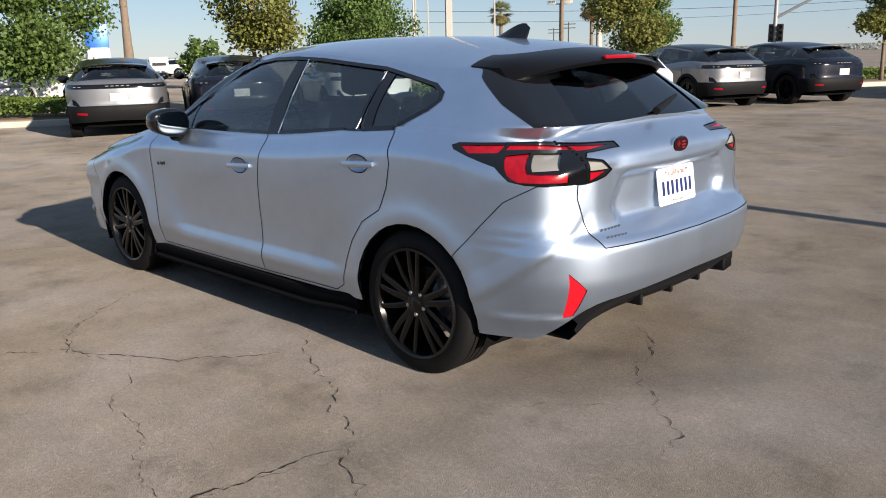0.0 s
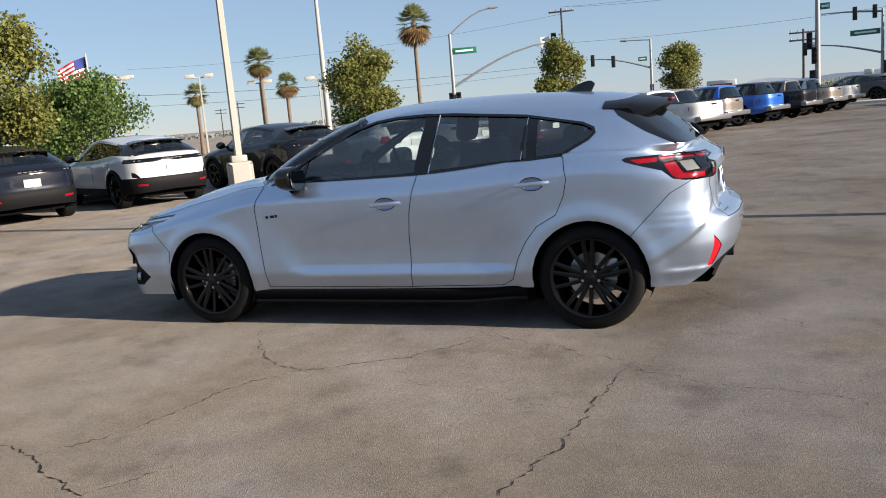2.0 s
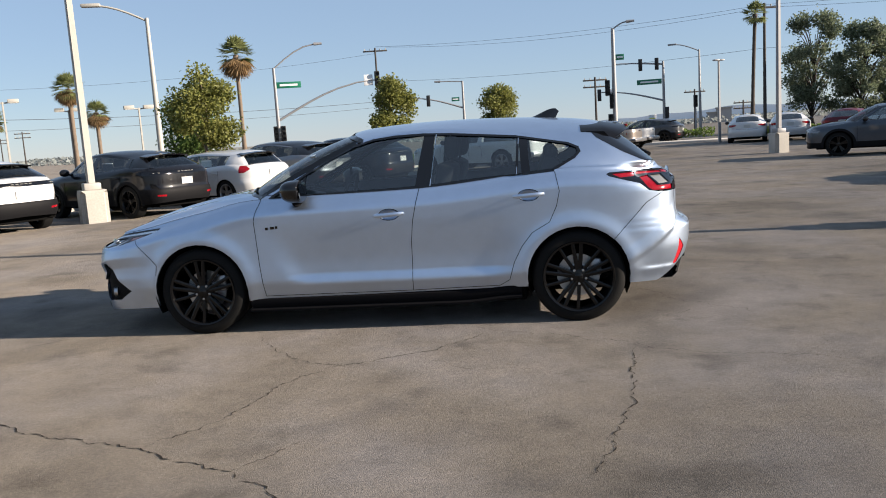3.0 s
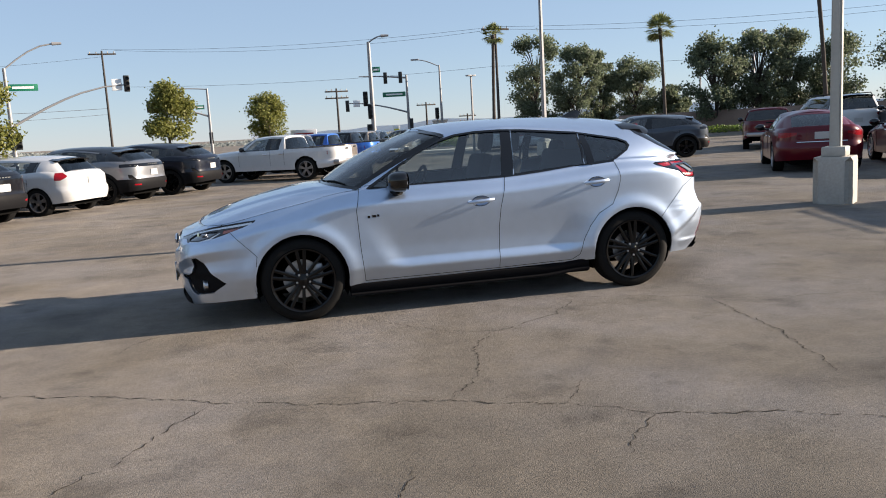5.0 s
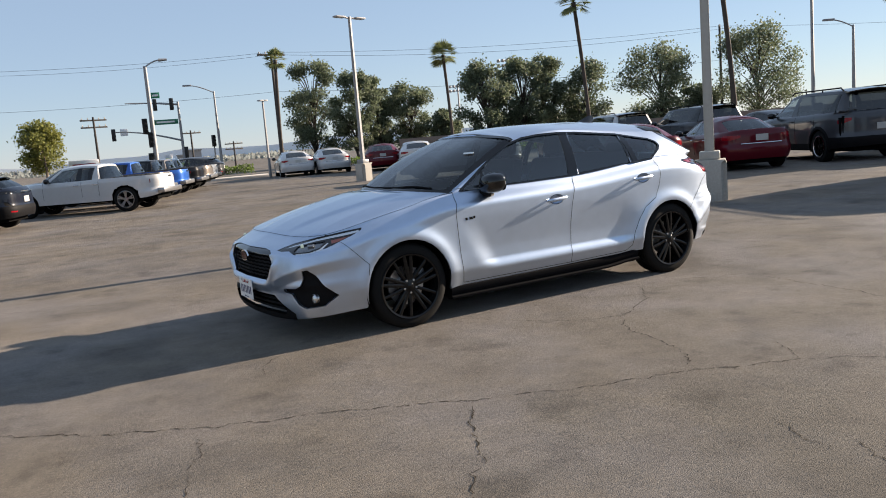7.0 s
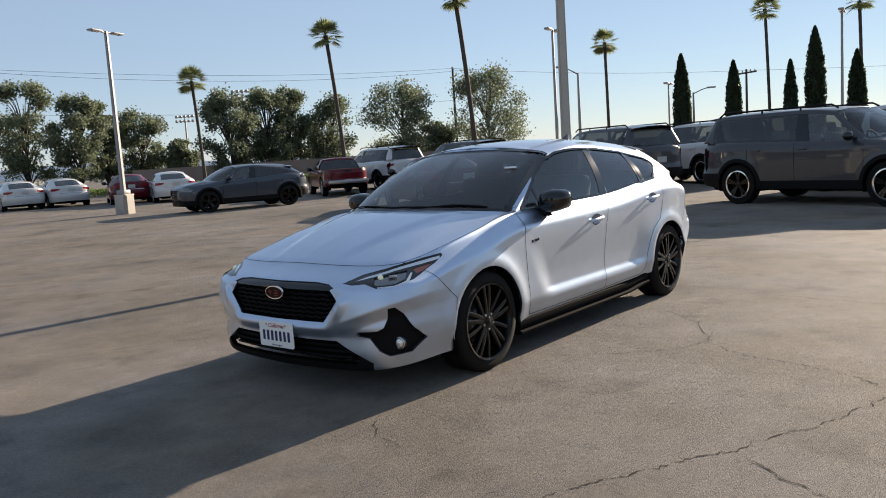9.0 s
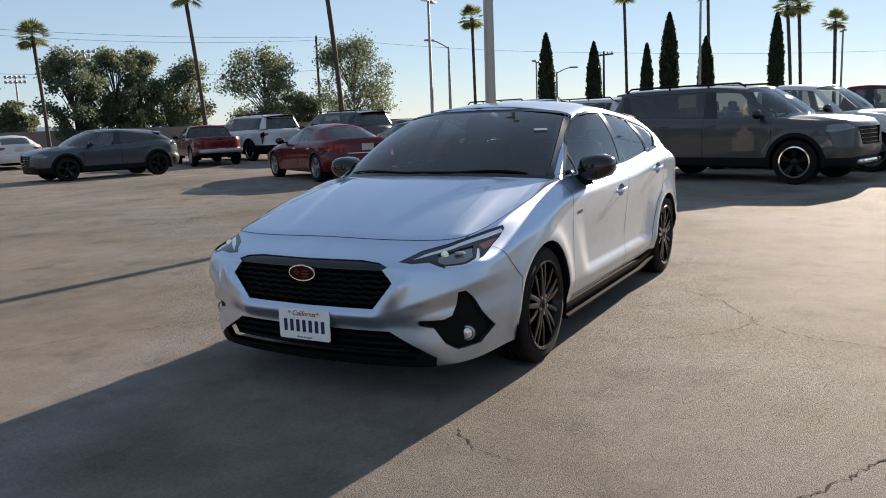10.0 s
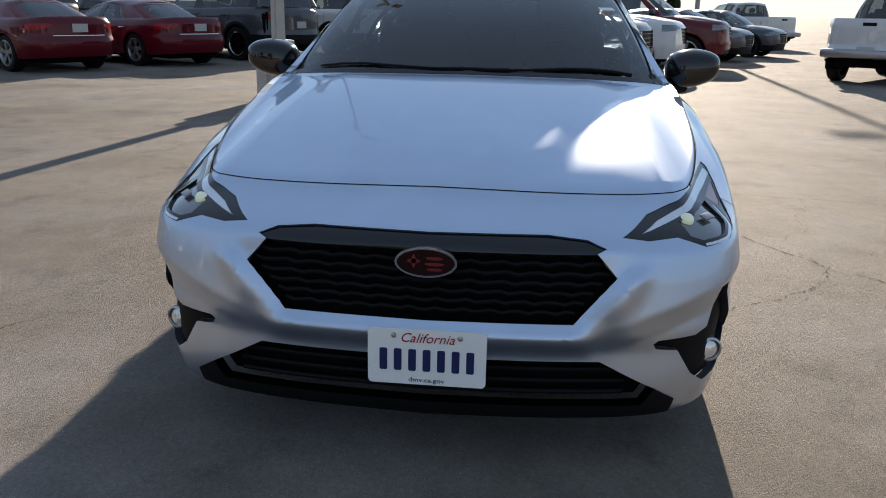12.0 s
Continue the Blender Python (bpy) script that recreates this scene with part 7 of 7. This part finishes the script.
palm(39.1, 29.3, 11.5, 1.2, 80, "very tall slim fan palm", 0, (-.7, .5), .18)
palm(48.2, 24.0, 8.4, 1.15, 81, "tall fan palm between the trees", 0, (-.2, 0), .13)
palm(54.1, 14.5, 9.8, 1.2, 82, "tall fan palm behind the cypresses", 0, (-.2, .2), .13)
palm(59.4, 9.7, 10.1, 1.25, 83, "tall fan palm behind a lamp post", 0, (0, .2), .14)
palm(54.3, 3.4, 7.9, 1.1, 84, "tall fan palm beside a cypress", 0, (-.2, .4), .13)
palm(56.4, 3.0, 8.2, 1.1, 85, "tall fan palm beside another", 0, (-.2, .3), .13)
palm(75.0, -5.6, 7.2, 1.3, 86, "distant fan palm against the bright sky", 0, (0, 0), .14)
palm(78.0, -8.0, 7.4, 1.3, 87, "distant fan palm against the bright sky", 0, (0, 0), .14)
palm(82.0, -13.5, 6.3, 1.2, 88, "distant fan palm against the bright sky", 0, (0, 0), .14)


# ---------------------------------------------------------------- kerb strip, hedge, distance
def strip(name, p0, along, length, across, width, z0, z1, material, label, category, kind="structure", bevel=.03):
    b = bmesh.new()
    a = Vector((*along, 0)).normalized()
    box(b, 0, length, 0, width, z0, z1, bevel, m=Matrix.Translation((*p0, 0)) @ pose(0, 0, 0, 0, 0, math.degrees(math.atan2(a.y, a.x))))
    return tagged(part(name, b, material), label, category, kind=kind)


EARTH = mat("planting_soil", (.12, .085, .055), rough=.95, var=.3, scale=4, bump=.6, bscale=25)
WALK = mat("pavement_concrete", (.46, .43, .39), rough=.85, var=.1, scale=2, bump=.2, bscale=60)
strip("kerb", (-20.4, -8.4), E1[:2], 62, 0, 2.2, -.05, .13, CONCRETE, "raised concrete kerb round the planting strip", "kerb")
strip("planting_strip", (-20.55, -8.2), E1[:2], 61.5, 0, 1.9, .10, .16, EARTH, "bare soil between the kerbs", "soil")


def hedge(x0, y0, length, width, h, seed, label, direction=None):
    rng = np.random.default_rng(seed)
    n = int(length * width * 420)
    p = np.c_[rng.uniform(0, length, n), rng.uniform(0, width, n), .13 + h * rng.uniform(.1, 1, n) ** .6]
    p[:, 2] *= 1 + .18 * np.sin(p[:, 0] * 2.1) * np.cos(p[:, 1] * 5)
    me = leaves(rng, p, .10, -.3)
    me.materials.append(HEDGE)
    ob = new("hedge", me)
    d = direction or E1
    ob.matrix_world = Matrix.Translation((x0, y0, 0)) @ pose(0, 0, 0, 0, 0, math.degrees(math.atan2(d.y, d.x)))
    return tagged(ob, label, "hedge", kind="stuff")


hedge(-19.6, -6.0, 13, 1.4, .42, 90, "low clipped green hedge in the planting strip")
hedge(-13.2, 8.6, 8, 1.2, .38, 91, "low green hedge behind the crossovers")
hedge(-6.2, 23.5, 6, 1.2, .35, 92, "low green shrubs under a street tree")
hedge(8.3, 41.0, 2.6, 1.0, .55, 93, "yellow-green shrubs at the driveway", Vector((1, -.2, 0)))
hedge(4.5, 47.0, 5.0, 1.5, .9, 94, "green shrubs beyond the junction", Vector((1, -.1, 0)))
hedge(12.5, 39.0, 26, 1.0, .45, 95, "low dark shrubs under the gum trees", Vector((.95, -.35, 0)))
strip("pavement", (4.2, 39.6), (.97, -.2), 7.0, 0, 2.0, -.05, .12, WALK, "pale concrete driveway apron", "pavement")
# low wall and far buildings
BLOCK = mat("block_wall", (.22, .16, .13), rough=.9, var=.15, scale=1.5, bump=.3, bscale=12)
BUILD = mat("far_building", (.36, .34, .33), rough=.9, var=.08, scale=.3)
strip("wall_far", (24.0, 47.0), (.80, -.60), 40, 0, .25, 0, 1.5, BLOCK, "reddish block wall behind the gum trees", "wall", bevel=.01)


def far_building(x, y, w, d, h, turn, label):
    t = thing("building", label, "building", pose(x, y, 0, 0, 0, turn))
    b = bmesh.new()
    box(b, -w / 2, w / 2, -d / 2, d / 2, 0, h)
    part("wall", b, BUILD, t, smooth=False)
    b = bmesh.new()
    box(b, -w / 2 - .2, w / 2 + .2, -d / 2 - .2, d / 2 + .2, h, h + .3)
    part("roof", b, CONCRETE, t, smooth=False)


far_building(41.8, 179.8, 3.0, 6, 2.9, -10, "grey block building far beyond the junction")
far_building(39.4, 180.3, 2.0, 4, 2.0, -10, "small grey building far beyond the junction")


def sign_board(x, y, h, w, hh, turn, face, label):
    t = thing("sign_board", label, "sign", pose(x, y, 0, 0, 0, turn))
    b = bmesh.new()
    tube(b, [(0, 0, 0), (0, 0, h)], .08, 8)
    part("post", b, GALV, t)
    b = bmesh.new()
    box(b, -w / 2, w / 2, -.08, .08, h - hh, h, .02)
    part("panel", b, SIGN_WHITE, t)
    b = bmesh.new()
    box(b, -w * .38, w * .38, -.09, -.081, h - hh * .62, h - hh * .40)
    part("lettering_bar", b, face, t, smooth=False)


sign_board(1.0, 34.9, 1.68, 1.3, .42, -8, SCRIPT_RED, "white sign board with a red bar beyond the pickups")
sign_board(9.9, 58.2, 1.75, .55, .62, -10, SIGN_YELLOW, "yellow warning sign by the driveway")
# blue delivery truck across the street
t = thing("box_truck", "bright blue box truck parked across the street", "truck", pose(-78.2, 32.1, 0, 0, 0, -21))
b = bmesh.new()
box(b, -2.2, 3.2, -1.05, 1.05, .9, 5.0, .06)
part("cargo_box", b, PAINTS["blue"], t)
b = bmesh.new()
box(b, 3.25, 4.8, -1.05, 1.05, .6, 2.6, .25)
part("cab", b, PAINTS["white"], t)
for x_ in (4.0, -1.2):
    for s in (1, -1):
        simple_wheel(t, x_, .95 * s, .42, s, RIM_GREY)
# flag
FLAG_R, FLAG_W, FLAG_B = mat("flag_red", (.45, .02, .03), rough=.8), mat("flag_white", (.75, .75, .75), rough=.8), mat("flag_blue", (.02, .03, .16), rough=.8)
t = thing("flag", "large striped flag with a blue corner on a tall pole", "flag", pose(-39.6, 38.6, 0, 0, 0, 40))
b = bmesh.new()
tube(b, [(0, 0, 0), (0, 0, 7.2)], [.10, .05], 8)
part("pole", b, POLE_WHITE, t)
for k in range(9):
    b = bmesh.new()
    vs = []
    for i in range(13):
        s = i / 12
        for z in (7.0 - .14 * k, 7.0 - .14 * (k + 1)):
            vs.append(b.verts.new((-.05 - 1.8 * s, .14 * math.sin(s * 9 + k * .2), z - .75 * s ** 1.3)))
    for i in range(12):
        f = b.faces.new((vs[2 * i], vs[2 * i + 1], vs[2 * i + 3], vs[2 * i + 2]))
        f.material_index = 1 if (i < 5 and k < 5) else 0
    part("stripe", b, [FLAG_R if k % 2 == 0 else FLAG_W, FLAG_B], t)
# hills on the skyline; the haze before them is put into their pale colour
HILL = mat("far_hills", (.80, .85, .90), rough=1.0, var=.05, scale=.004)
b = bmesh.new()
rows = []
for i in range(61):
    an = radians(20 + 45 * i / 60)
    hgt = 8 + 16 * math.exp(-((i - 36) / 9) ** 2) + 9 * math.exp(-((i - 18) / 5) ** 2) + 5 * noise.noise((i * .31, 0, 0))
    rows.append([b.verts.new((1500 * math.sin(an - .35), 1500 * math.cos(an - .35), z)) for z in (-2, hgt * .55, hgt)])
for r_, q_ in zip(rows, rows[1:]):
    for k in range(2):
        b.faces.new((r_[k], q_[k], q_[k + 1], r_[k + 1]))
tagged(part("hills", b, HILL), "hills on the skyline, distance haze painted into their pale colour", "hills", kind="structure")
# grey hoop rail by the hedge
t = thing("hoop_rail", "bent grey tubular rail standing by the hedge", "rail", pose(-16.4, 4.0, 0, 0, 0, 10))
b = bmesh.new()
tube(b, [(0, 0, 0), (0, 0, .62), (-.06, -.01, .75), (-.2, -.02, .80), (-2.0, -.2, .80), (-2.14, -.21, .75), (-2.2, -.22, .62), (-2.2, -.22, 0)], .035, 10)
part("hoop", b, GALV, t)
# small dark notice board far across the street
sign_board(-31.9, 15.0, 1.45, .8, .62, 60, SIGNAL, "small dark notice board across the street")
# tree line far off, its leaf colour paled to imitate distance haze
rng_ = np.random.default_rng(7)
n_ = 22000
an_ = np.radians(rng_.uniform(-85, 95, n_))
band = .3 * (3.0 + 1.4 * np.sin(an_ * 9) + 1.0 * np.sin(an_ * 23 + 1) + .7 * np.sin(an_ * 61))
rad_ = rng_.uniform(170, 230, n_)
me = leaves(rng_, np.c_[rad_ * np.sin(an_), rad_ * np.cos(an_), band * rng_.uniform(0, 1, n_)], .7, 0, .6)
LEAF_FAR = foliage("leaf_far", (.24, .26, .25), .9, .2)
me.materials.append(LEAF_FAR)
tagged(new("far_trees", me), "tree line far off, grey-green paled by painted haze", "trees", kind="stuff")


def flood_mast(x, y, h, turn):
    """A sports ground mast with two rows of flood lamps."""
    t = thing("floodlight_mast", "tall thin floodlight mast with two rows of lamps", "floodlight", pose(x, y, 0, 0, 0, turn))
    b = bmesh.new()
    tube(b, [(0, 0, 0), (0, 0, h * .5), (0, 0, h)], [.16, .12, .08], 8)
    part("pole", b, GALV, t)
    for z in (h - .15, h - .65):
        b = bmesh.new()
        box(b, -1.1, 1.1, -.04, .04, z - .04, z + .04, .01)
        part("cross_bar", b, GALV, t)
        for k in range(5):
            b = bmesh.new()
            box(b, -.9 + .45 * k - .14, -.9 + .45 * k + .14, -.22, -.02, z - .14, z + .16, .04)
            part("flood_lamp", b, GALV, t)
    return t


flood_mast(47.6, 75.8, 7.3, -50)
flood_mast(43.7, 60.1, 8.5, -50)
